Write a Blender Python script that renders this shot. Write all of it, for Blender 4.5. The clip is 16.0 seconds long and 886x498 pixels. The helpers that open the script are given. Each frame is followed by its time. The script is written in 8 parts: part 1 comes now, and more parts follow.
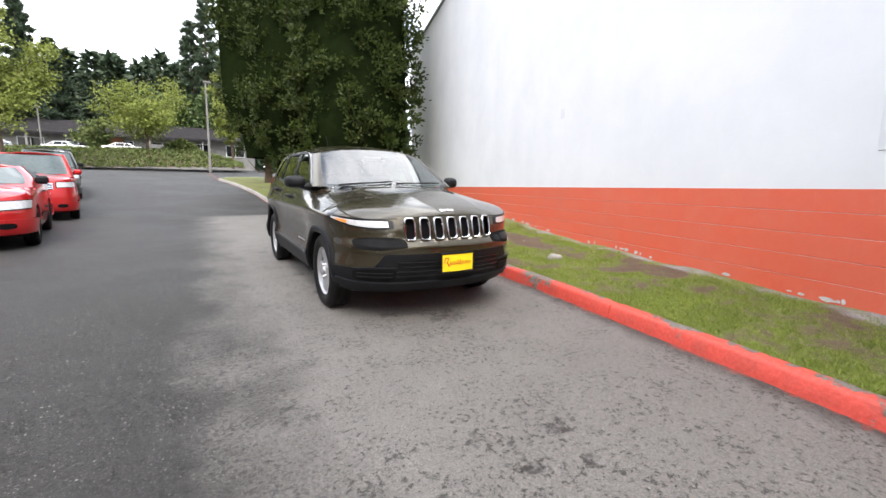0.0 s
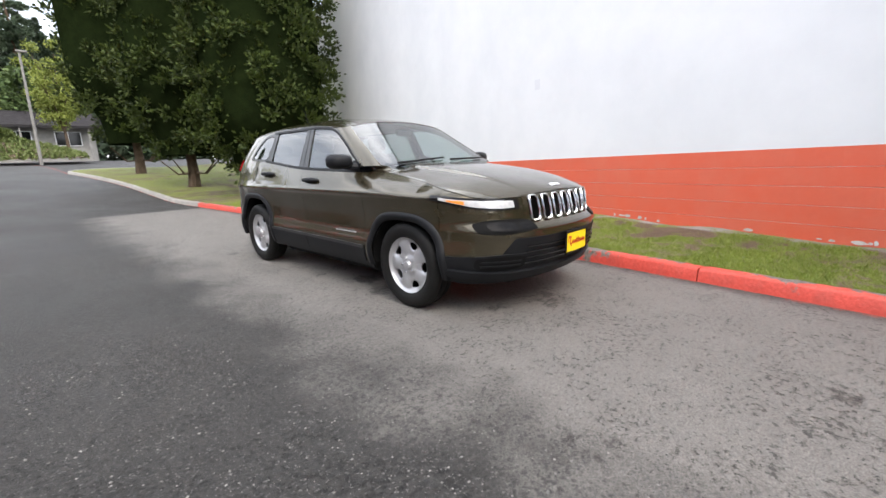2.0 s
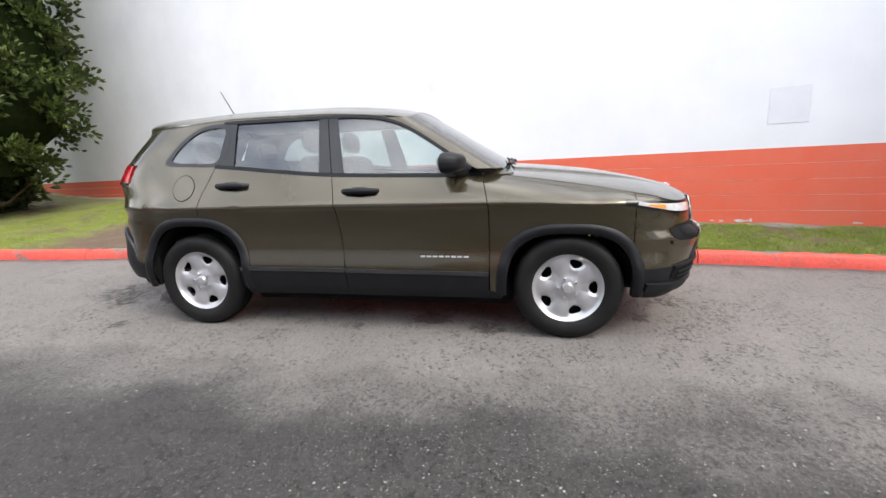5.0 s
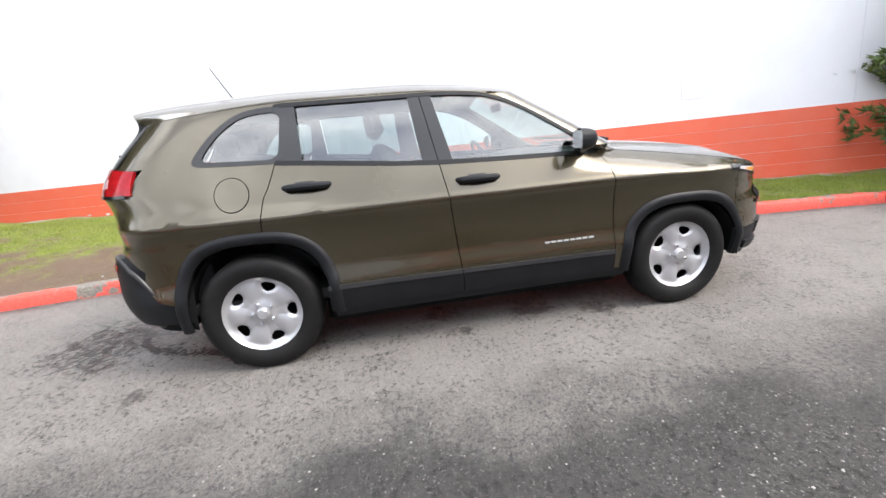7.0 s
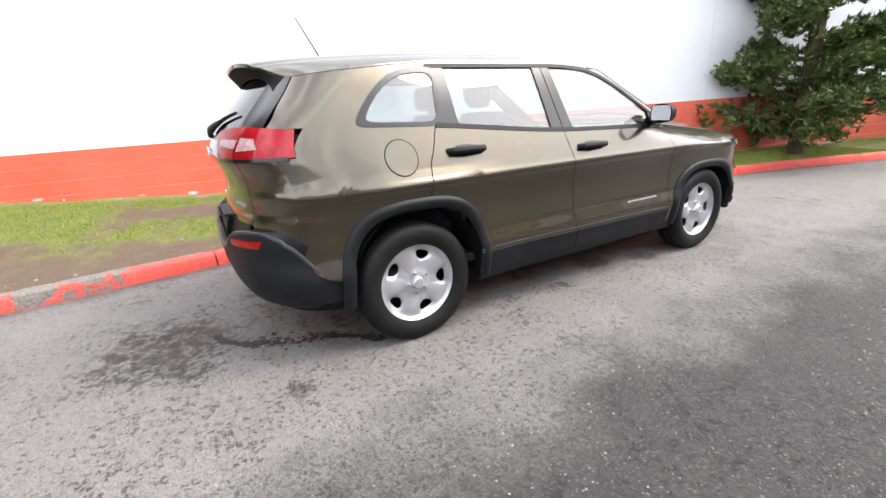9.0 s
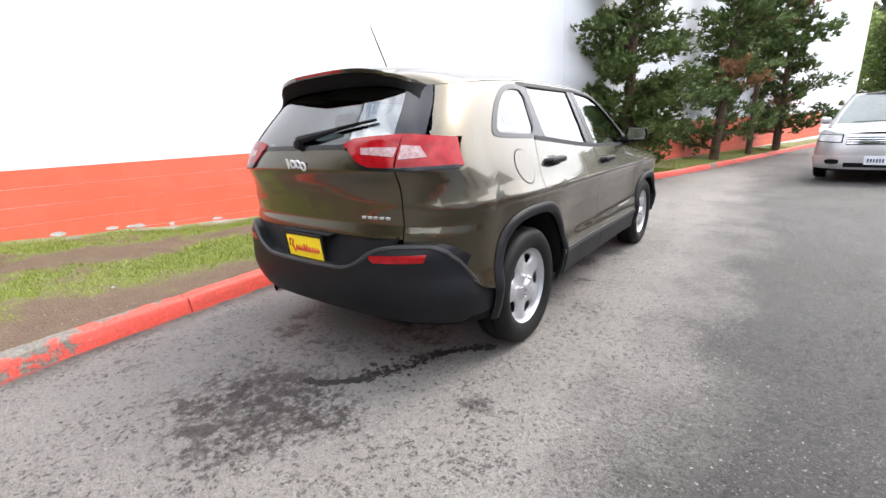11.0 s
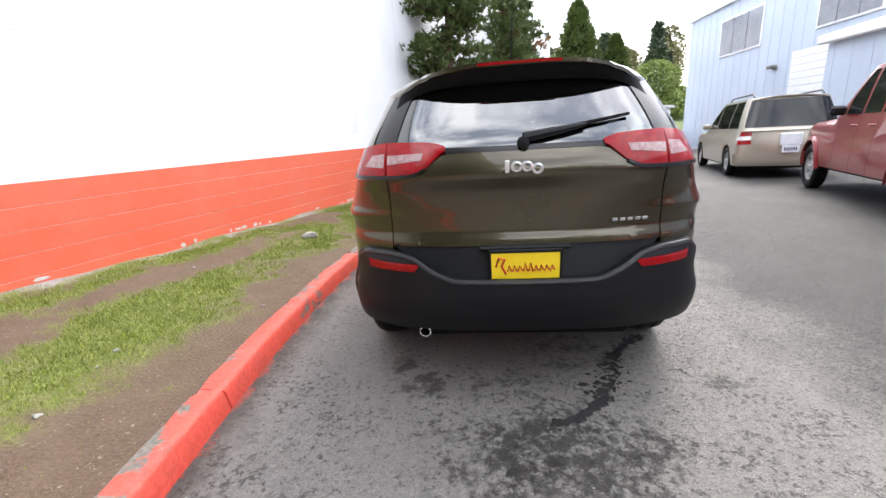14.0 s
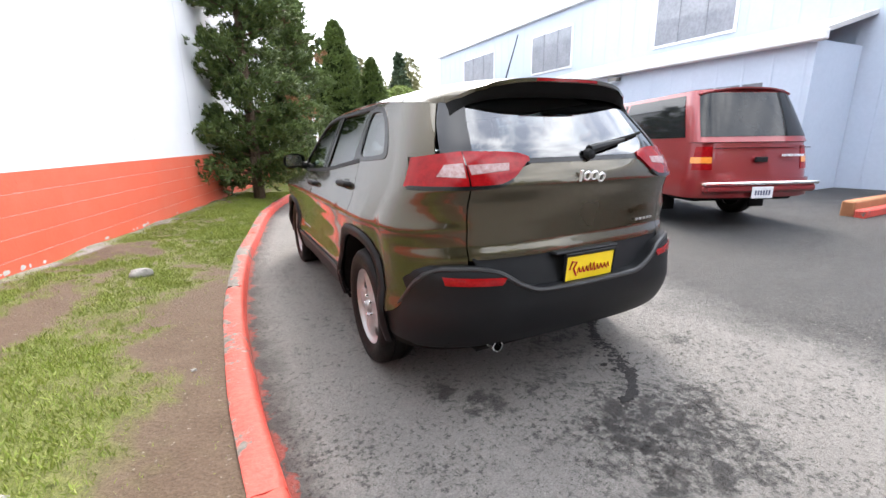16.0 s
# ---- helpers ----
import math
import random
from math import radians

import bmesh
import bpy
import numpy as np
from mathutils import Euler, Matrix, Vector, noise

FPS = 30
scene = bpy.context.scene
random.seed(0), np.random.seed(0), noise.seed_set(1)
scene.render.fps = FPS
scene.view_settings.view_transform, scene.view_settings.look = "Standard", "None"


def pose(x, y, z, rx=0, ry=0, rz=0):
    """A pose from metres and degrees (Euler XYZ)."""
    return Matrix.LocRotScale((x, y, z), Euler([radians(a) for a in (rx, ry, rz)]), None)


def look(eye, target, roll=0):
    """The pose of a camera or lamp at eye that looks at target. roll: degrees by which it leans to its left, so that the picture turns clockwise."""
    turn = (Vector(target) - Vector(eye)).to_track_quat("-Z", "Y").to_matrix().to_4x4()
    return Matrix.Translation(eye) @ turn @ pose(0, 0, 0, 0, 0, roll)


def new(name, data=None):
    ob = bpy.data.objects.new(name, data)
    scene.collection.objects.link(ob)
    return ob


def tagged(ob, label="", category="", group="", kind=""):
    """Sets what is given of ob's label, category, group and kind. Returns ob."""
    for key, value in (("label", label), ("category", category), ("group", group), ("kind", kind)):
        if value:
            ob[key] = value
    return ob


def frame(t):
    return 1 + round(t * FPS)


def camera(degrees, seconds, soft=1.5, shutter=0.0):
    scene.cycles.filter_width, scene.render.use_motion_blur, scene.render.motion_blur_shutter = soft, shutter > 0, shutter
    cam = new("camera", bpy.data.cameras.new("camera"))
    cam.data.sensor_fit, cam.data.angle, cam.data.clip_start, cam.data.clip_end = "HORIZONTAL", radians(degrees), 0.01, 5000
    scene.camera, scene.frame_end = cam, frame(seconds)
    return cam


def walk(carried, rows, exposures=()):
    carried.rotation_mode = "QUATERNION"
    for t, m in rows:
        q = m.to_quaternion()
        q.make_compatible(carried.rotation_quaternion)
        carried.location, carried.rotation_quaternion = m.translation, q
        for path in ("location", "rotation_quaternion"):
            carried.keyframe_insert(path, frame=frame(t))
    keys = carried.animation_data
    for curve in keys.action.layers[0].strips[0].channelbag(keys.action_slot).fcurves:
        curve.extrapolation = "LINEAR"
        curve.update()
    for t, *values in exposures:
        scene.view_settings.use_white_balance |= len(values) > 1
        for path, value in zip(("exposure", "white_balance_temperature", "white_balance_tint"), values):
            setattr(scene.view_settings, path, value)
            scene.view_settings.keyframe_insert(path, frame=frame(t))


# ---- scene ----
cam = camera(92.2, 16.0)
TILT = pose(0, 0, 0, 1.0)  # the road rises gently along y
PATH = [
    (0, (-1.892, -5.319, 1.204), (-0.895, -3.615, 0.883), 0.7),
    (0.5, (-2.233, -5.002, 1.184), (-1.072, -3.408, 0.85), -0.4),
    (1, (-2.5, -4.63, 1.161), (-1.267, -3.097, 0.799), -2.0),
    (1.5, (-2.755, -4.252, 1.151), (-1.434, -2.795, 0.791), -0.7),
    (2, (-3.02, -3.848, 1.162), (-1.62, -2.481, 0.748), -1.8),
    (2.5, (-3.212, -3.416, 1.183), (-1.766, -2.098, 0.768), -1.6),
    (3, (-3.41, -2.997, 1.182), (-1.817, -1.846, 0.808), -1.8),
    (3.2, (-3.469, -2.831, 1.186), (-1.834, -1.747, 0.797), -2.2),
    (5.3, (-3.607, -0.807, 1.206), (-1.673, -0.55, 0.766), -3.1),
    (5.5, (-3.582, -0.636, 1.23), (-1.646, -0.452, 0.763), -4.0),
    (6, (-3.47, -0.239, 1.223), (-1.534, -0.173, 0.725), -4.7),
    (6.5, (-3.38, 0.165, 1.232), (-1.444, -0.013, 0.761), -4.3),
    (7, (-3.351, 0.623, 1.246), (-1.437, 0.338, 0.743), -5.3),
    (7.5, (-3.25, 1.067, 1.245), (-1.367, 0.616, 0.746), -4.4),
    (8, (-3.207, 1.535, 1.243), (-1.391, 0.872, 0.731), -5.2),
    (8.5, (-3.096, 1.943, 1.227), (-1.339, 1.146, 0.7), -4.8),
    (8.7, (-3.024, 2.089, 1.261), (-1.301, 1.248, 0.691), -4.2),
    (10.8, (-2.064, 3.466, 1.227), (-0.839, 1.968, 0.722), -2.5),
    (11, (-1.944, 3.538, 1.23), (-0.761, 2.011, 0.713), -2.5),
    (11.5, (-1.6, 3.697, 1.224), (-0.536, 2.082, 0.713), -2.0),
    (12, (-1.274, 3.892, 1.233), (-0.38, 2.178, 0.716), -1.8),
    (12.5, (-0.919, 3.993, 1.237), (-0.137, 2.232, 0.702), -2.6),
    (13, (-0.553, 4.034, 1.234), (0.072, 2.204, 0.724), -1.7),
    (13.5, (-0.181, 4.11, 1.253), (0.174, 2.209, 0.745), -3.3),
    (14, (0.176, 4.074, 1.239), (0.372, 2.145, 0.747), -3.2),
    (14.5, (0.513, 4.015, 1.251), (0.364, 2.076, 0.787), -1.6),
    (15, (0.857, 3.989, 1.269), (0.395, 2.111, 0.759), -2.7),
    (15.5, (1.169, 3.845, 1.265), (0.561, 2.011, 0.749), -2.4),
    (16, (1.518, 3.718, 1.267), (0.665, 1.972, 0.797), -1.5),
]
walk(cam, [(t, TILT @ look(eye, target, roll)) for t, eye, target, roll in PATH], [(0, 1.4), (3, 1.3), (5.5, 1.6), (8, 1.93), (11, 1.86), (13.5, 1.77), (16, 2.0)])

# ---- world, sun, exposure ----
world = bpy.data.worlds.new("overcast_sky")
scene.world = world
world.use_nodes = True
wn, wl = world.node_tree.nodes, world.node_tree.links
for n in list(wn):
    wn.remove(n)
w_out = wn.new("ShaderNodeOutputWorld")
w_bg = wn.new("ShaderNodeBackground")
w_sky = wn.new("ShaderNodeTexSky")
w_sky.sky_type = "NISHITA"
w_sky.sun_disc = False
w_sky.sun_elevation = radians(48)
w_sky.sun_rotation = radians(205)
w_sky.air_density, w_sky.dust_density, w_sky.ozone_density = 1.0, 3.0, 1.0
w_mix = wn.new("ShaderNodeMix")
w_mix.data_type = "RGBA"
w_tc = wn.new("ShaderNodeTexCoord")
w_map = wn.new("ShaderNodeMapping")
w_map.inputs["Scale"].default_value = (1.6, 1.6, 4.0)
w_noise = wn.new("ShaderNodeTexNoise")
w_noise.inputs["Scale"].default_value = 2.2
w_noise.inputs["Detail"].default_value = 3.5
w_noise.inputs["Roughness"].default_value = 0.55
w_ramp = wn.new("ShaderNodeValToRGB")
w_ramp.color_ramp.elements[0].position, w_ramp.color_ramp.elements[1].position = 0.37, 0.66
w_ramp.color_ramp.elements[0].color = (0.20, 0.20, 0.20, 1)
wl.new(w_tc.outputs["Generated"], w_map.inputs["Vector"])
wl.new(w_map.outputs["Vector"], w_noise.inputs["Vector"])
wl.new(w_noise.outputs["Fac"], w_ramp.inputs["Fac"])
wl.new(w_ramp.outputs["Color"], w_mix.inputs["Factor"])
wl.new(w_sky.outputs["Color"], w_mix.inputs["A"])
w_mix.inputs["B"].default_value = (10.5, 10.7, 11.2, 1)
# an overcast sky is brighter overhead than at the horizon
w_sep = wn.new("ShaderNodeSeparateXYZ")
wl.new(w_tc.outputs["Generated"], w_sep.inputs[0])
w_up = wn.new("ShaderNodeMapRange")
w_up.inputs["From Min"].default_value, w_up.inputs["From Max"].default_value = 0.0, 0.9
w_up.inputs["To Min"].default_value, w_up.inputs["To Max"].default_value = 0.93, 1.27
wl.new(w_sep.outputs[2], w_up.inputs["Value"])
w_scale = wn.new("ShaderNodeVectorMath")
w_scale.operation = "SCALE"
wl.new(w_mix.outputs["Result"], w_scale.inputs[0])
wl.new(w_up.outputs["Result"], w_scale.inputs["Scale"])
wl.new(w_scale.outputs[0], w_bg.inputs["Color"])
w_bg.inputs["Strength"].default_value = 0.124
wl.new(w_bg.outputs["Background"], w_out.inputs["Surface"])

sun_data = bpy.data.lights.new("sun", "SUN")
sun_data.energy, sun_data.angle, sun_data.color = 0.9, radians(25), (1.0, 0.96, 0.9)
sun = new("sun", sun_data)
sun.matrix_world = look((-20, -30, 42), (0, 0, 0))

# ---- mesh tools ----
def cur(xs, ys):
    """A smooth curve through knots, flat past its ends."""
    xs, ys = np.array(xs, float), np.array(ys, float)
    h = np.diff(xs)
    d = np.diff(ys) / h
    m = np.zeros(len(xs))
    m[0], m[-1] = d[0], d[-1]
    for i in range(1, len(xs) - 1):
        if d[i - 1] * d[i] > 0:
            m[i] = 2 * d[i - 1] * d[i] / (d[i - 1] + d[i])

    def f(x):
        x = np.clip(np.asarray(x, float), xs[0], xs[-1])
        i = np.clip(np.searchsorted(xs, x) - 1, 0, len(h) - 1)
        t = (x - xs[i]) / h[i]
        return ((2 * t ** 3 - 3 * t ** 2 + 1) * ys[i] + (t ** 3 - 2 * t ** 2 + t) * h[i] * m[i]
                + (3 * t ** 2 - 2 * t ** 3) * ys[i + 1] + (t ** 3 - t ** 2) * h[i] * m[i + 1])
    return f


def const(v):
    return lambda *a: v + 0 * np.asarray(a[0], float)


def mesh(name, vf, material, sharp=35.0):
    v, f = vf
    me = bpy.data.meshes.new(name)
    me.from_pydata(np.asarray(v, float).reshape(-1, 3).tolist(), [], [list(map(int, q)) for q in f])
    if sharp:
        me.shade_smooth()
        me.set_sharp_from_angle(angle=radians(sharp))
    me.materials.append(material)
    me.update()
    return me


def big_mesh(name, v, quads, material):
    """A mesh of many quads or triangles from arrays."""
    me = bpy.data.meshes.new(name)
    n, k = quads.shape
    me.vertices.add(len(v))
    me.vertices.foreach_set("co", np.ascontiguousarray(v, np.float32).ravel())
    me.loops.add(n * k)
    me.loops.foreach_set("vertex_index", np.ascontiguousarray(quads, np.int32).ravel())
    me.polygons.add(n)
    me.polygons.foreach_set("loop_start", np.arange(0, n * k, k, dtype=np.int32))
    me.update(calc_edges=True)
    me.validate()
    me.materials.append(material)
    return me


def thing(name, label, category, m=None, group="", kind=""):
    ob = new(name)
    ob.empty_display_size = 0.2
    if m is not None:
        ob.matrix_world = m
    return tagged(ob, label, category, group, kind)


def part(name, vf, material, parent, label="", sharp=35.0):
    ob = new(name, vf if isinstance(vf, bpy.types.Mesh) else mesh(name, vf, material, sharp))
    ob.parent = parent
    if label:
        ob["label"] = label
    return ob


def solo(name, vf, material, label, category, m=None, group="", kind="", sharp=35.0):
    ob = new(name, vf if isinstance(vf, bpy.types.Mesh) else mesh(name, vf, material, sharp))
    if m is not None:
        ob.matrix_world = m
    return tagged(ob, label, category, group, kind)


def join(*items):
    vs, fs, n = [], [], 0
    for v, f in items:
        v = np.asarray(v, float).reshape(-1, 3)
        vs.append(v)
        fs += [[i + n for i in q] for q in f]
        n += len(v)
    return np.concatenate(vs), fs


def cut(vf, inside):
    """Leaves out the faces whose middle lies inside."""
    v = np.asarray(vf[0], float).reshape(-1, 3)
    return v, [q for q in vf[1] if not inside(v[list(q)].mean(0))]


def moved(vf, m):
    v = np.asarray(vf[0], float).reshape(-1, 3)
    a = np.array(m)
    f = vf[1]
    if np.linalg.det(a[:3, :3]) < 0:
        f = [q[::-1] for q in f]
    return v @ a[:3, :3].T + a[:3, 3], f


def mirror(vf):
    v = np.array(vf[0], float).reshape(-1, 3)
    v[:, 0] *= -1
    return v, [list(q)[::-1] for q in vf[1]]


def sheet(fn, nu, nv, thick=0.0, off=0.0, out=(0, 0, 0)):
    """A skin from fn(U, V) on the unit square, its edges turned in by thick; it faces away from the point out."""
    U, V = np.meshgrid(np.linspace(0, 1, nu), np.linspace(0, 1, nv), indexing="ij")
    P = fn(U, V)
    N = np.cross(np.gradient(P, axis=0), np.gradient(P, axis=1))
    N /= np.linalg.norm(N, axis=2, keepdims=True) + 1e-9
    flip = ((P - np.array(out)) * N).sum() < 0
    if flip:
        N = -N
    P = P + off * N
    v = P.reshape(-1, 3)
    idx = np.arange(nu * nv).reshape(nu, nv)
    f = np.stack([idx[:-1, :-1], idx[1:, :-1], idx[1:, 1:], idx[:-1, 1:]], -1).reshape(-1, 4)
    f = [q[::-1] if flip else q for q in f.tolist()]
    if thick:
        ring = np.concatenate([idx[:-1, 0], idx[-1, :-1], idx[:0:-1, -1], idx[0, :0:-1]])
        inner = v[ring] - thick * N.reshape(-1, 3)[ring]
        n, k = len(v), len(ring)
        v = np.concatenate([v, inner])
        for i in range(k):
            j = (i + 1) % k
            q = [ring[j], ring[i], n + i, n + j]
            f.append([int(a) for a in (q[::-1] if flip else q)])
    return v, f


def solid(fn, nu, nv, thick, off=0.0, out=(0, 0, 0)):
    """As sheet, closed at the back."""
    a = sheet(fn, nu, nv, thick, off, out)
    b = sheet(fn, nu, nv, 0, off - thick, out)
    return join(a, (b[0], [q[::-1] for q in b[1]]))


def box(x0, x1, y0, y1, z0, z1, bev=0.0):
    """A box with its edges cut at 45 degrees."""
    b = min(bev, (x1 - x0) / 2.01, (y1 - y0) / 2.01, (z1 - z0) / 2.01)
    c, h = [(x0 + x1) / 2, (y0 + y1) / 2, (z0 + z1) / 2], [(x1 - x0) / 2, (y1 - y0) / 2, (z1 - z0) / 2]
    if b <= 0:
        v = [(x, y, z) for x in (x0, x1) for y in (y0, y1) for z in (z0, z1)]
        return np.array(v, float), [[0, 1, 3, 2], [4, 6, 7, 5], [0, 4, 5, 1], [2, 3, 7, 6], [0, 2, 6, 4], [1, 5, 7, 3]]
    bm = bmesh.new()
    for s in itertools_signs:
        for a in range(3):
            p = [c[i] + s[i] * (h[i] - (0 if i == a else b)) for i in range(3)]
            bm.verts.new(p)
    bmesh.ops.convex_hull(bm, input=bm.verts)
    bm.verts.index_update()
    bmesh.ops.dissolve_limit(bm, angle_limit=0.01, verts=bm.verts, edges=bm.edges)
    bm.verts.index_update()
    v, f = [tuple(p.co) for p in bm.verts], [[p.index for p in q.verts] for q in bm.faces]
    bm.free()
    return np.array(v), f


itertools_signs = [(a, b, c) for a in (-1, 1) for b in (-1, 1) for c in (-1, 1)]


def lathe(prof, n=32, axis="z"):
    """Turns a profile of (radius, height) round an axis."""
    prof = np.array(prof, float)
    a = np.linspace(0, 2 * math.pi, n, endpoint=False)
    r, h = prof[:, 0][:, None], prof[:, 1][:, None]
    x, y, z = r * np.cos(a), r * np.sin(a), h + 0 * a
    P = {"z": (x, y, z), "x": (z, x, y), "y": (y, z, x)}[axis]
    v = np.stack(P, -1).reshape(-1, 3)
    k = len(prof)
    f = [[i * n + j, i * n + (j + 1) % n, (i + 1) * n + (j + 1) % n, (i + 1) * n + j] for i in range(k - 1) for j in range(n)]
    return v, f


def tube(pts, r, n=8, cap=True):
    """A round bar along points; r is one radius or one for each point."""
    pts = np.array(pts, float)
    r = np.broadcast_to(np.array(r, float), (len(pts),))
    v, f = [], []
    for i, p in enumerate(pts):
        d = pts[min(i + 1, len(pts) - 1)] - pts[max(i - 1, 0)]
        d /= np.linalg.norm(d) + 1e-9
        a = np.cross(d, (0, 0, 1) if abs(d[2]) < 0.9 else (1, 0, 0))
        a /= np.linalg.norm(a)
        b = np.cross(d, a)
        for k in range(n):
            t = 2 * math.pi * k / n
            v.append(p + r[i] * (math.cos(t) * a + math.sin(t) * b))
    for i in range(len(pts) - 1):
        for k in range(n):
            j = (k + 1) % n
            f.append([i * n + k, i * n + j, (i + 1) * n + j, (i + 1) * n + k])
    if cap:
        f.append(list(range(n))[::-1])
        f.append([(len(pts) - 1) * n + k for k in range(n)])
    return np.array(v), f


# ---- materials ----
def nodes_of(name):
    m = bpy.data.materials.new(name)
    m.use_nodes = True
    nt = m.node_tree
    return m, nt.nodes, nt.links, nt.nodes["Principled BSDF"]


def noise_fac(n, l, vec, scale, detail=5.0, lo=0.35, hi=0.65, rough=0.6):
    t = n.new("ShaderNodeTexNoise")
    t.inputs["Scale"].default_value, t.inputs["Detail"].default_value, t.inputs["Roughness"].default_value = scale, detail, rough
    if vec is not None:
        l.new(vec, t.inputs["Vector"])
    r = n.new("ShaderNodeMapRange")
    r.inputs["From Min"].default_value, r.inputs["From Max"].default_value = lo, hi
    l.new(t.outputs["Fac"], r.inputs["Value"])
    return r.outputs["Result"]


def mixed(n, l, fac, a, b, mode="MIX"):
    x = n.new("ShaderNodeMix")
    x.data_type, x.blend_type = "RGBA", mode
    if isinstance(fac, (int, float)):
        x.inputs["Factor"].default_value = fac
    else:
        l.new(fac, x.inputs["Factor"])
    for key, c in (("A", a), ("B", b)):
        if isinstance(c, tuple):
            x.inputs[key].default_value = (*c, 1)
        else:
            l.new(c, x.inputs[key])
    return x.outputs["Result"]


def calc(n, l, op, a, b=None, clamp=False):
    x = n.new("ShaderNodeMath")
    x.operation, x.use_clamp = op, clamp
    for i, c in enumerate((a, b)):
        if c is None:
            continue
        if isinstance(c, (int, float)):
            x.inputs[i].default_value = c
        else:
            l.new(c, x.inputs[i])
    return x.outputs[0]


def bump(n, l, p, height, strength=0.3, dist=0.01):
    b = n.new("ShaderNodeBump")
    b.inputs["Strength"].default_value, b.inputs["Distance"].default_value = strength, dist
    l.new(height, b.inputs["Height"])
    l.new(b.outputs["Normal"], p.inputs["Normal"])


def stuff(name, a, b, scale=6.0, fine=60.0, rough=0.7, metal=0.0, bumps=0.2, dist=0.004, coat=0.0, spec=0.5):
    """A surface of two tones at a broad and a fine scale, with relief."""
    m, n, l, p = nodes_of(name)
    tc = n.new("ShaderNodeTexCoord").outputs["Object"]
    f1, f2 = noise_fac(n, l, tc, scale), noise_fac(n, l, tc, fine, 3.0)
    f = calc(n, l, "ADD", calc(n, l, "MULTIPLY", f1, 0.6), calc(n, l, "MULTIPLY", f2, 0.4), True)
    l.new(mixed(n, l, f, a, b), p.inputs["Base Color"])
    p.inputs["Roughness"].default_value, p.inputs["Metallic"].default_value = rough, metal
    p.inputs["Coat Weight"].default_value = coat
    p.inputs["Specular IOR Level"].default_value = spec
    if bumps:
        bump(n, l, p, f2, bumps, dist)
    return m


def paint(name, a, b, metal=0.55, rough=0.32, coat=1.0):
    """Car paint: fine flakes under a clear coat, with a little road dust."""
    m, n, l, p = nodes_of(name)
    tc = n.new("ShaderNodeTexCoord").outputs["Object"]
    fl = noise_fac(n, l, tc, 900.0, 2.0, 0.3, 0.7)
    l.new(mixed(n, l, fl, a, b), p.inputs["Base Color"])
    p.inputs["Metallic"].default_value = metal
    dust = noise_fac(n, l, tc, 3.0, 6.0, 0.3, 0.75)
    l.new(calc(n, l, "ADD", calc(n, l, "MULTIPLY", dust, 0.03), rough), p.inputs["Roughness"])
    p.inputs["Coat Weight"].default_value, p.inputs["Coat Roughness"].default_value = coat * 0.85, 0.025
    return m


def pane(name, tint, gloss=0.02, base=0.115):
    """Thin glass: lets tinted light through and mirrors by Fresnel."""
    m, n, l, p = nodes_of(name)
    out = n["Material Output"]
    n.remove(p)
    tr, gl, mx, fr = (n.new(k) for k in ("ShaderNodeBsdfTransparent", "ShaderNodeBsdfGlossy", "ShaderNodeMixShader", "ShaderNodeLayerWeight"))
    tr.inputs["Color"].default_value = (*tint, 1)
    gl.inputs["Roughness"].default_value = gloss
    face = calc(n, l, "POWER", fr.outputs["Facing"], 3.5)
    l.new(calc(n, l, "ADD", calc(n, l, "MULTIPLY", face, 0.85), base, True), mx.inputs[0])
    l.new(tr.outputs[0], mx.inputs[1])
    l.new(gl.outputs[0], mx.inputs[2])
    l.new(mx.outputs[0], out.inputs["Surface"])
    return m


def leafy(name, a, b, c, scale=1.2):
    """Leaves: tone by clump and by leaf."""
    m, n, l, p = nodes_of(name)
    geo = n.new("ShaderNodeNewGeometry")
    tc = n.new("ShaderNodeTexCoord").outputs["Object"]
    f1 = noise_fac(n, l, tc, scale, 4.0, 0.35, 0.65)
    k = mixed(n, l, f1, a, b)
    k = mixed(n, l, calc(n, l, "MULTIPLY", calc(n, l, "POWER", geo.outputs["Random Per Island"], 1.8), 0.8), k, c)
    l.new(k, p.inputs["Base Color"])
    p.inputs["Roughness"].default_value = 0.55
    p.inputs["Specular IOR Level"].default_value = 0.3
    p.inputs["Subsurface Weight"].default_value = 0.0
    return m


OLIVE = paint("olive_metallic_paint", (0.059, 0.048, 0.027), (0.080, 0.067, 0.040), 0.70, 0.25)
BLACK_TRIM = stuff("black_plastic_trim", (0.0055, 0.006, 0.007), (0.0095, 0.010, 0.0115), 8, 500, 0.5, 0, 0.1, 0.0006, spec=0.22)
GLOSS_BLACK = stuff("gloss_black", (0.006, 0.006, 0.007), (0.011, 0.011, 0.012), 8, 200, 0.22, 0, 0, coat=0.0, spec=0.4)
SEAL = stuff("rubber_seal", (0.005, 0.005, 0.005), (0.010, 0.010, 0.010), 8, 200, 0.8, 0, 0, spec=0.12)
TYRE = stuff("tyre_rubber", (0.006, 0.006, 0.006), (0.013, 0.0125, 0.012), 5, 120, 0.55, 0, 0.3, 0.002, spec=0.16)
RIM = stuff("silver_wheel", (0.40, 0.40, 0.41), (0.48, 0.48, 0.49), 9, 300, 0.34, 0.6, 0.05, 0.001)
CHROME = stuff("chrome", (0.75, 0.75, 0.76), (0.85, 0.85, 0.86), 5, 50, 0.12, 1.0, 0)
GLASS = pane("clear_car_glass", (0.60, 0.70, 0.68), base=0.14)
TINT = pane("tinted_car_glass", (0.42, 0.50, 0.49), base=0.14)
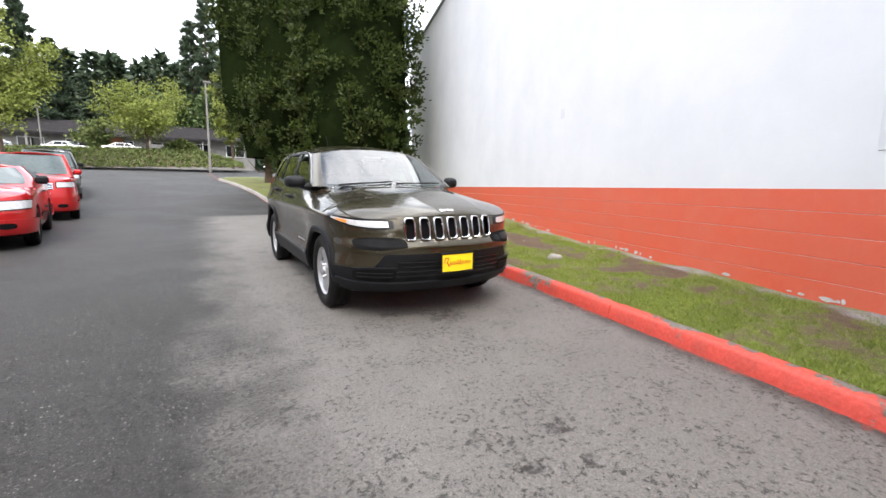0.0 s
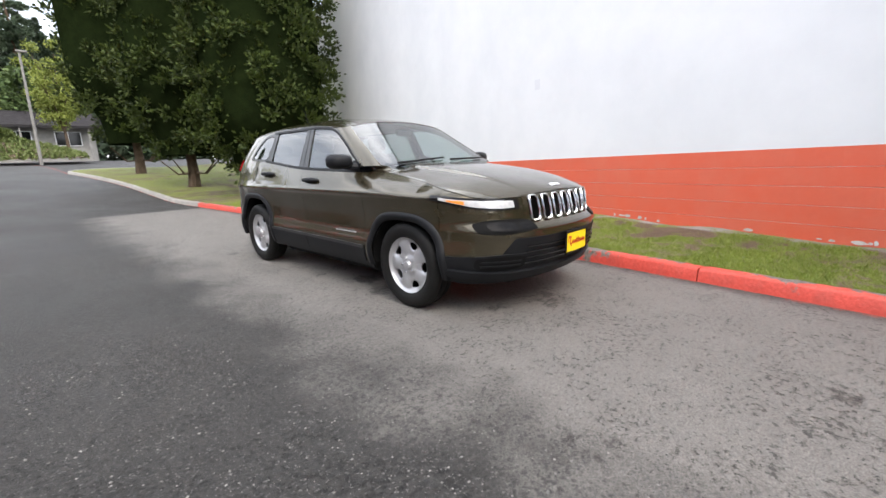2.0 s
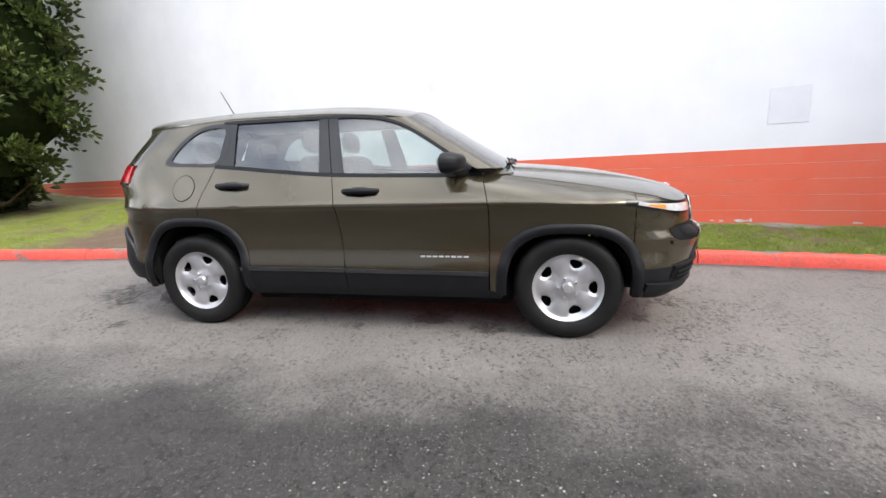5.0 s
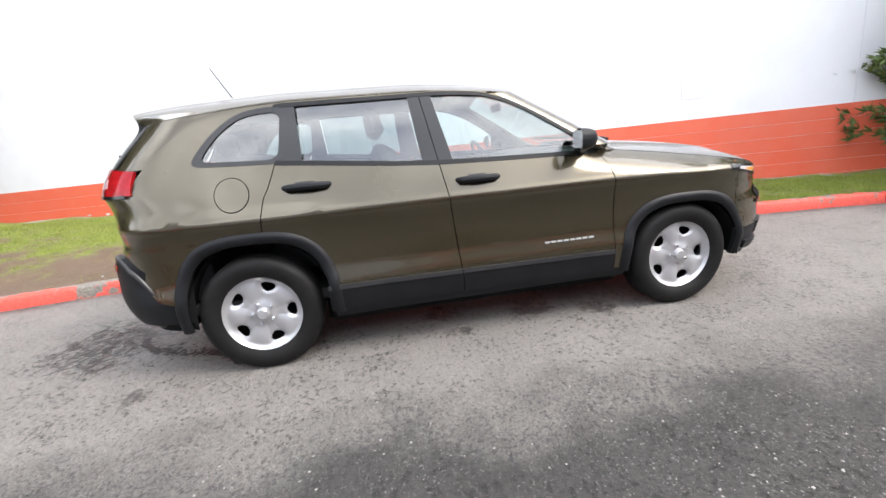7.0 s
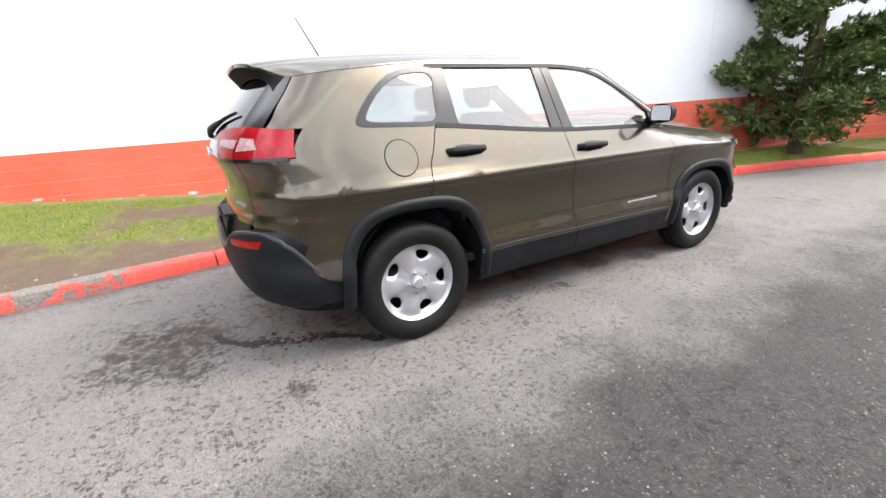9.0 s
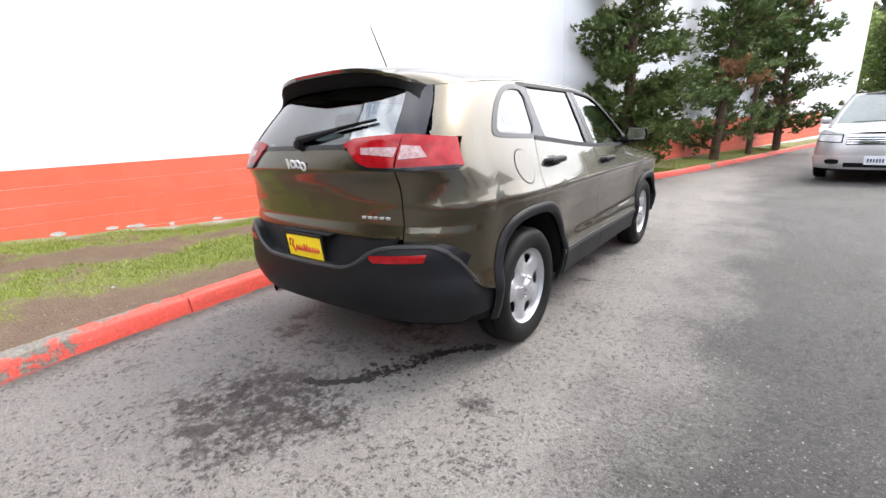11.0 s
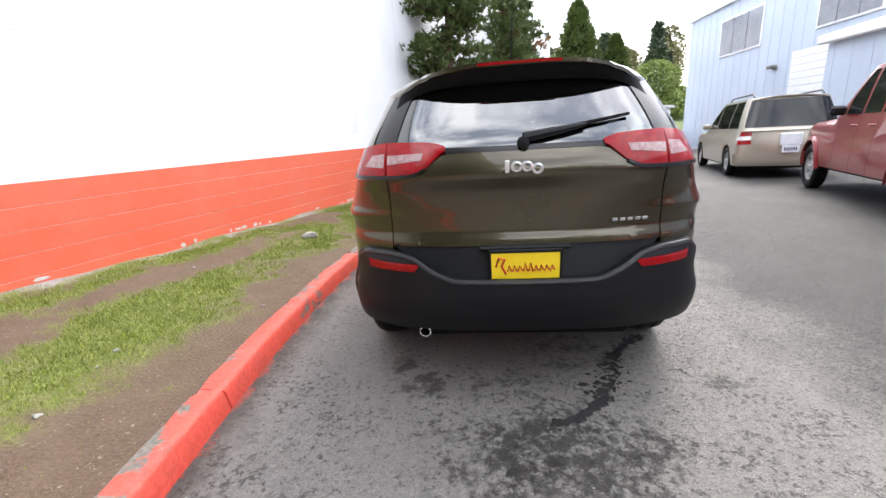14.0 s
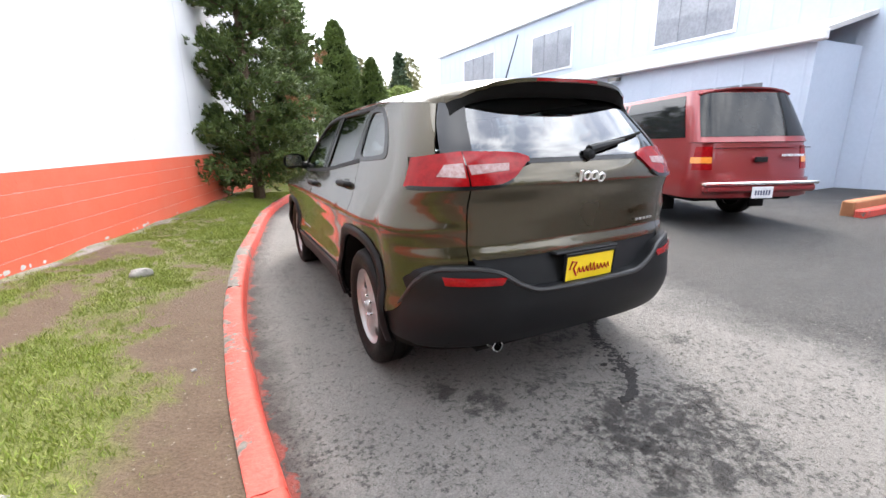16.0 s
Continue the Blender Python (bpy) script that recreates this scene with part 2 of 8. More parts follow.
PRIVACY = pane("dark_rear_glass", (0.16, 0.19, 0.20), base=0.18)
LAMP_SMOKE = stuff("smoked_lamp", (0.004, 0.004, 0.005), (0.012, 0.012, 0.013), 30, 120, 0.35, 0, 0, spec=0.06)
LENS_PALE = stuff("pale_lamp_strip", (0.24, 0.11, 0.11), (0.46, 0.36, 0.36), 40, 200, 0.15, 0, 0, spec=0.3)
BADGE_GREY = stuff("satin_badge", (0.38, 0.38, 0.38), (0.5, 0.5, 0.5), 8, 80, 0.35, 0.6, 0)
# paler than the black trim: the edges' highlight put into the colour
TRIM_HIGHLIGHT = stuff("trim_edge_highlight", (0.02, 0.02, 0.021), (0.034, 0.034, 0.035), 8, 300, 0.38, 0, 0.1, 0.0006, spec=0.35)
DARK_GLASS = stuff("dark_window_glass", (0.008, 0.009, 0.010), (0.018, 0.02, 0.022), 2, 20, 0.05, 0, 0, coat=0.0, spec=0.35)
LENS_CLEAR = stuff("headlamp_lens", (0.55, 0.55, 0.56), (0.82, 0.82, 0.83), 22, 60, 0.12, 0.25, 0.0, coat=1.0)
LENS_RED = stuff("red_lamp_lens", (0.18, 0.003, 0.005), (0.32, 0.008, 0.011), 26, 160, 0.12, 0, 0.0, coat=0.0, spec=0.3)
LENS_AMBER = stuff("amber_lamp_lens", (0.75, 0.22, 0.03), (0.85, 0.32, 0.06), 40, 160, 0.12, 0, 0.0, coat=1.0)
CABIN = stuff("cabin_cloth", (0.012, 0.012, 0.013), (0.03, 0.03, 0.031), 12, 200, 0.85, 0, 0.1, 0.002)
YELLOW = stuff("yellow_plate", (0.86, 0.62, 0.01), (0.9, 0.68, 0.02), 8, 80, 0.4, 0, 0)
PLATE_RED = stuff("red_plate_print", (0.5, 0.02, 0.02), (0.6, 0.03, 0.03), 8, 80, 0.45, 0, 0)
PLATE_WHITE = stuff("white_plate", (0.6, 0.62, 0.66), (0.75, 0.77, 0.8), 8, 80, 0.4, 0, 0)
WHITE_BADGE = stuff("bright_badge", (0.7, 0.7, 0.7), (0.85, 0.85, 0.85), 8, 80, 0.25, 0.6, 0)
CABIN_LIGHT = stuff("grey_headliner", (0.3, 0.3, 0.29), (0.4, 0.4, 0.39), 8, 200, 0.9, 0, 0.1, 0.002)

# ---- ground, road, kerb, grass, wall ----
def asphalt():
    m, n, l, p = nodes_of("worn_asphalt")
    tc = n.new("ShaderNodeTexCoord").outputs["Object"]
    sp = n.new("ShaderNodeSeparateXYZ")
    l.new(tc, sp.inputs[0])
    X, Y = sp.outputs[0], sp.outputs[1]
    mul = lambda a, b, c=False: calc(n, l, "MULTIPLY", a, b, c)
    add = lambda a, b, c=False: calc(n, l, "ADD", a, b, c)
    sub_ = lambda a, b, c=False: calc(n, l, "SUBTRACT", a, b, c)
    fine = noise_fac(n, l, tc, 130.0, 5.0, 0.3, 0.7)
    grit = noise_fac(n, l, tc, 420.0, 2.0, 0.35, 0.7)
    stone = noise_fac(n, l, tc, 55.0, 4.0, 0.34, 0.66)
    mid = noise_fac(n, l, tc, 6.0, 8.0, 0.3, 0.7)
    broad = noise_fac(n, l, tc, 0.55, 5.0, 0.35, 0.65)
    raw = noise_fac(n, l, tc, 34.0, 10.0, 0.25, 0.75, 0.75)
    # old pale surface beside the kerb: its binder worn away in pits; newer dark surface in the lane
    pale = mixed(n, l, fine, (0.085, 0.079, 0.072), (0.275, 0.257, 0.236))
    pale = mixed(n, l, mul(broad, 0.35), pale, (0.115, 0.109, 0.100))
    pale = mixed(n, l, mul(stone, 0.22), pale, (0.36, 0.34, 0.315))
    worn = noise_fac(n, l, tc, 2.3, 5.0, 0.3, 0.7)
    pits = calc(n, l, "MULTIPLY", sub_(add(raw, add(mul(mid, 0.16), mul(worn, 0.12))), 0.725), 7.5, True)
    pale = mixed(n, l, mul(pits, 0.76), pale, (0.036, 0.034, 0.032))
    dark = mixed(n, l, fine, (0.006, 0.006, 0.0065), (0.056, 0.0535, 0.051))
    dark = mixed(n, l, mul(stone, 0.45), dark, (0.098, 0.090, 0.080))
    dark = mixed(n, l, mul(pits, 0.7), dark, (0.008, 0.008, 0.008))
    dark = mixed(n, l, mul(broad, 0.45), dark, (0.040, 0.039, 0.039))
    sparkle = noise_fac(n, l, tc, 85.0, 2.0, 0.635, 0.675)
    dark = mixed(n, l, mul(sparkle, 0.5), dark, (0.26, 0.25, 0.235))
    wob = noise_fac(n, l, tc, 1.3, 6.0, 0.0, 1.0)
    e = add(add(mul(add(X, 1.66), 1.5), mul(sub_(wob, 0.5), 2.2)), 0.5, True)
    blend = mul(mul(e, sub_(1.0, e)), 4.0)
    edge = add(e, mul(mul(sub_(raw, 0.5), 2.4), blend), True)
    far = n.new("ShaderNodeMapRange")
    far.inputs["From Min"].default_value, far.inputs["From Max"].default_value = 9.4, 9.7
    l.new(Y, far.inputs["Value"])
    front = n.new("ShaderNodeMapRange")
    front.inputs["From Min"].default_value, front.inputs["From Max"].default_value = -9.0, -12.0
    l.new(Y, front.inputs["Value"])
    edge = mul(edge, sub_(1.0, far.outputs[0]))
    edge = mul(edge, sub_(1.0, mul(front.outputs[0], 0.8)))
    col = mixed(n, l, edge, dark, pale)
    # the seam across the drive
    seam = sub_(1.0, mul(calc(n, l, "ABSOLUTE", sub_(add(Y, mul(wob, 0.06)), 9.55)), 28.0), True)
    col = mixed(n, l, mul(seam, mul(mid, 0.8)), col, (0.30, 0.29, 0.27))
    # a darker band along the kerb's foot, with red overspray there
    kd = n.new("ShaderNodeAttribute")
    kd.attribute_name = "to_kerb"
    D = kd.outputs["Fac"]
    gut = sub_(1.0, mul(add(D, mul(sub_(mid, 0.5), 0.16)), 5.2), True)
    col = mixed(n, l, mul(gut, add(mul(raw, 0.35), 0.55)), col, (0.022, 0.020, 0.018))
    spray = calc(n, l, "MULTIPLY", sub_(sub_(add(mul(mid, 0.55), mul(raw, 0.35)), 0.33), mul(D, 5.0)), 9.0, True)
    spray = mul(spray, calc(n, l, "GREATER_THAN", D, -0.05))
    col = mixed(n, l, mul(spray, 0.7), col, (0.36, 0.065, 0.045))
    # oil and water stains on the parking strip: x, y, reach, strength
    warp = noise_fac(n, l, tc, 13.0, 10.0, 0.3, 0.7, 0.75)
    total = None
    for sx, sy, r, k in ((-0.08, 2.66, 0.72, 0.95), (-0.35, 2.55, 0.45, 0.80), (0.50, 2.09, 0.22, 0.95), (0.67, 1.90, 0.18, 0.95), (0.10, 2.1, 0.45, 0.65), (-0.95, 2.08, 0.14, 0.8), (-0.3, 1.75, 0.5, 0.7),
                         (-0.80, 0.17, 0.16, 0.85), (-0.74, -0.82, 0.24, 0.95), (-0.60, -0.38, 0.30, 0.95), (-0.48, 0.25, 0.26, 0.9), (-1.0, 2.08, 0.12, 0.8), (0.0, -2.1, 0.35, 0.8), (-0.45, -1.9, 0.2, 0.7),
                         (-0.42, -3.92, 0.15, 0.85), (-0.81, -3.81, 0.18, 0.6), (-0.46, -4.19, 0.10, 0.8), (-1.52, -3.16, 0.32, 0.62), (-0.72, -4.09, 0.14, 0.75), (0.37, 2.91, 0.25, 0.6), (0.95, 2.9, 0.3, 0.5)):
        dx, dy = sub_(X, sx), sub_(Y, sy)
        d = calc(n, l, "SQRT", add(mul(dx, dx), mul(dy, dy)))
        q = mul(sub_(1.0, calc(n, l, "DIVIDE", d, r), True), k * 1.5)
        q = calc(n, l, "MINIMUM", q, k)
        total = q if total is None else calc(n, l, "MAXIMUM", total, q)
    stain = calc(n, l, "MULTIPLY", sub_(add(mul(total, 0.8), mul(warp, 1.1)), 1.02), 3.0, True)
    stain = mul(stain, calc(n, l, "MULTIPLY", total, 6.0, True))
    col = mixed(n, l, mul(stain, 0.88), col, mixed(n, l, fine, (0.010, 0.0095, 0.009), (0.040, 0.037, 0.034)))
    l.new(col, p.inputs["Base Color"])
    rough = sub_(add(0.50, mul(fine, 0.3)), mul(stain, 0.15))
    rough = sub_(rough, mul(sub_(1.0, edge), mul(broad, 0.12)))
    l.new(rough, p.inputs["Roughness"])
    p.inputs["Specular IOR Level"].default_value = 0.38
    h = add(add(mul(fine, 0.6), mul(stone, 0.5)), add(mul(grit, 0.3), mul(pits, -0.6)))
    bump(n, l, p, h, 0.8, 0.009)
    return m


def red_kerb(name, left):
    """Kerb paint; left says how much of it is left."""
    m, n, l, p = nodes_of(name)
    tc = n.new("ShaderNodeTexCoord").outputs["Object"]
    at = n.new("ShaderNodeAttribute")
    at.attribute_name = "across"
    big = noise_fac(n, l, tc, 1.5, 3.0, 0.0, 1.0)
    chip = noise_fac(n, l, tc, 11.0, 9.0, 0.0, 1.0, 0.68)
    f = noise_fac(n, l, tc, 40.0, 6.0, 0.3, 0.7)
    # paint is lost most at the back edge of the top and in a few long patches
    v = calc(n, l, "ADD", calc(n, l, "MULTIPLY", big, 1.15), calc(n, l, "MULTIPLY", chip, 0.9))
    v = calc(n, l, "ADD", v, calc(n, l, "MULTIPLY", calc(n, l, "SUBTRACT", at.outputs["Fac"], 0.06), 1.6))
    a = calc(n, l, "MULTIPLY", calc(n, l, "SUBTRACT", v, left), 14.0, True)
    red = mixed(n, l, f, (0.50, 0.050, 0.032), (0.64, 0.085, 0.058))
    bare = mixed(n, l, f, (0.08, 0.073, 0.062), (0.21, 0.192, 0.165))
    dirt = noise_fac(n, l, tc, 6.0, 9.0, 0.45, 0.8)
    k = mixed(n, l, calc(n, l, "MULTIPLY", dirt, 0.55), red, (0.22, 0.06, 0.045))
    l.new(mixed(n, l, a, k, bare), p.inputs["Base Color"])
    p.inputs["Roughness"].default_value = 0.6
    bump(n, l, p, calc(n, l, "ADD", calc(n, l, "MULTIPLY", a, -0.6), calc(n, l, "MULTIPLY", f, 0.4)), 0.7, 0.008)
    return m


def white_wall():
    m, n, l, p = nodes_of("white_painted_wall")
    tc = n.new("ShaderNodeTexCoord").outputs["Object"]
    f = noise_fac(n, l, tc, 40.0, 5.0, 0.3, 0.7)
    b = noise_fac(n, l, tc, 0.9, 5.0, 0.35, 0.7)
    spots = noise_fac(n, l, tc, 3.1, 9.0, 0.70, 0.735, 0.7)
    c = mixed(n, l, b, (0.76, 0.76, 0.77), (0.69, 0.695, 0.71))
    c = mixed(n, l, calc(n, l, "MULTIPLY", spots, 0.45), c, (0.45, 0.44, 0.42))
    l.new(c, p.inputs["Base Color"])
    p.inputs["Roughness"].default_value = 0.6
    # joints of the blocks under the paint
    br = n.new("ShaderNodeTexBrick")
    br.inputs["Scale"].default_value = 1.0
    br.inputs["Brick Width"].default_value, br.inputs["Row Height"].default_value = 0.4, 0.2
    br.inputs["Mortar Size"].default_value, br.inputs["Mortar Smooth"].default_value = 0.004, 0.6
    sw = n.new("ShaderNodeSeparateXYZ")
    cb = n.new("ShaderNodeCombineXYZ")
    l.new(tc, sw.inputs[0])
    l.new(sw.outputs[1], cb.inputs[0])
    l.new(sw.outputs[2], cb.inputs[1])
    l.new(cb.outputs[0], br.inputs["Vector"])
    bump(n, l, p, calc(n, l, "SUBTRACT", calc(n, l, "MULTIPLY", f, 0.25), calc(n, l, "MULTIPLY", br.outputs["Fac"], 0.5)), 0.25, 0.003)
    return m


def orange_block():
    m, n, l, p = nodes_of("orange_block_paint")
    tc = n.new("ShaderNodeTexCoord").outputs["Object"]
    oi = n.new("ShaderNodeObjectInfo")
    sh = n.new("ShaderNodeVectorMath")
    l.new(tc, sh.inputs[0])
    sc = n.new("ShaderNodeVectorMath")
    sc.operation = "SCALE"
    l.new(oi.outputs["Location"], sc.inputs[0])
    sc.inputs["Scale"].default_value = 1.0
    l.new(sc.outputs[0], sh.inputs[1])
    v = sh.outputs[0]
    f = noise_fac(n, l, v, 30.0, 5.0, 0.3, 0.7)
    b = noise_fac(n, l, v, 1.3, 5.0, 0.35, 0.65)
    c = mixed(n, l, b, (0.70, 0.115, 0.055), (0.66, 0.135, 0.075))
    c = mixed(n, l, calc(n, l, "MULTIPLY", oi.outputs["Random"], 0.10), c, (0.74, 0.15, 0.08))
    c = mixed(n, l, calc(n, l, "MULTIPLY", f, 0.12), c, (0.50, 0.10, 0.06))
    fade = noise_fac(n, l, v, 4.0, 8.0, 0.45, 0.8)
    c = mixed(n, l, calc(n, l, "MULTIPLY", fade, 0.14), c, (0.74, 0.26, 0.18))
    l.new(c, p.inputs["Base Color"])
    p.inputs["Roughness"].default_value = 0.55
    bump(n, l, p, f, 0.35, 0.003)
    return m


ASPHALT, RED_KERB, RED_WORN, WHITE_WALL, ORANGE = asphalt(), red_kerb("red_kerb_paint", 1.06), red_kerb("peeling_red_kerb_paint", 1.02), white_wall(), orange_block()
CONCRETE = stuff("weathered_concrete", (0.22, 0.21, 0.19), (0.36, 0.34, 0.31), 3, 40, 0.85, 0, 0.5, 0.005)
SOIL = stuff("brown_soil", (0.075, 0.050, 0.030), (0.17, 0.125, 0.085), 4, 45, 0.95, 0, 0.6, 0.012)
PEELED = stuff("bare_patch", (0.42, 0.40, 0.38), (0.66, 0.64, 0.62), 12, 60, 0.9, 0, 0.4, 0.004)
SLOPE_Y = cur([-300, -60, -30, -20, -10, 0, 10, 12, 15, 18, 21, 25, 35, 47, 60, 120, 300], [-0.7, -0.65, -0.5, -0.345, -0.1745, 0, 0.1745, 0.21, 0.45, 0.78, 1.08, 1.42, 2.0, 2.5, 3.2, 4.2, 5.0])


def G(x, y):
    """Height of the road."""
    return SLOPE_Y(y) + 0.012 * np.clip(-2.2 - np.asarray(x, float), 0, 6)


gx = np.concatenate([[-900, -400, -200, -100, -60, -40, -28, -20, -15, -12], np.arange(-10, 12.1, 0.4), [14, 18, 24, 34, 60, 120, 250, 500, 900]])
gy = np.concatenate([[-900, -400, -200, -120, -80, -60, -50, -42, -36, -32], np.arange(-30, 36.1, 0.5), [40, 46, 54, 62, 75, 95, 120, 160, 250, 400, 900]])
GX, GY = np.meshgrid(gx, gy, indexing="ij")
GZ = G(GX, GY) + 0.004 * np.sin(GX * 1.7 + 0.6 * GY) * np.sin(GY * 0.9)
GZ[np.abs(GX - 0) < 1.2] = G(GX, GY)[np.abs(GX - 0) < 1.2]
XK = cur([-36, -30, -20, -12, -8.6, -6.46, -5, -3, -1.3, 0.5, 1.5, 2.3, 3.3, 4.1, 5.2, 8, 11.8, 16, 20, 23, 25],
         [-7.0, -5.35, -2.75, -0.9, -0.07, 0.6, 0.93, 1.22, 1.44, 1.53, 1.51, 1.45, 1.34, 1.22, 1.08, 1.0, 0.95, 0.78, 0.35, -0.1, -0.45])
to_kerb = np.clip(XK(GY) - GX, -6, 6)
gi = np.arange(GX.size).reshape(GX.shape)
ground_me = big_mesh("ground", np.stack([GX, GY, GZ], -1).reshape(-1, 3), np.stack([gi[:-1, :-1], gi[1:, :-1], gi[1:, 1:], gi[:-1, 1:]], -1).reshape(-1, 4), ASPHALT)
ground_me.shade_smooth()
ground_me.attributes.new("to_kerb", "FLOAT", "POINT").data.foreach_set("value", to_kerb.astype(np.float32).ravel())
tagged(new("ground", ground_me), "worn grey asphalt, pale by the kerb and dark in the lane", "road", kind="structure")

WALL_A, WALL_B = 3.86, 0.28
wall_n = math.hypot(1, WALL_B)
WD = np.array([WALL_B / wall_n, 1 / wall_n, 0])      # along the wall
WN = np.array([-1 / wall_n, WALL_B / wall_n, 0])     # out of it, to the road


def kerb_line(t):
    """The kerb's outer foot: t is y along the road, then the way round the end of the island."""
    t = np.asarray(t, float)
    s = np.clip(t - 25, 0, None)
    a = np.clip(s / 2.6, 0, math.pi * 0.62)
    r = 2.6
    x = np.where(t <= 25, XK(t), -0.45 - 0.12 * s * 0 + r * (1 - np.cos(a)) + np.clip(s - 2.6 * math.pi * 0.62, 0, None) * 0.93)
    y = np.where(t <= 25, t, 25 + r * np.sin(a) - np.clip(s - 2.6 * math.pi * 0.62, 0, None) * 0.35)
    return x, y


KERB_SEC = [(0.0, -0.06), (0.014, 0.03), (0.026, 0.10), (0.036, 0.117), (0.055, 0.126), (0.10, 0.128), (0.14, 0.127), (0.155, 0.12), (0.158, -0.06)]


def kerb_stone(t0, t1, n, rng):
    ts = np.linspace(t0, t1, n)
    x, y = kerb_line(ts)
    e = 0.02
    xa, ya = kerb_line(ts - e)
    xb, yb = kerb_line(ts + e)
    d = np.stack([xb - xa, yb - ya], -1)
    d /= np.linalg.norm(d, axis=1, keepdims=True)
    nx, ny = d[:, 1], -d[:, 0]
    v = []
    for i in range(n):
        lift = rng.uniform(-0.003, 0.003)
        end = max(0.0, 1 - min(i, n - 1 - i) / 1.5)
        for (o, h) in KERB_SEC:
            c = 0.0
            if h > 0.09 and rng.random() < 0.22:
                c = rng.uniform(0.002, 0.012)
            if h > 0.09:
                c += end * rng.uniform(0.002, 0.020)
            v.append((x[i] + nx[i] * o, y[i] + ny[i] * o, float(G(x[i], y[i])) + h - c + lift))
    k = len(KERB_SEC)
    f = [[i * k + j, i * k + j + 1, (i + 1) * k + j + 1, (i + 1) * k + j] for i in range(n - 1) for j in range(k - 1)]
    f += [list(range(k)), [(n - 1) * k + j for j in range(k)][::-1]]
    return np.array(v), f


kerb = thing("kerb", "red painted concrete kerb, chipped and worn", "kerb", kind="structure")
rng = random.Random(11)
joints = [-36 + 2.6 * k for k in range(60)]
joints = [j + (-2.89 + 36) % 2.6 - 2.6 for j in joints]
for a, b in zip(joints[:-1], joints[1:]):
    if a > 44:
        break
    red = b < 12.6
    mid = (a + b) / 2
    stone_v, stone_f = kerb_stone(a + 0.006, b - 0.006, 44 if -8 < mid < 8 else 10, rng)
    stone = part("kerb_stone", (stone_v, [q[::-1] for q in stone_f]), (RED_WORN if 2.5 < mid < 5 else RED_KERB) if red else CONCRETE, kerb, "" if red else "bare grey concrete kerb stone", sharp=50)
    stone.data.attributes.new("across", "FLOAT", "POINT").data.foreach_set("value", np.tile([o for o, _ in KERB_SEC], len(stone_v) // len(KERB_SEC)).astype(np.float32))

# grass strip and island
def lattice(x, y, step, seed):
    """Smooth random values 0 to 1 on a lattice of a step."""
    tab = np.random.RandomState(seed).uniform(0, 1, (256, 256))
    u, v = np.asarray(x, float) / step + 100.3, np.asarray(y, float) / step + 90.7
    i, j = np.floor(u).astype(int), np.floor(v).astype(int)
    a, b = u - i, v - j
    a, b = a * a * (3 - 2 * a), b * b * (3 - 2 * b)
    t = lambda p, q: tab[p % 256, q % 256]
    return (t(i, j) * (1 - a) + t(i + 1, j) * a) * (1 - b) + (t(i, j + 1) * (1 - a) + t(i + 1, j + 1) * a) * b


def lawn(x, y):
    """How thick the turf is: 0 bare soil to 1 grass."""
    f = 0.30 * lattice(x, y, 0.9, 1) + 0.24 * lattice(x, y, 0.36, 2) + 0.24 * lattice(x, y, 0.15, 3) + 0.22 * lattice(x, y, 0.05, 4)
    s = (x - XK(np.minimum(y, 25)) - 0.15) / np.maximum(WALL_A + WALL_B * np.minimum(y, 15) - XK(np.minimum(y, 25)) - 0.15, 0.3)
    here = np.clip((y + 1.6) / 0.8, 0, 1) * np.clip((6.5 - y) / 1.5, 0, 1)
    bare = 0.42 * np.exp(-(s / 0.22) ** 2) * here + 0.34 * np.exp(-((s - 0.60) / 0.11) ** 2) * here * np.clip((3.8 - y) / 1.5, 0, 1)
    bare = bare + 0.30 * np.exp(-((y + 2.3) / 0.7) ** 2 - ((s - 0.72) / 0.2) ** 2) + 0.22 * np.clip((y - 3.2) / 1.0, 0, 1) * np.clip((6.5 - y) / 1.0, 0, 1) * np.exp(-((s - 0.25) / 0.3) ** 2)
    bare = bare + 0.16 * np.exp(-((y - 11.5) / 2.2) ** 2)
    q = np.clip((f + 0.12 - bare - 0.34) / 0.32, 0, 1)
    return q * q * (3 - 2 * q)


def grass_mat():
    m, n, l, p = nodes_of("turf_ground")
    tc = n.new("ShaderNodeTexCoord").outputs["Object"]
    at = n.new("ShaderNodeAttribute")
    at.attribute_name = "lawn"
    gr = n.new("ShaderNodeAttribute")
    gr.attribute_name = "grit"
    f = noise_fac(n, l, tc, 60.0, 5.0, 0.3, 0.7)
    b = noise_fac(n, l, tc, 5.0, 6.0, 0.35, 0.7)
    c = noise_fac(n, l, tc, 34.0, 3.0, 0.66, 0.70)
    soil = mixed(n, l, f, (0.060, 0.037, 0.021), (0.130, 0.086, 0.055))
    soil = mixed(n, l, calc(n, l, "MULTIPLY", b, 0.40), soil, (0.165, 0.118, 0.080))
    soil = mixed(n, l, calc(n, l, "MULTIPLY", c, 0.6), soil, (0.36, 0.32, 0.26))
    soil = mixed(n, l, gr.outputs["Fac"], soil, mixed(n, l, f, (0.16, 0.155, 0.15), (0.40, 0.39, 0.38)))
    turf = mixed(n, l, f, (0.095, 0.115, 0.022), (0.20, 0.225, 0.050))
    l.new(mixed(n, l, at.outputs["Fac"], soil, turf), p.inputs["Base Color"])
    p.inputs["Roughness"].default_value = 0.92
    bump(n, l, p, calc(n, l, "ADD", f, c), 0.7, 0.015)
    return m


TURF = grass_mat()


def wall_x(y):
    return WALL_A + WALL_B * np.asarray(y, float)


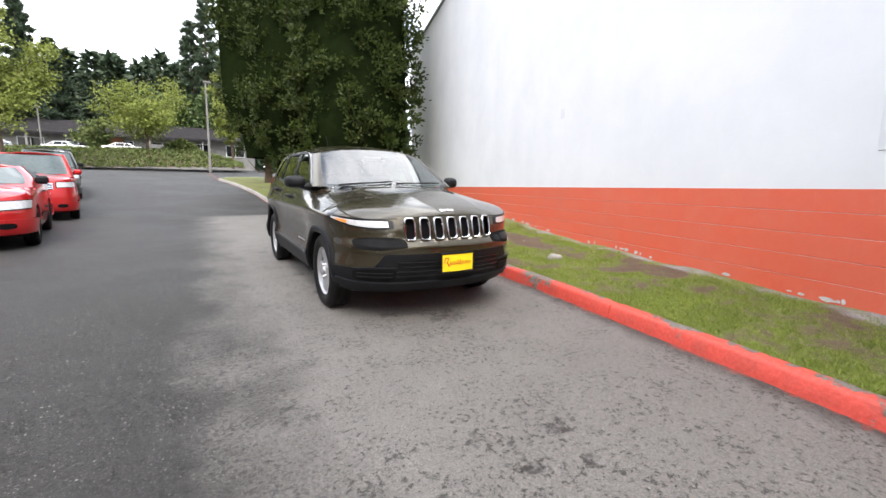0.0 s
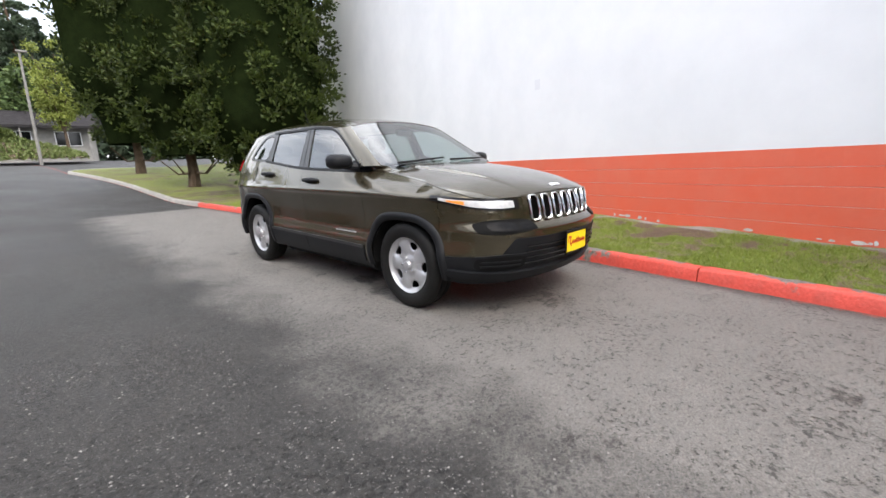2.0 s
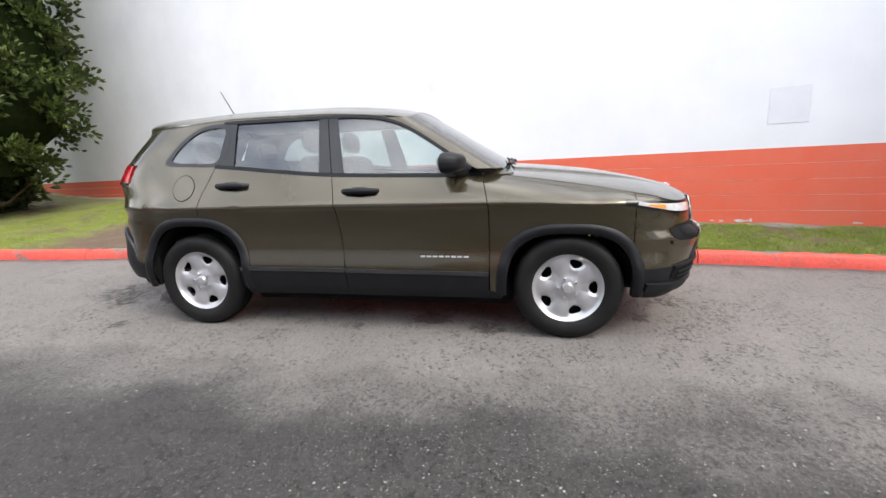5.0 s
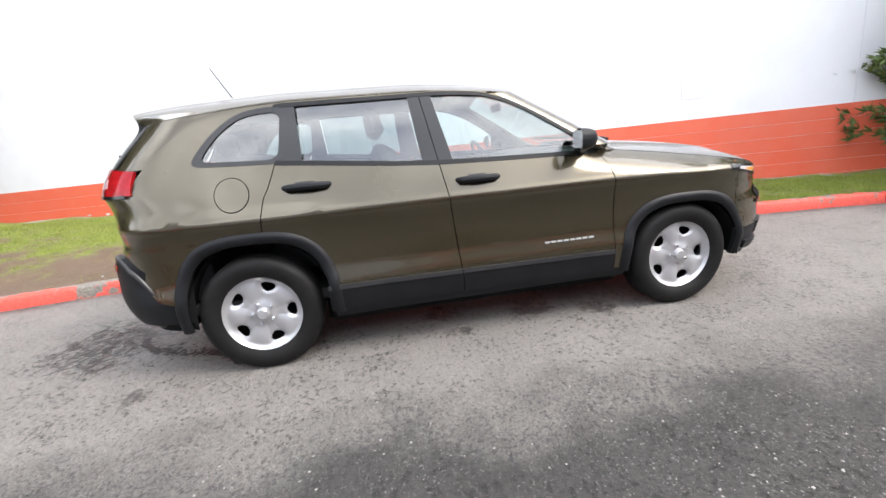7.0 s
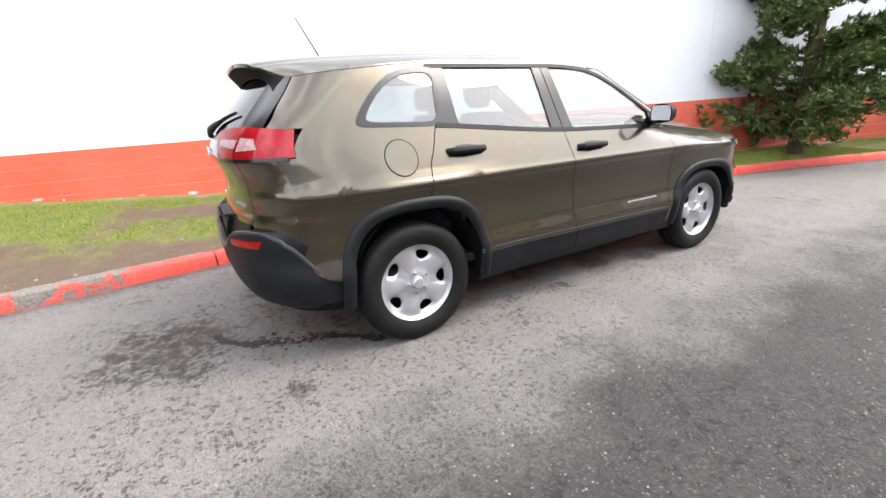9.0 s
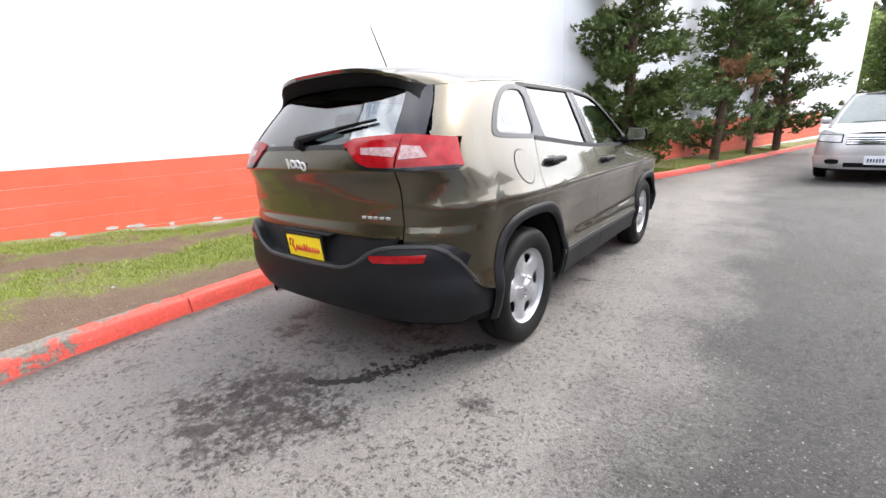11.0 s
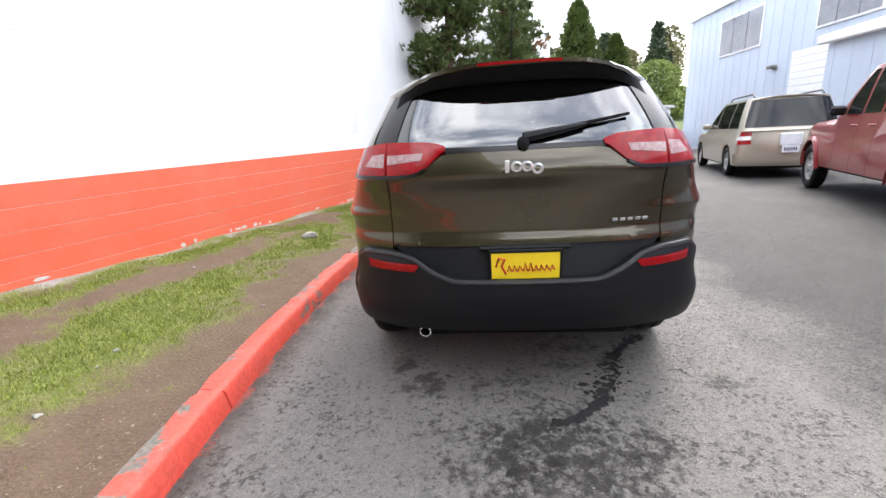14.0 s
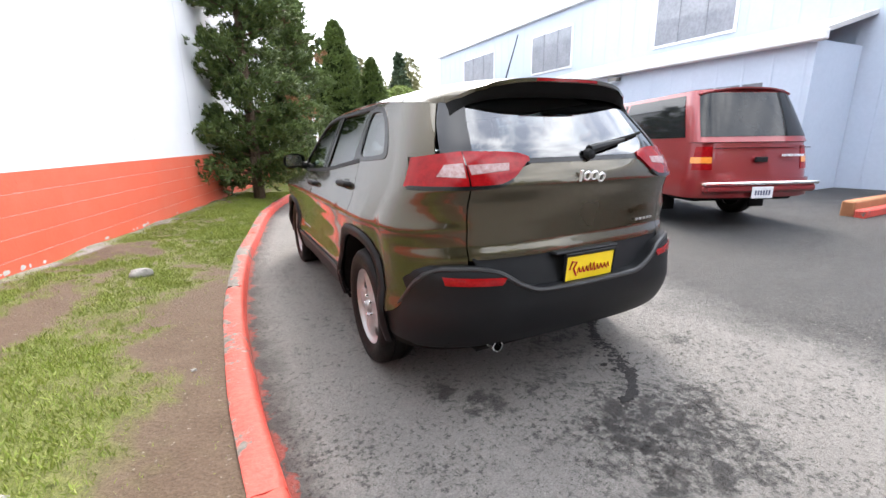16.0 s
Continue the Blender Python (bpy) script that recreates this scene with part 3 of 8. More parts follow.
def turf_h(x, y):
    """Height of the grass: level with the kerb, rising to the wall's foot."""
    x, y = np.asarray(x, float), np.asarray(y, float)
    k = XK(np.minimum(y, 25)) + 0.15
    s = np.clip((x - k) / (wall_x(y) - k + 1e-6), 0, 1)
    rise = 0.10 + 0.22 * np.clip((y - 0.5) / 5, 0, 1)
    lump = 0.018 * np.sin(x * 3.1 + y * 1.3) * np.sin(y * 2.3 - x) + 0.012 * np.sin(x * 7 + 1) * np.sin(y * 5.3)
    return G(x, y) + 0.108 + rise * s ** 1.1 + lump * np.clip((x - k) / 0.3, 0, 1)


yy = np.concatenate([np.arange(-36, -9, 0.5), np.arange(-9, 14, 0.05), np.arange(14, 25.01, 0.5)])
ss = np.linspace(0, 1, 60)
TY, TS = np.meshgrid(yy, ss, indexing="ij")
k0 = XK(TY) + 0.153
k1 = np.where(TY < 15.2, wall_x(np.minimum(TY, 15.2)) + 0.05, wall_x(15.2) + (TY - 15.2) * 1.5)
TX = k0 + (k1 - k0) * TS
TZ = turf_h(TX, TY)
ti = np.arange(TX.size).reshape(TX.shape)
turf_me = big_mesh("turf", np.stack([TX, TY, TZ], -1).reshape(-1, 3), np.stack([ti[:-1, :-1], ti[:-1, 1:], ti[1:, 1:], ti[1:, :-1]], -1).reshape(-1, 4)[:, ::-1], TURF)
turf_me.shade_smooth()
turf_me.attributes.new("lawn", "FLOAT", "POINT").data.foreach_set("value", (0.9 * lawn(TX, TY)).astype(np.float32).ravel())
turf_me.attributes.new("grit", "FLOAT", "POINT").data.foreach_set("value", (np.clip((TX - wall_x(TY) + 0.24 + 0.2 * (lattice(TX, TY, 0.25, 8) - 0.5)) / 0.08, 0, 1) * (TY < 15)).astype(np.float32).ravel())
tagged(new("grass_strip", turf_me), "patchy lawn strip with bare soil between kerb and wall", "lawn", kind="structure")
# rounded end of the island
ia = np.linspace(0, 1, 30)
ix, iy = kerb_line(25 + ia * 16)
fan_v = [(6.0, 24.5, float(G(6, 24.5)) + 0.15)] + [(x + 0.1, y - 0.1, float(G(x, y)) + 0.11) for x, y in zip(ix, iy)] + [(-0.3, 24.9, float(G(0, 24.9)) + 0.1)]
island_end = solo("island_end", (np.array(fan_v), [[0, i + 1, i] for i in range(1, 30)]), TURF, "grass at the rounded end of the island", "lawn", kind="structure")
island_end.data.attributes.new("lawn", "FLOAT", "POINT").data.foreach_set("value", np.full(len(fan_v), 0.9, np.float32))

# wall: white upper part, orange blocks below
WALL_Y0, WALL_Y1, WALL_TOP, BAND = -33.0, 15.0, 7.6, 1.10
s0, s1 = WALL_Y0 * wall_n, WALL_Y1 * wall_n
WALL_M = Matrix(((WN[0], WD[0], 0, WALL_A), (WN[1], WD[1], 0, 0), (0, 0, 1, 0), (0, 0, 0, 1)))   # local x out of the wall, y along it
wall = new("wall_east", mesh("wall_east", join(box(-0.35, 0.0, s0, s1, BAND, WALL_TOP), box(-0.35, -0.0015, s0, s1, -0.6, BAND), box(-12.0, -0.36, s0, s1, -0.6, WALL_TOP - 0.02)), WHITE_WALL, 0))
wall.matrix_world = WALL_M
tagged(wall, "tall white painted block wall with an orange base band", "wall", kind="structure")
cap_v = moved(box(-0.40, 0.06, s0 - 0.03, s1 + 0.03, WALL_TOP, WALL_TOP + 0.10, 0.01), Matrix())
part("coping", cap_v, stuff("grey_metal_coping", (0.25, 0.26, 0.27), (0.36, 0.37, 0.38), 5, 60, 0.5, 0.4), wall, "grey metal coping")

# ---- loose stone in the road's surface ----
rs = np.random.RandomState(33)
n_c = 50000
cx, cy = rs.uniform(-5.5, 1.35, n_c), rs.uniform(-7.0, 6.0, n_c)
lane = 1 / (1 + np.exp((cx + 1.65) * 6))
keep = (rs.uniform(0, 1, n_c) < 0.60 + 0.40 * lane) & (cx < XK(cy) - 0.03)
cx, cy = cx[keep], cy[keep]
size = 0.0025 + 0.0055 * rs.uniform(0, 1, len(cx)) ** 3
ang = rs.uniform(0, 6.28, len(cx))
ring = np.stack([np.stack([cx + size * rs.uniform(0.7, 1.2, len(cx)) * np.cos(ang + k * 1.571), cy + size * rs.uniform(0.7, 1.2, len(cx)) * np.sin(ang + k * 1.571), G(cx, cy) - 0.001], -1) for k in range(4)], 1)
top = np.stack([cx, cy, G(cx, cy) + size * 0.55], -1)[:, None]
cv = np.concatenate([ring, top], 1).reshape(-1, 3)
b = np.arange(len(cx))[:, None] * 5
tri_ = np.concatenate([b + np.array([[k, (k + 1) % 4, 4]]) for k in range(4)], 0)


def chip_mat():
    m, n, l, p = nodes_of("road_stone_chips")
    geo = n.new("ShaderNodeNewGeometry")
    l.new(mixed(n, l, geo.outputs["Random Per Island"], (0.030, 0.029, 0.028), (0.25, 0.238, 0.22)), p.inputs["Base Color"])
    p.inputs["Roughness"].default_value = 0.6
    return m


tagged(new("road_stone_chips", big_mesh("road_stone_chips", cv, tri_, chip_mat())), "small pale stone chips bedded in the asphalt", "gravel", kind="stuff")

# ---- wet stains on the parking strip ----
def wet_mat():
    m, n, l, p = nodes_of("oil_wet_asphalt")
    tc = n.new("ShaderNodeTexCoord").outputs["Object"]
    f = noise_fac(n, l, tc, 150.0, 4.0, 0.3, 0.7)
    l.new(mixed(n, l, f, (0.010, 0.010, 0.010), (0.042, 0.039, 0.037)), p.inputs["Base Color"])
    p.inputs["Roughness"].default_value = 0.5
    p.inputs["Specular IOR Level"].default_value = 0.25
    bump(n, l, p, f, 0.6, 0.006)
    return m


WET = wet_mat()
rs = np.random.RandomState(12)


def blot(x, y, r, ax=1.0, turn=0.0):
    """A ragged flat spot."""
    k = 22
    a = np.linspace(0, 2 * math.pi, k, endpoint=False)
    rr = r * (0.66 + 0.14 * np.sin(a * 2 + rs.uniform(0, 6)) + 0.10 * np.sin(a * 5 + rs.uniform(0, 6)) + rs.uniform(-0.12, 0.12, k))
    dx, dy = rr * np.cos(a) * ax, rr * np.sin(a)
    c, s = math.cos(turn), math.sin(turn)
    px, py = x + dx * c - dy * s, y + dx * s + dy * c
    z = G(px, py) + 0.0022 + rs.uniform(0, 0.0008)
    return np.stack([px, py, z], -1), [list(range(k))]


film = []
run = np.array([(-0.76, 1.55), (-0.64, 1.66), (-0.52, 1.82), (-0.47, 2.0), (-0.39, 2.14), (-0.33, 2.26), (-0.26, 2.33), (-0.19, 2.38), (-0.10, 2.40)])
cu_x, cu_y = cur(np.arange(9), run[:, 0]), cur(np.arange(9), run[:, 1])
for t in np.arange(0, 8, 0.012):
    fat = 0.010 + 0.050 * math.exp(-((t - 3.2) / 1.3) ** 2) + 0.02 * math.exp(-((t - 0.4) / 0.5) ** 2)
    film.append(blot(float(cu_x(t)) + rs.normal(0, fat * 0.75), float(cu_y(t)) + rs.normal(0, fat * 0.75), 0.004 + 0.020 * rs.uniform(0, 1) ** 2, rs.uniform(0.7, 1.8), rs.uniform(0, 3)))
tagged(new("oil_stain", mesh("oil_stain", join(*film), WET, 0)), "dark wet drips and oil stains on the asphalt", "stain", kind="stuff")

# ---- vehicles: a skin of level slices ----
class Skin:
    """A car's hull. u runs round it: -2 nose, -1 to 1 the side from front to rear, 2 tail. One half; x is positive."""

    def __init__(self, w, yf, yr, df, dr, nf=2.8, nr=3.0):
        self.w, self.yf, self.yr, self.df, self.dr, self.nf, self.nr = w, yf, yr, df, dr, nf, nr

    def pt(self, u, z):
        u, z = np.broadcast_arrays(np.asarray(u, float), np.asarray(z, float))
        a, b = self.yf(z) + self.df(z), self.yr(z) - self.dr(z)
        y = a + (np.clip(u, -1, 1) + 1) / 2 * (b - a)
        x = self.w(y, z)
        f = np.clip(u + 2, 0, 1) * math.pi / 2
        r = np.clip(2 - u, 0, 1) * math.pi / 2
        fr, re = u < -1, u > 1
        x = np.where(fr, x * np.sin(f) ** (2 / self.nf), np.where(re, x * np.sin(r) ** (2 / self.nr), x))
        y = np.where(fr, a - self.df(z) * np.abs(np.cos(f)) ** (2 / self.nf),
                     np.where(re, b + self.dr(z) * np.abs(np.cos(r)) ** (2 / self.nr), y))
        return np.stack([x, y, z], -1)

    def uy(self, y, z):
        """u of the point of the hull at length y."""
        y, z = np.broadcast_arrays(np.asarray(y, float), np.asarray(z, float))
        df, dr = self.df(z), self.dr(z)
        a, b = self.yf(z) + df, self.yr(z) - dr
        u = -1 + 2 * (y - a) / (b - a)
        f = np.clip((a - y) / df, 0, 1) ** (self.nf / 2)
        r = np.clip((y - b) / dr, 0, 1) ** (self.nr / 2)
        return np.where(y < a, -2 + np.arccos(f) * 2 / math.pi, np.where(y > b, 2 - np.arccos(r) * 2 / math.pi, u))

    def ux(self, x, z, rear=True):
        """u of the point of the nose or tail at half-width x."""
        x, z = np.broadcast_arrays(np.asarray(x, float), np.asarray(z, float))
        if rear:
            s = np.clip(x / self.w(self.yr(z) - self.dr(z), z), 0, 1) ** (self.nr / 2)
            return 2 - np.arcsin(s) * 2 / math.pi
        s = np.clip(x / self.w(self.yf(z) + self.df(z), z), 0, 1) ** (self.nf / 2)
        return -2 + np.arcsin(s) * 2 / math.pi

    def panel(self, left, right, low, high, nu=24, nv=14, thick=0.012, off=0.0, back=False):
        """A panel between the lines u = left(z), right(z) and the heights low(x, y), high(x, y)."""
        def fn(U, V):
            z = 0.75 + 0 * U
            for _ in range(5):
                u = left(z) + (right(z) - left(z)) * U
                p = self.pt(u, z)
                lo, hi = low(p[..., 0], p[..., 1]), high(p[..., 0], p[..., 1])
                z = lo + (hi - lo) * V
            return self.pt(left(z) + (right(z) - left(z)) * U, z)
        return (solid if back else sheet)(fn, nu, nv, thick, off, (0, 0, 0.7))

    def ypanel(self, y0, y1, low, high, **k):
        """As panel, with lengths y0(z), y1(z) for its ends."""
        return self.panel(lambda z: self.uy(y0(z), z), lambda z: self.uy(y1(z), z), low, high, **k)

    def patch(self, a, b, c, d, nu=12, nv=8, thick=0.01, off=0.0, back=False):
        """A patch with the corners a, b (low) and d, c (high), each (u, z)."""
        a, b, c, d = (np.array(q, float) for q in (a, b, c, d))

        def fn(U, V):
            U, V = U[..., None], V[..., None]
            q = (1 - V) * ((1 - U) * a + U * b) + V * ((1 - U) * d + U * c)
            return self.pt(q[..., 0], q[..., 1])
        return (solid if back else sheet)(fn, nu, nv, thick, off, (0, 0, 0.7))

    def oval(self, x0, x1, z0, z1, n=3.0, rear=False, off=0.004, rings=8, k=48):
        """A rounded patch on the nose or tail, by half-widths and heights."""
        def fn(U, V):
            a, r = 2 * math.pi * U, np.maximum(V, 0.001)
            x = (x0 + x1) / 2 + (x1 - x0) / 2 * r * np.sign(np.cos(a)) * np.abs(np.cos(a)) ** (2 / n)
            z = (z0 + z1) / 2 + (z1 - z0) / 2 * r * np.sign(np.sin(a)) * np.abs(np.sin(a)) ** (2 / n)
            return self.pt(self.ux(x, z, rear), z)
        return sheet(fn, k + 1, rings, 0, off, (0, 0, 0.7))

    def strip(self, us, zs, width, nv=3, n=40, thick=0.008, off=0.004):
        """A band of a width along a line of points (u, z)."""
        cu, cz = cur(np.linspace(0, 1, len(us)), us), cur(np.linspace(0, 1, len(zs)), zs)

        def fn(U, V):
            return self.pt(cu(U), cz(U) + (V - 0.5) * width)
        return sheet(fn, n, nv, thick, off, (0, 0, 0.7))


def both(name, vf, material, parent, label=""):
    """One part on the right and its mirror image on the left."""
    return part(name, mirror(vf), material, parent, label), part(name, vf, material, parent, label)


def tyre_part(r, width, rim_r):
    h = width / 2
    prof = [(rim_r - 0.01, -h * 0.8), (rim_r + 0.012, -h * 0.93), ((r + rim_r) / 2, -h * 1.02), (r - 0.028, -h * 0.95), (r - 0.008, -h * 0.78),
            (r, -h * 0.55), (r, -h * 0.36), (r - 0.008, -h * 0.34), (r - 0.008, -h * 0.28), (r, -h * 0.26),
            (r, h * 0.26), (r - 0.008, h * 0.28), (r - 0.008, h * 0.34), (r, h * 0.36), (r, h * 0.55),
            (r - 0.008, h * 0.78), (r - 0.028, h * 0.95), ((r + rim_r) / 2, h * 1.02), (rim_r + 0.03, h * 0.99), (rim_r + 0.012, h * 0.93), (rim_r - 0.01, h * 0.8)]
    return lathe(prof, 48, "x")


def wheel_disc(r, holes=5, hole_at=0.68, hole_w=0.175, hole_h=0.125, dish=0.03, nr=18, na=80):
    """The wheel's face (towards +x) with wide spokes between oval openings."""
    rr = np.linspace(0.0, 1.0, nr)
    aa = np.linspace(0, 2 * math.pi, na, endpoint=False)
    R, A = np.meshgrid(rr, aa, indexing="ij")
    Y, Z = R * np.cos(A), R * np.sin(A)
    near = np.round(A * holes / (2 * math.pi)) * 2 * math.pi / holes
    hr = R * np.cos(A - near) - hole_at
    ht = R * np.sin(A - near)
    e = np.sqrt((hr / hole_h) ** 2 + (ht / (hole_w * (1 + 0.5 * hr / hole_h * 0.5))) ** 2)
    X = dish * np.exp(-(R / 0.3) ** 4) * 0.5 + dish * np.exp(-((R - 0.98) / 0.08) ** 2) - dish * 0.6 * np.clip(1.5 - e, 0, 1) ** 1.5 * (R > 0.3)
    bump_ = np.abs(np.sin((A - near) * holes / 2))
    X += dish * 0.5 * np.clip(bump_ - 0.55, 0, 1) * np.exp(-((R - 0.62) / 0.25) ** 2) * 2
    v = np.stack([X, Y * r, Z * r], -1).reshape(-1, 3)
    f = []
    ef = e.reshape(-1)
    for i in range(nr - 1):
        for j in range(na):
            q = [i * na + j, i * na + (j + 1) % na, (i + 1) * na + (j + 1) % na, (i + 1) * na + j]
            if ef[q].mean() > 0.98 or R[i, j] < 0.3:
                f.append(q[::-1])
    lip = lathe([(r * 0.97, dish * 0.85), (r, dish * 1.1), (r * 1.03, dish * 0.9), (r * 1.03, -0.1)], 64, "x")
    return join((v, f), (lip[0], [q[::-1] for q in lip[1]]))


def wheel_thing(parent, x, y, z, r, width, rim_r, side, face, cap_mat=None, holes=5):
    """A wheel part with its tyre, rim, centre cap and nuts. side: 1 or -1."""
    w = part("wheel", mesh("wheel_hub", lathe([(0.0, -0.06), (rim_r * 0.99, -0.06), (rim_r * 0.99, -0.05), (0.0, -0.05)], 32, "x"), SEAL), None, parent)
    w.matrix_basis = pose(x, y, z, 0, 0, 0 if side > 0 else 180)
    part("tyre", tyre_part(r, width, rim_r), TYRE, w, "black rubber tyre")
    rim = part("rim", moved(face, pose(width / 2 - 0.05, 0, 0)), RIM, w, "silver five-spoke wheel")
    part("centre_cap", moved(lathe([(0.0, 0.028), (0.028, 0.026), (0.036, 0.018), (0.04, 0.0)], 24, "x"), pose(width / 2 - 0.04, 0, 0)), cap_mat or RIM, w)
    for k in range(holes):
        a = 2 * math.pi * (k + 0.5) / holes
        nut = lathe([(0.0, 0.022), (0.008, 0.02), (0.011, 0.012), (0.011, 0.0)], 8, "x")
        part("wheel_nut", moved(nut, pose(width / 2 - 0.04, 0.062 * math.cos(a), 0.062 * math.sin(a))), CHROME, w)
    return w

# ---- the olive sport utility vehicle ----
ZS = cur([-2.3, -2.15, -2.0, -1.8, -1.5, -1.1, -0.85, -0.5], [0.85, 0.868, 0.895, 0.935, 0.99, 1.052, 1.082, 1.10])      # wing line
ZC = cur([-2.2, -2.12, -2.0, -1.8, -1.5, -1.1, -0.95], [0.905, 0.945, 0.983, 1.026, 1.074, 1.115, 1.126])               # bonnet's middle
BELT = cur([-0.9, -0.78, 0.2, 1.1, 1.6], [1.07, 1.075, 1.105, 1.185, 1.225])
ROOF_Z = cur([-0.35, -0.1, 0.4, 1.0, 1.6, 2.1], [1.55, 1.595, 1.63, 1.632, 1.604, 1.560])
WINDOW_TOP = cur([-0.80, -0.62, -0.47, -0.33, -0.2, -0.05, 0.22, 1.0, 1.4], [1.09, 1.205, 1.305, 1.39, 1.452, 1.49, 1.507, 1.507, 1.49])
WIN_EDGE = cur([1.05, 1.09, 1.205, 1.305, 1.39, 1.452, 1.49, 1.53], [-0.84, -0.80, -0.62, -0.47, -0.33, -0.2, -0.07, 0.1])
SUV_PROF = cur([0.20, 0.28, 0.40, 0.47, 0.60, 0.70, 0.80, 0.87, 0.898, 0.908, 0.94, 1.02, 1.09, 1.13, 1.52, 1.62],
               [0.84, 0.872, 0.905, 0.912, 0.887, 0.884, 0.895, 0.912, 0.925, 0.9245, 0.911, 0.877, 0.847, 0.830, 0.662, 0.60])


def suv_w(y, z):
    w = SUV_PROF(z)
    for c, k in ((-1.35, 0.022), (1.33, 0.022)):
        w = w + k * np.exp(-(np.abs(y - c) / 0.52) ** 4) * np.clip((0.98 - z) / 0.2, 0, 1)
    s = np.clip((z - (ZS(y) - 0.14)) / 0.14, 0, 1.05) ** 2 * np.clip((-0.55 - y) / 0.35, 0, 1)
    w = w - 0.12 * s * (z < 1.12)
    w = w - 0.035 * np.clip((y - 1.5) / 0.4, 0, 1) * np.exp(-((z - 0.88) / 0.13) ** 2)
    return w * (1 - 0.035 * np.clip((y - 1.2) / 0.7, 0, 1.4) ** 2)


SUV_YR = cur([0.2, 0.36, 0.5, 0.62, 0.755, 0.79, 0.83, 0.92, 1.01, 1.05, 1.085, 1.19, 1.45, 1.6], [2.10, 2.14, 2.16, 2.168, 2.182, 2.178, 2.166, 2.168, 2.186, 2.206, 2.222, 2.19, 1.985, 1.86])
NOSE = cur([0.2, 0.3, 0.42, 0.52, 0.60, 0.655, 0.69, 0.72, 0.80, 0.90, 1.0], [-2.15, -2.20, -2.265, -2.29, -2.31, -2.31, -2.275, -2.24, -2.225, -2.19, -2.12])
LOWER = Skin(suv_w, NOSE,
             SUV_YR, lambda z: -1.5 - NOSE(z), const(0.5), 2.45)
UPPER = Skin(suv_w, lambda z: -0.97 + (np.asarray(z, float) - 1.14) * 1.64, SUV_YR, const(0.25), const(0.5), 3.0, 3.0)
BUMP = Skin(lambda y, z: suv_w(y, z) * (1 - 0.048 * np.clip((y - 1.5) / 0.4, 0, 1)), LOWER.yf, cur([0.3, 0.36, 0.44, 0.56, 0.68, 0.76], [2.14, 2.19, 2.23, 2.255, 2.255, 2.22]), LOWER.df, const(0.52), 2.8, 3.0)


def arch(y, c, r, top, z0=0.30, n=2.9):
    return z0 + (top - z0) * np.clip(1 - (np.abs(y - c) / r) ** n, 0, 1) ** (1 / n)


def flare(c, r, top, width):
    """The black wheel-arch moulding round one opening."""
    def fn(U, V):
        a = math.pi * (0.0 + U)
        n = 2.9
        cy = np.sign(np.cos(a)) * np.abs(np.cos(a)) ** (2 / n)
        sz = np.abs(np.sin(a)) ** (2 / n)
        y = c + (r + width * V) * cy
        z = 0.30 + (top - 0.30 + width * V) * sz
        return LOWER.pt(LOWER.uy(y, np.maximum(z, 0.3)), np.maximum(z, 0.3)) + np.stack([0.016 * np.sin(math.pi * np.clip(V, 0.0, 1)) ** 0.5 + 0 * U, 0 * U, 0 * U], -1)
    return sheet(fn, 72, 7, 0.03, 0.006, (0, 0, 0.7))


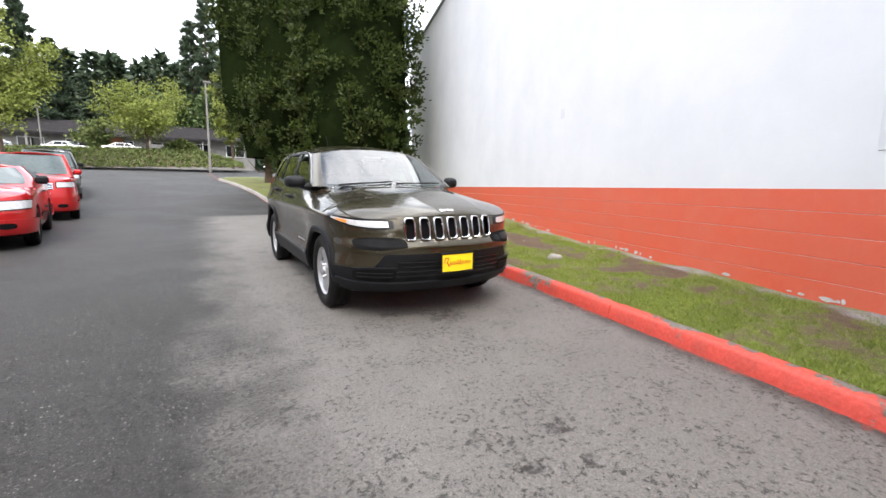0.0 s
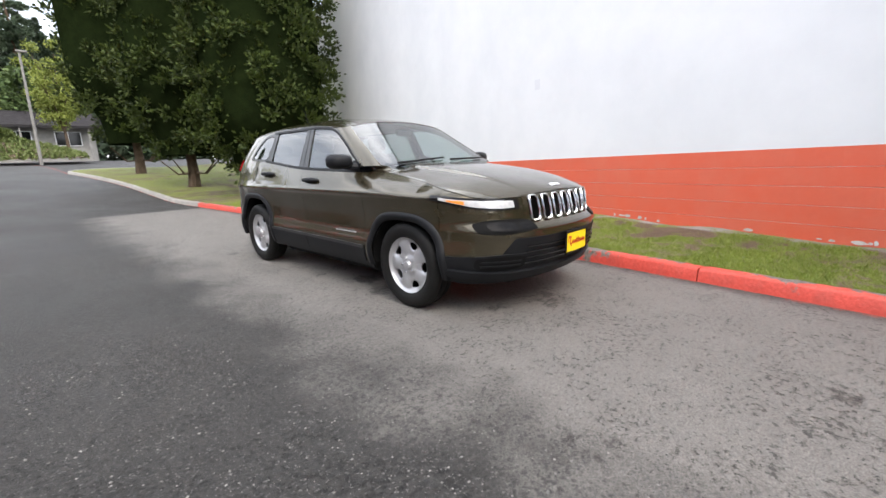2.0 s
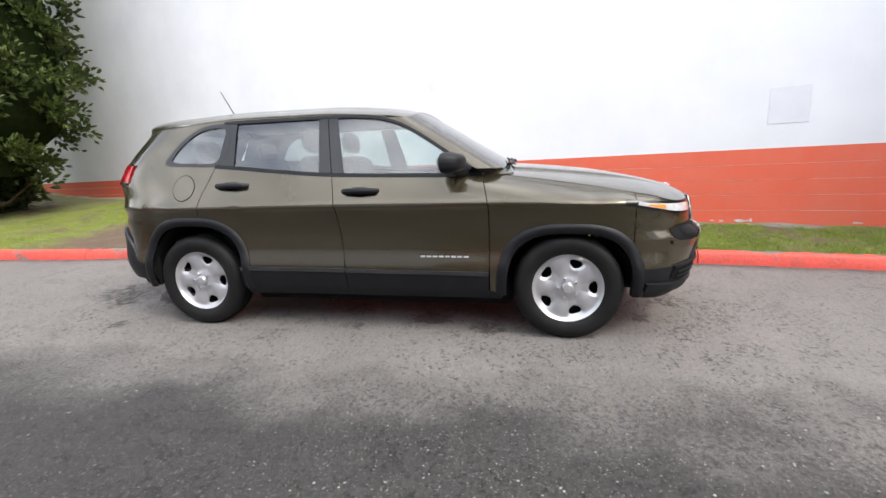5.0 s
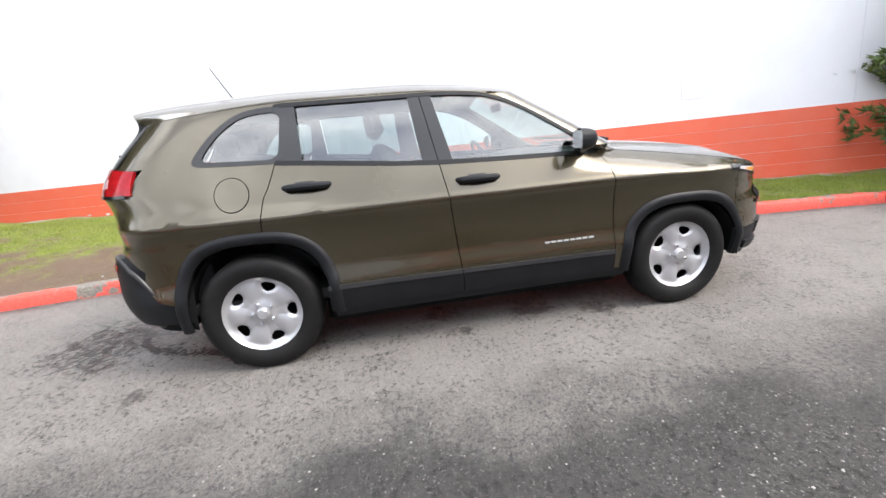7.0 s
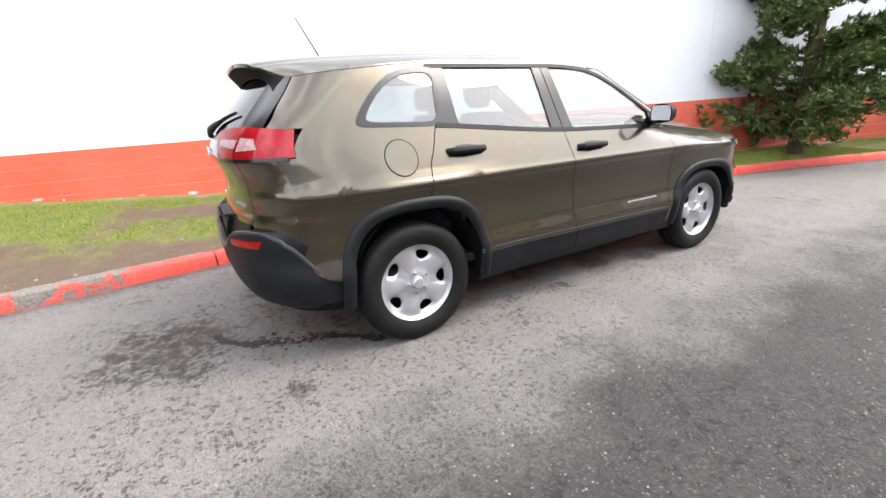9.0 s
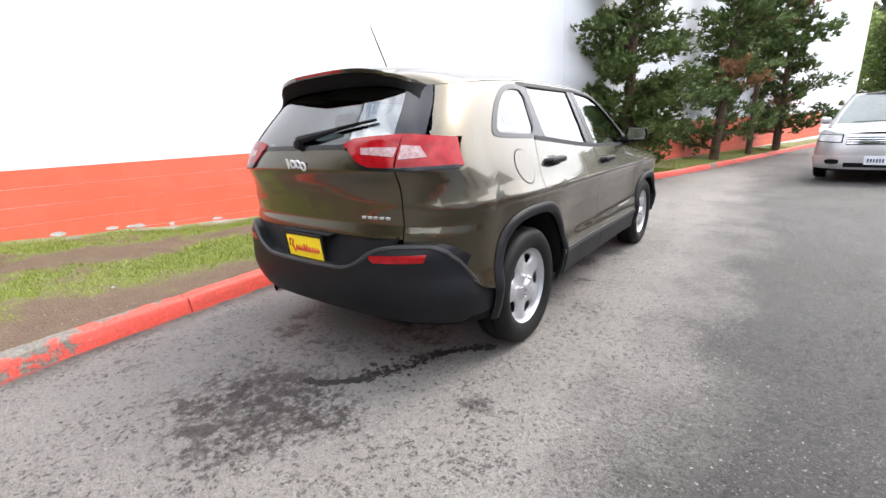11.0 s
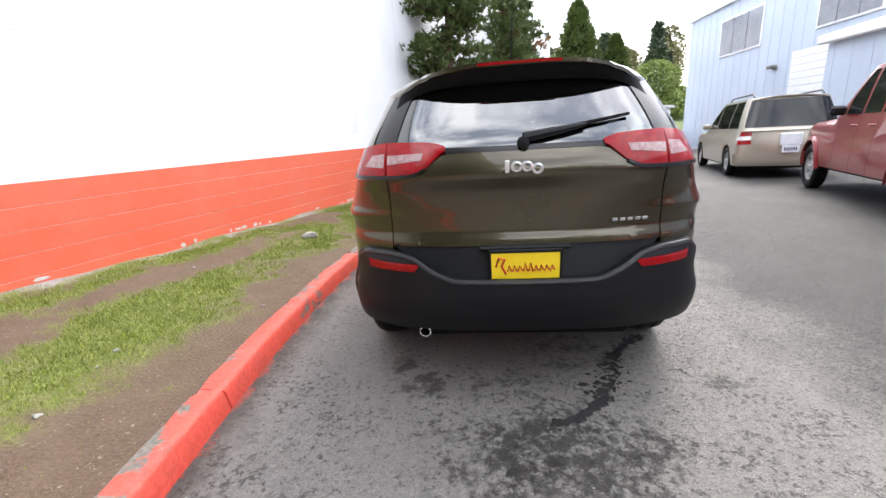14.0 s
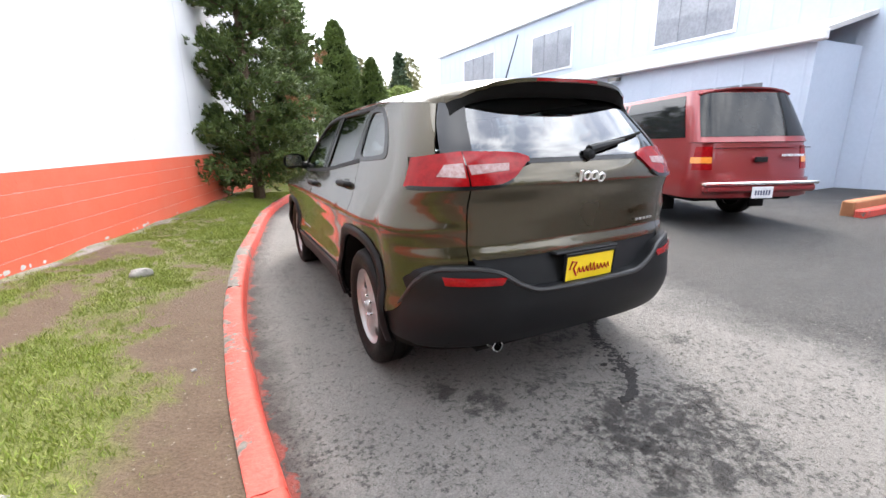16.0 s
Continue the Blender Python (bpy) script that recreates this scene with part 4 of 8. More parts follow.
def build_suv(m):
    car = thing("sport_utility_vehicle", "olive green metallic five-door sport utility vehicle parked by the red kerb", "car", m)
    y_ = lambda *kn: cur(*kn)
    gap_a = y_([0.4, 0.85, 1.05, 1.10], [-0.852, -0.85, -0.81, -0.79])      # wing to front door
    gap_b = y_([0.4, 0.84, 1.10], [0.145, 0.185, 0.225])                      # front to rear door
    gap_c = y_([0.4, 0.8, 1.0, 1.06, 1.2], [1.30, 1.26, 1.225, 1.195, 1.14])  # rear door to quarter
    g = 0.003
    # under shell and floor
    def tub_low(x, y):
        return np.maximum(0.30, np.maximum(arch(y, -1.35, 0.40, 0.715), arch(y, 1.33, 0.40, 0.775)))
    inner = LOWER.panel(const(-2.0), const(2.0), tub_low, lambda x, y: np.where(y < -0.8, ZS(y) - 0.03, BELT(y) - 0.02), nu=150, nv=10, thick=0.0, off=-0.022)
    part("inner_shell", cut(join(inner, mirror(inner)), lambda c: abs(c[0]) < 0.46 and c[2] > 0.68 and c[1] < -1.9), SEAL, car, "black inner shell behind the panel gaps")
    # the first box hangs extra low, unseen, to block light from under the car
    floor_v = join(box(-0.72, 0.76, -1.0, 1.0, 0.165, 0.34, 0.03), box(-0.55, 0.55, -2.1, 2.05, 0.25, 0.42, 0.04), box(-0.75, 0.75, 1.72, 2.1, 0.34, 0.5, 0.04))
    part("underbody", floor_v, SEAL, car)
    # the bonnet's edge runs on the hull from the nose round to the cowl
    nu_ = np.linspace(-2, float(LOWER.uy(-0.83, 1.085)), 400)
    ez = 0.9 + 0 * nu_
    for _ in range(12):
        ep = LOWER.pt(nu_, ez)
        q = ep[:, 0] + ep[:, 1] + 2.23
        k = np.clip((ep[:, 1] + 2.05) / 0.2, 0, 1)
        k = k * k * (3 - 2 * k)
        ez = (1 - k) * cur([0, 0.35, 0.6, 0.85, 1.0], [0.905, 0.90, 0.884, 0.882, 0.888])(q) + k * ZS(ep[:, 1])
    ep = LOWER.pt(nu_, ez)
    run = np.concatenate([[0], np.cumsum(np.linalg.norm(np.diff(ep, axis=0), axis=1))])
    run = run / run[-1]
    hood_edge = lambda x, y: np.where(y < -2.08, np.interp(x, ep[:, 0], ep[:, 2]), np.interp(y, ep[:, 1], ep[:, 2]))

    def hood(U, V):
        s = (U - 0.5) * 2
        t = 0.004 + 0.996 * V
        bx, by, bz = (np.interp(t, run, ep[:, k]) for k in range(3))
        yc = -2.19 + 1.185 * t ** 1.5
        a = np.abs(s)
        x = s * bx * 0.997
        y = yc + (by - yc) * a ** 2
        z = ZC(yc) - (ZC(yc) - bz) * a ** 2.7
        k = np.clip((0.50 + 0.06 * (y + 1.0) - np.abs(x)) / 0.05, 0, 1)
        ridge = (0.016 * k * k * (3 - 2 * k) - 0.006) * np.clip((y + 2.1) / 0.5, 0, 1) * np.clip((0.97 - a) / 0.2, 0, 1)
        return np.stack([x, y, z + ridge + 0.001], -1)
    part("bonnet", sheet(hood, 121, 70, 0.015, 0, (0, -1.4, 0.2)), OLIVE, car)
    # wings and quarters
    hz = lambda x, y: hood_edge(x, y) - 0.002
    wing = LOWER.ypanel(const(-1.73), lambda z: gap_a(z) - g, lambda x, y: np.maximum(0.32, arch(y, -1.35, 0.41, 0.725)), hz, nu=70, nv=60)
    both("front_wing", wing, OLIVE, car)
    door_low = lambda x, y: 0.445 + 0.02 * (y + 0.85) / 2
    d1 = LOWER.ypanel(lambda z: gap_a(z) + g, lambda z: gap_b(z) - g, door_low, lambda x, y: BELT(y) - 0.008, nu=40, nv=84)
    d2 = LOWER.ypanel(lambda z: gap_b(z) + g, lambda z: gap_c(z) - g, lambda x, y: np.maximum(door_low(x, y), arch(y, 1.33, 0.42, 0.79)), lambda x, y: BELT(y) - 0.008, nu=44, nv=84)
    doors = []
    for s in (-1, 1):
        for name, d in (("front_door", d1), ("rear_door", d2)):
            doors.append(part(name, d if s > 0 else mirror(d), OLIVE, car))
    # rear quarter from the door round the corner to the tailgate
    gate_u = lambda z: LOWER.ux(0.615, z)
    clad_top = cur([1.55, 1.74, 1.86, 2.0, 2.1, 2.3], [0.50, 0.50, 0.53, 0.68, 0.735, 0.745])
    lamp_low = cur([1.0, 1.78, 1.92, 2.3], [1.25, 1.25, 1.085, 1.075])
    quarter = LOWER.panel(lambda z: LOWER.uy(gap_c(z) + g, z), gate_u,
                          lambda x, y: np.maximum(clad_top(y) - 0.03, arch(y, 1.33, 0.42, 0.79)),
                          lambda x, y: np.where(y < 1.875, np.minimum(BELT(y) + 0.012, 1.235), 1.235 - np.clip((y - 1.875) / 0.05, 0, 1) * 0.15), nu=90, nv=70)
    both("rear_quarter", quarter, OLIVE, car)
    # pillar behind the quarter window, up to the roof
    dp = UPPER.panel(lambda z: UPPER.uy(cur([1.1, 1.225, 1.30, 1.38, 1.455, 1.48, 1.6], [1.55, 1.545, 1.50, 1.445, 1.31, 1.16, 1.05])(z), z),
                     lambda z: UPPER.ux(cur([1.1, 1.22, 1.35, 1.5, 1.6], [0.70, 0.70, 0.655, 0.585, 0.53])(z), z),
                     const(1.222), lambda x, y: ROOF_Z(y) - 0.096 - 0.02 * np.clip((y - 1.0) / 0.8, 0, 1), nu=30, nv=16)
    both("rear_pillar", dp, OLIVE, car)
    # roof
    def front_edge(s):
        x, z = np.abs(s) * 0.652, 1.553 - 0.073 * np.abs(s) ** 2.4
        return UPPER.pt(UPPER.ux(x, z, False), z)[..., 1], z

    def rear_skin(x, z):
        return LOWER.pt(LOWER.ux(np.abs(x), z), z)[..., 1]

    def roof(U, V):
        s = (U - 0.5) * 2
        a = np.abs(s)
        y0, z0 = front_edge(s)
        y1 = rear_skin(a * 0.575, 1.47 + 0 * a) + 0.06 * (1 - a ** 3) + 0.004
        y = y0 + (y1 - y0) * V
        ya, yb = float(front_edge(np.array(1.0))[0]), float(rear_skin(np.array(0.575), np.array(1.47))) + 0.004
        ye = ya + (yb - ya) * V
        ze = ROOF_Z(ye) - 0.100 - 0.02 * np.clip((ye - 1.0) / 0.8, 0, 1)
        xe = 0.652 + (UPPER.pt(UPPER.uy(ye, ze), ze)[..., 0] + 0.004 - 0.652) * np.clip((ye + 0.1) / 0.4, 0, 1)
        nat = lambda yy: ROOF_Z(yy) - (0.101 + 0.02 * np.clip((yy - 1.0) / 0.8, 0, 1)) * a ** (2.7 + 0.9 * np.clip((yy - 1.0) / 0.8, 0, 1))
        z = nat(y) + (z0 - nat(y0)) * (1 - V) ** 7
        z = z - 0.006 * np.exp(-((a - 0.74) / 0.03) ** 2) * np.clip(V * 6, 0, 1)
        return np.stack([s * xe, y, z], -1)
    part("roof", sheet(roof, 61, 50, 0.02, 0, (0, 0.8, 0.5)), OLIVE, car)
    fs = np.linspace(0, 1, 80)
    roof_at = lambda x, y: np.interp(x, fs * 0.652, front_edge(fs)[1])
    rail = UPPER.ypanel(const(-0.13), const(1.42), lambda x, y: WINDOW_TOP(y) + 0.012, lambda x, y: ROOF_Z(y) - 0.094 - 0.02 * np.clip((y - 1.0) / 0.8, 0, 1), nu=50, nv=5, thick=0.02)
    both("roof_side", rail, OLIVE, car)
    # windscreen pillar
    wedge = 0.885
    ap = UPPER.panel(lambda z: -2 + np.arcsin(wedge ** 1.5) * 2 / math.pi + 0 * z, lambda z: UPPER.uy(WIN_EDGE(z) - 0.012, z), const(1.08), lambda x, y: roof_at(x, y) + 0.002, nu=12, nv=30, thick=0.02)
    both("windscreen_pillar", ap, OLIVE, car)
    ws = UPPER.panel(const(-2.0), lambda z: -2 + np.arcsin((wedge + 0.004) ** 1.5) * 2 / math.pi + 0 * z, const(1.085), lambda x, y: roof_at(x, y) - 0.001, nu=24, nv=20, thick=0.0, off=-0.004)
    part("windscreen", join(ws, mirror(ws)), GLASS, car, "clear windscreen mirroring the cloudy sky")
    cowl = lambda U, V: np.stack([(U - 0.5) * 1.52, -1.03 + 0.16 * V + 0.17 * ((U - 0.5) * 2) ** 2, 1.095 - 0.02 * ((U - 0.5) * 2) ** 2 + 0.0 * V], -1)
    part("cowl", sheet(cowl, 30, 4, 0.02, 0, (0, -0.9, 0.5)), BLACK_TRIM, car)
    def on_screen(x, z, off):
        p = UPPER.pt(UPPER.ux(np.abs(x), z, False), z)
        return (float(x), float(p[1]) - off, float(p[2]) + off * 0.9)
    for x0, x1, za, zb in ((-0.60, -0.02, 1.128, 1.155), (0.04, 0.58, 1.136, 1.150)):
        xs = np.linspace(x0, x1, 7)
        zs_ = za + (zb - za) * (xs - x0) / (x1 - x0) - 0.025 * np.abs(xs) ** 2
        wip = part("windscreen_wiper", tube([on_screen(x, z, 0.022) for x, z in zip(xs, zs_)], np.linspace(0.012, 0.006, 7), 6), BLACK_TRIM, car)
        part("wiper_blade", tube([on_screen(x + 0.03, z + 0.012, 0.010) for x, z in zip(xs, zs_)], 0.008, 6), SEAL, wip)
    # side windows: glass, black pillars, mouldings
    for s in (-1, 1):
        dv = lambda vf: vf if s > 0 else mirror(vf)
        d_front, d_rear = [d for d in doors if (d.data.vertices[0].co.x > 0) == (s > 0)]
        def front_glass(U, V):
            z = 1.2 + 0 * U
            for _ in range(4):
                y = -0.805 + U * (0.94 + (z - 1.1) * 0.21)
                z = BELT(y) + 0.004 + V * np.maximum(WINDOW_TOP(y) - BELT(y), 0.004)
            return UPPER.pt(UPPER.uy(y, z), z)
        win1 = sheet(front_glass, 40, 16, 0, -0.008, (0, 0, 0.7))
        part("window", dv(win1), GLASS, d_front, "clear side window glass")
        win2 = UPPER.ypanel(lambda z: 0.315 + (z - 1.1) * 0.1, lambda z: 0.985 + (z - 1.17) * 0.05, lambda x, y: BELT(y) + 0.012, lambda x, y: WINDOW_TOP(y) - 0.012, nu=16, nv=14, thick=0, off=-0.008)
        part("window", dv(win2), TINT, d_rear, "tinted side window glass")
        loop = np.array([(1.075, 1.190), (1.04, 1.495), (1.20, 1.500), (1.34, 1.470), (1.47, 1.375), (1.575, 1.250), (1.572, 1.214), (1.50, 1.206), (1.28, 1.196)])
        for _ in range(3):
            nxt = np.roll(loop, -1, 0)
            loop = np.stack([0.75 * loop + 0.25 * nxt, 0.25 * loop + 0.75 * nxt], 1).reshape(-1, 2)
        loop = np.concatenate([loop, loop[:1]])
        mid = np.array([1.255, 1.325])

        def ring_at(U, V, r0, r1):
            i = np.clip(U * (len(loop) - 1), 0, len(loop) - 1)
            y = np.interp(i, np.arange(len(loop)), loop[:, 0])
            z = np.interp(i, np.arange(len(loop)), loop[:, 1])
            r = r0 + (r1 - r0) * V
            y, z = mid[0] + (y - mid[0]) * r, mid[1] + (z - mid[1]) * r
            return UPPER.pt(UPPER.uy(y, z), z)
        win3 = sheet(lambda U, V: ring_at(U, V, 0.86, 0.001), 73, 8, 0, -0.004, (0, 0, 0.7))
        part("quarter_window", dv(win3), TINT, car, "tinted rear quarter window")
        edge = sheet(lambda U, V: ring_at(U, V, 1.02, 0.84), 73, 6, 0.008, 0.003, (0, 0, 0.7))
        part("quarter_window_trim", dv(edge), GLOSS_BLACK, car, "black border of the quarter window")
        bp = UPPER.ypanel(lambda z: 0.137 + (z - 1.1) * 0.21, lambda z: 0.318 + (z - 1.1) * 0.1, lambda x, y: BELT(y) + 0.004, lambda x, y: WINDOW_TOP(y), nu=6, nv=8, off=0.001)
        part("door_pillar", dv(bp), GLOSS_BLACK, d_rear)
        seam = UPPER.ypanel(lambda z: 0.222 + (z - 1.1) * 0.16, lambda z: 0.228 + (z - 1.1) * 0.16, lambda x, y: BELT(y) + 0.004, lambda x, y: WINDOW_TOP(y), nu=3, nv=8, off=0.002)
        part("pillar_seam", dv(seam), SEAL, d_rear)
        cp = UPPER.ypanel(lambda z: 0.993 + (z - 1.17) * 0.05, lambda z: 1.128 - (z - 1.18) * 0.13, lambda x, y: BELT(y) + 0.004, lambda x, y: WINDOW_TOP(y), nu=6, nv=8, off=0.001)
        part("door_pillar", dv(cp), GLOSS_BLACK, d_rear)
        belt_t = UPPER.ypanel(const(-0.80), const(1.14), lambda x, y: BELT(y) - 0.008, lambda x, y: BELT(y) + 0.016, nu=60, nv=4, thick=0.012, off=0.004)
        part("belt_moulding", dv(belt_t), BLACK_TRIM, car)
        def top_line(U, V):
            y = -0.80 + 1.92 * U
            slope = (WINDOW_TOP(y + 0.01) - WINDOW_TOP(y - 0.01)) / 0.02
            k = 0.020 * (V - 0.6) / np.sqrt(1 + slope ** 2)
            y, z = y - slope * k, WINDOW_TOP(y) + k
            return UPPER.pt(UPPER.uy(y, z), z)
        top_t = sheet(top_line, 90, 4, 0.010, 0.003, (0, 0, 0.7))
        part("window_moulding", dv(top_t), BLACK_TRIM, car)
        # handles
        for d, hy, hz_ in ((d_front, 0.01, 0.995), (d_rear, 0.985, 1.05)):
            cup = LOWER.patch((float(LOWER.uy(hy - 0.05, hz_)), hz_ - 0.028), (float(LOWER.uy(hy + 0.05, hz_)), hz_ - 0.028), (float(LOWER.uy(hy + 0.05, hz_)), hz_ + 0.03), (float(LOWER.uy(hy - 0.05, hz_)), hz_ + 0.03), 8, 6, 0.004, 0.002)
            x_h = float(suv_w(np.array(hy), np.array(hz_)))
            bar = tube([(x_h - 0.012, hy - 0.125, hz_ + 0.002), (x_h + 0.022, hy - 0.10, hz_ + 0.004), (x_h + 0.036, hy, hz_ + 0.007), (x_h + 0.022, hy + 0.10, hz_ + 0.004), (x_h - 0.012, hy + 0.125, hz_ + 0.002)], [0.016, 0.020, 0.022, 0.020, 0.016], 10)
            hd = part("door_handle", dv(bar), BLACK_TRIM, d, "black door handle")
            part("handle_cup", dv(cup), GLOSS_BLACK, hd)
        # badge bars along the front door
        for k in range(8):
            bb = LOWER.ypanel(const(-0.715 + 0.042 * k), const(-0.683 + 0.042 * k), const(0.549), const(0.560), nu=3, nv=3, thick=0.003, off=0.003)
            part("badge_bar", dv(bb), BADGE_GREY, d_front)
        # lower cladding on doors and sill
        for d, a0, a1 in ((d_front, const(-0.845), lambda z: gap_b(z) - g), (d_rear, lambda z: gap_b(z) + g, const(0.95))):
            cl = LOWER.ypanel(a0, a1, lambda x, y: 0.315 + 0 * y, lambda x, y: np.maximum(door_low(x, y) + 0.012, 0), nu=30, nv=8, thick=0.014, off=0.010)
            part("lower_cladding", dv(cl), BLACK_TRIM, d, "black plastic lower door cladding")
            ln = LOWER.ypanel(a0, a1, lambda x, y: door_low(x, y) - 0.012, lambda x, y: door_low(x, y) + 0.014, nu=30, nv=4, thick=0.01, off=0.016)
            part("cladding_edge", dv(ln), TRIM_HIGHLIGHT, d)
        sill = LOWER.ypanel(const(-0.93), const(0.93), const(0.265), const(0.32), nu=30, nv=4, thick=0.02, off=0.0)
        part("sill", dv(sill), BLACK_TRIM, car)
        part("wheel_arch_moulding", dv(flare(-1.35, 0.395, 0.712, 0.056)), BLACK_TRIM, car, "black plastic wheel arch moulding")
        part("wheel_arch_moulding", dv(flare(1.33, 0.40, 0.775, 0.056)), BLACK_TRIM, car, "black plastic wheel arch moulding")
        for c, top in ((-1.35, 0.72), (1.33, 0.775)):
            well = lambda U, V: np.stack([0.90 - 0.42 * V, c + 0.42 * np.cos(math.pi * U), 0.30 + (top - 0.28) * np.sin(math.pi * U)], -1)
            part("wheel_housing", dv(sheet(well, 24, 6, 0, 0, (0.6, c, 2.0))), SEAL, car)
        # mirror
        mir = part("side_mirror", dv(mirror_shell()), BLACK_TRIM, car, "black folding side mirror")
        part("mirror_glass", dv(moved((np.array([(-0.085, 0, -0.055), (0.085, 0, -0.055), (0.095, 0, 0.0), (0.08, 0, 0.06), (-0.08, 0, 0.065), (-0.095, 0, 0.0)]), [[5, 4, 3, 2, 1, 0]]), Matrix.Translation((0.955, -0.588, 1.165)) @ Matrix.Diagonal((0.80, 1, 0.85, 1)))), CHROME, mir)
        arm = tube([(0.80, -0.69, 1.115), (0.86, -0.66, 1.12), (0.93, -0.635, 1.135)], [0.04, 0.036, 0.03], 10)
        part("mirror_arm", dv(arm), BLACK_TRIM, mir)
        # headlamp, fog lamp pocket, lower grille corner
        q_ = lambda x, y: x + y + 2.23
        lamp_lo = cur([0.50, 0.60, 0.75, 0.95, 1.25, 1.50], [0.828, 0.812, 0.806, 0.815, 0.852, 0.895])
        lamp_hi = cur([0.50, 0.60, 0.75, 0.95, 1.25, 1.50], [0.838, 0.862, 0.870, 0.874, 0.892, 0.908])
        lu0, lu1 = const(float(LOWER.ux(0.50, 0.83, False))), const(float(LOWER.uy(-1.67, 0.90)))
        back = LOWER.panel(lu0, lu1, lambda x, y: lamp_lo(q_(x, y)) - 0.004, lambda x, y: lamp_hi(q_(x, y)) + 0.008, nu=40, nv=10, thick=0.02, off=0.004)
        lamp = part("headlamp", dv(back), GLOSS_BLACK, car, "slim clear headlamp in a black surround")
        hl = LOWER.panel(const(float(LOWER.ux(0.54, 0.83, False))), lambda z: LOWER.uy(-1.74, z), lambda x, y: lamp_lo(q_(x, y)) + 0.006, lambda x, y: lamp_hi(q_(x, y)) - 0.006, nu=40, nv=10, thick=0.006, off=0.008)
        part("lamp_lens", dv(hl), LENS_CLEAR, lamp, "clear white headlamp lens")
        am = LOWER.panel(lambda z: LOWER.uy(-1.91, z), lambda z: LOWER.uy(-1.80, z), lambda x, y: lamp_lo(q_(x, y)) + 0.010, lambda x, y: lamp_hi(q_(x, y)) - 0.014, nu=10, nv=5, thick=0.004, off=0.011)
        part("turn_signal", dv(am), LENS_AMBER, lamp, "amber turn signal")
        rim_ = LOWER.panel(lu0, lu1, lambda x, y: lamp_lo(q_(x, y)) - 0.009, lambda x, y: lamp_lo(q_(x, y)), nu=40, nv=3, thick=0.012, off=0.004)
        part("lamp_rim", dv(rim_), GLOSS_BLACK, lamp)
        # dark flat oval with the main lamp, body-colour shelf under it, blanked fog lamp below
        # flat and black in place of a modelled recess and its shade
        pocket = part("lamp_pocket", dv(LOWER.oval(0.42, 0.79, 0.632, 0.735, 3.2, off=0.005)), SEAL, car, "flat dark oval in place of the recessed main lamp pocket")
        part("main_lamp", dv(LOWER.oval(0.56, 0.73, 0.652, 0.716, 2.6, off=0.009)), LAMP_SMOKE, pocket, "smoked main lamp")
        part("lamp_bezel", dv(LOWER.oval(0.455, 0.54, 0.662, 0.704, 3.0, off=0.008)), LAMP_SMOKE, pocket)
        us = [float(LOWER.ux(x, 0.63, False)) for x in (0.0, 0.25, 0.45, 0.65, 0.80)]
        part("fascia_shelf", dv(LOWER.strip(us, [0.668, 0.664, 0.645, 0.622, 0.634], 0.024, 6, 40, 0.02, 0.012)), OLIVE, car)
        fog = part("fog_lamp_blank", dv(LOWER.oval(0.50, 0.80, 0.385, 0.485, 3.4, off=0.010)), SEAL, car)
        part("fog_rim", dv(LOWER.strip([float(LOWER.ux(x, 0.48, False)) for x in (0.50, 0.64, 0.80)], [0.488, 0.490, 0.480], 0.014, 4, 20, 0.02, 0.018)), BLACK_TRIM, fog)
        for zz in (0.415, 0.445):
            part("fog_slat", dv(LOWER.strip([float(LOWER.ux(0.53, zz, False)), float(LOWER.ux(0.77, zz, False))], [zz, zz], 0.012, 3, 12, 0.008, 0.016)), BLACK_TRIM, fog)
        # tail lamp in two pieces, reflector
        uo = lambda y, z: float(LOWER.uy(y, z))
        ux_ = lambda x, z: float(LOWER.ux(x, z))
        t1 = LOWER.patch((ux_(0.612, 1.1), 1.092), (uo(1.90, 1.09), 1.092), (uo(1.87, 1.225), 1.215), (ux_(0.612, 1.23), 1.238), 24, 12, 0.02, 0.009)
        tl = part("tail_lamp", dv(t1), LENS_RED, car, "red tail lamp on the corner")
        part("clear_strip", dv(LOWER.patch((ux_(0.618, 1.14), 1.128), (uo(2.045, 1.14), 1.135), (uo(2.045, 1.19), 1.182), (ux_(0.618, 1.19), 1.188), 10, 5, 0.004, 0.011)), LENS_PALE, tl)
        t2 = LOWER.panel(lambda z: LOWER.ux(0.607, z), lambda z: LOWER.ux(0.335, z), lambda x, y: cur([0.30, 0.34, 0.38, 0.44, 0.50, 0.62], [1.195, 1.19, 1.16, 1.115, 1.097, 1.092])(x),
                         lambda x, y: cur([0.30, 0.34, 0.38, 0.45, 0.62], [1.205, 1.212, 1.225, 1.232, 1.238])(x), nu=24, nv=10, thick=0.02, off=0.009)
        tl2 = part("tail_lamp", dv(t2), LENS_RED, car, "red tail lamp on the tailgate")
        part("clear_strip", dv(LOWER.patch((ux_(0.44, 1.17), 1.155), (ux_(0.60, 1.14), 1.140), (ux_(0.60, 1.19), 1.180), (ux_(0.43, 1.2), 1.185), 10, 5, 0.004, 0.011)), LENS_PALE, tl2)
        refl = BUMP.patch((float(BUMP.ux(0.50, 0.66)), 0.662), (float(BUMP.ux(0.725, 0.68)), 0.668), (float(BUMP.ux(0.735, 0.71)), 0.704), (float(BUMP.ux(0.475, 0.71)), 0.694), 14, 6, 0.014, 0.010)
        part("rear_reflector", dv(refl), LENS_RED, car, "red bumper reflector")
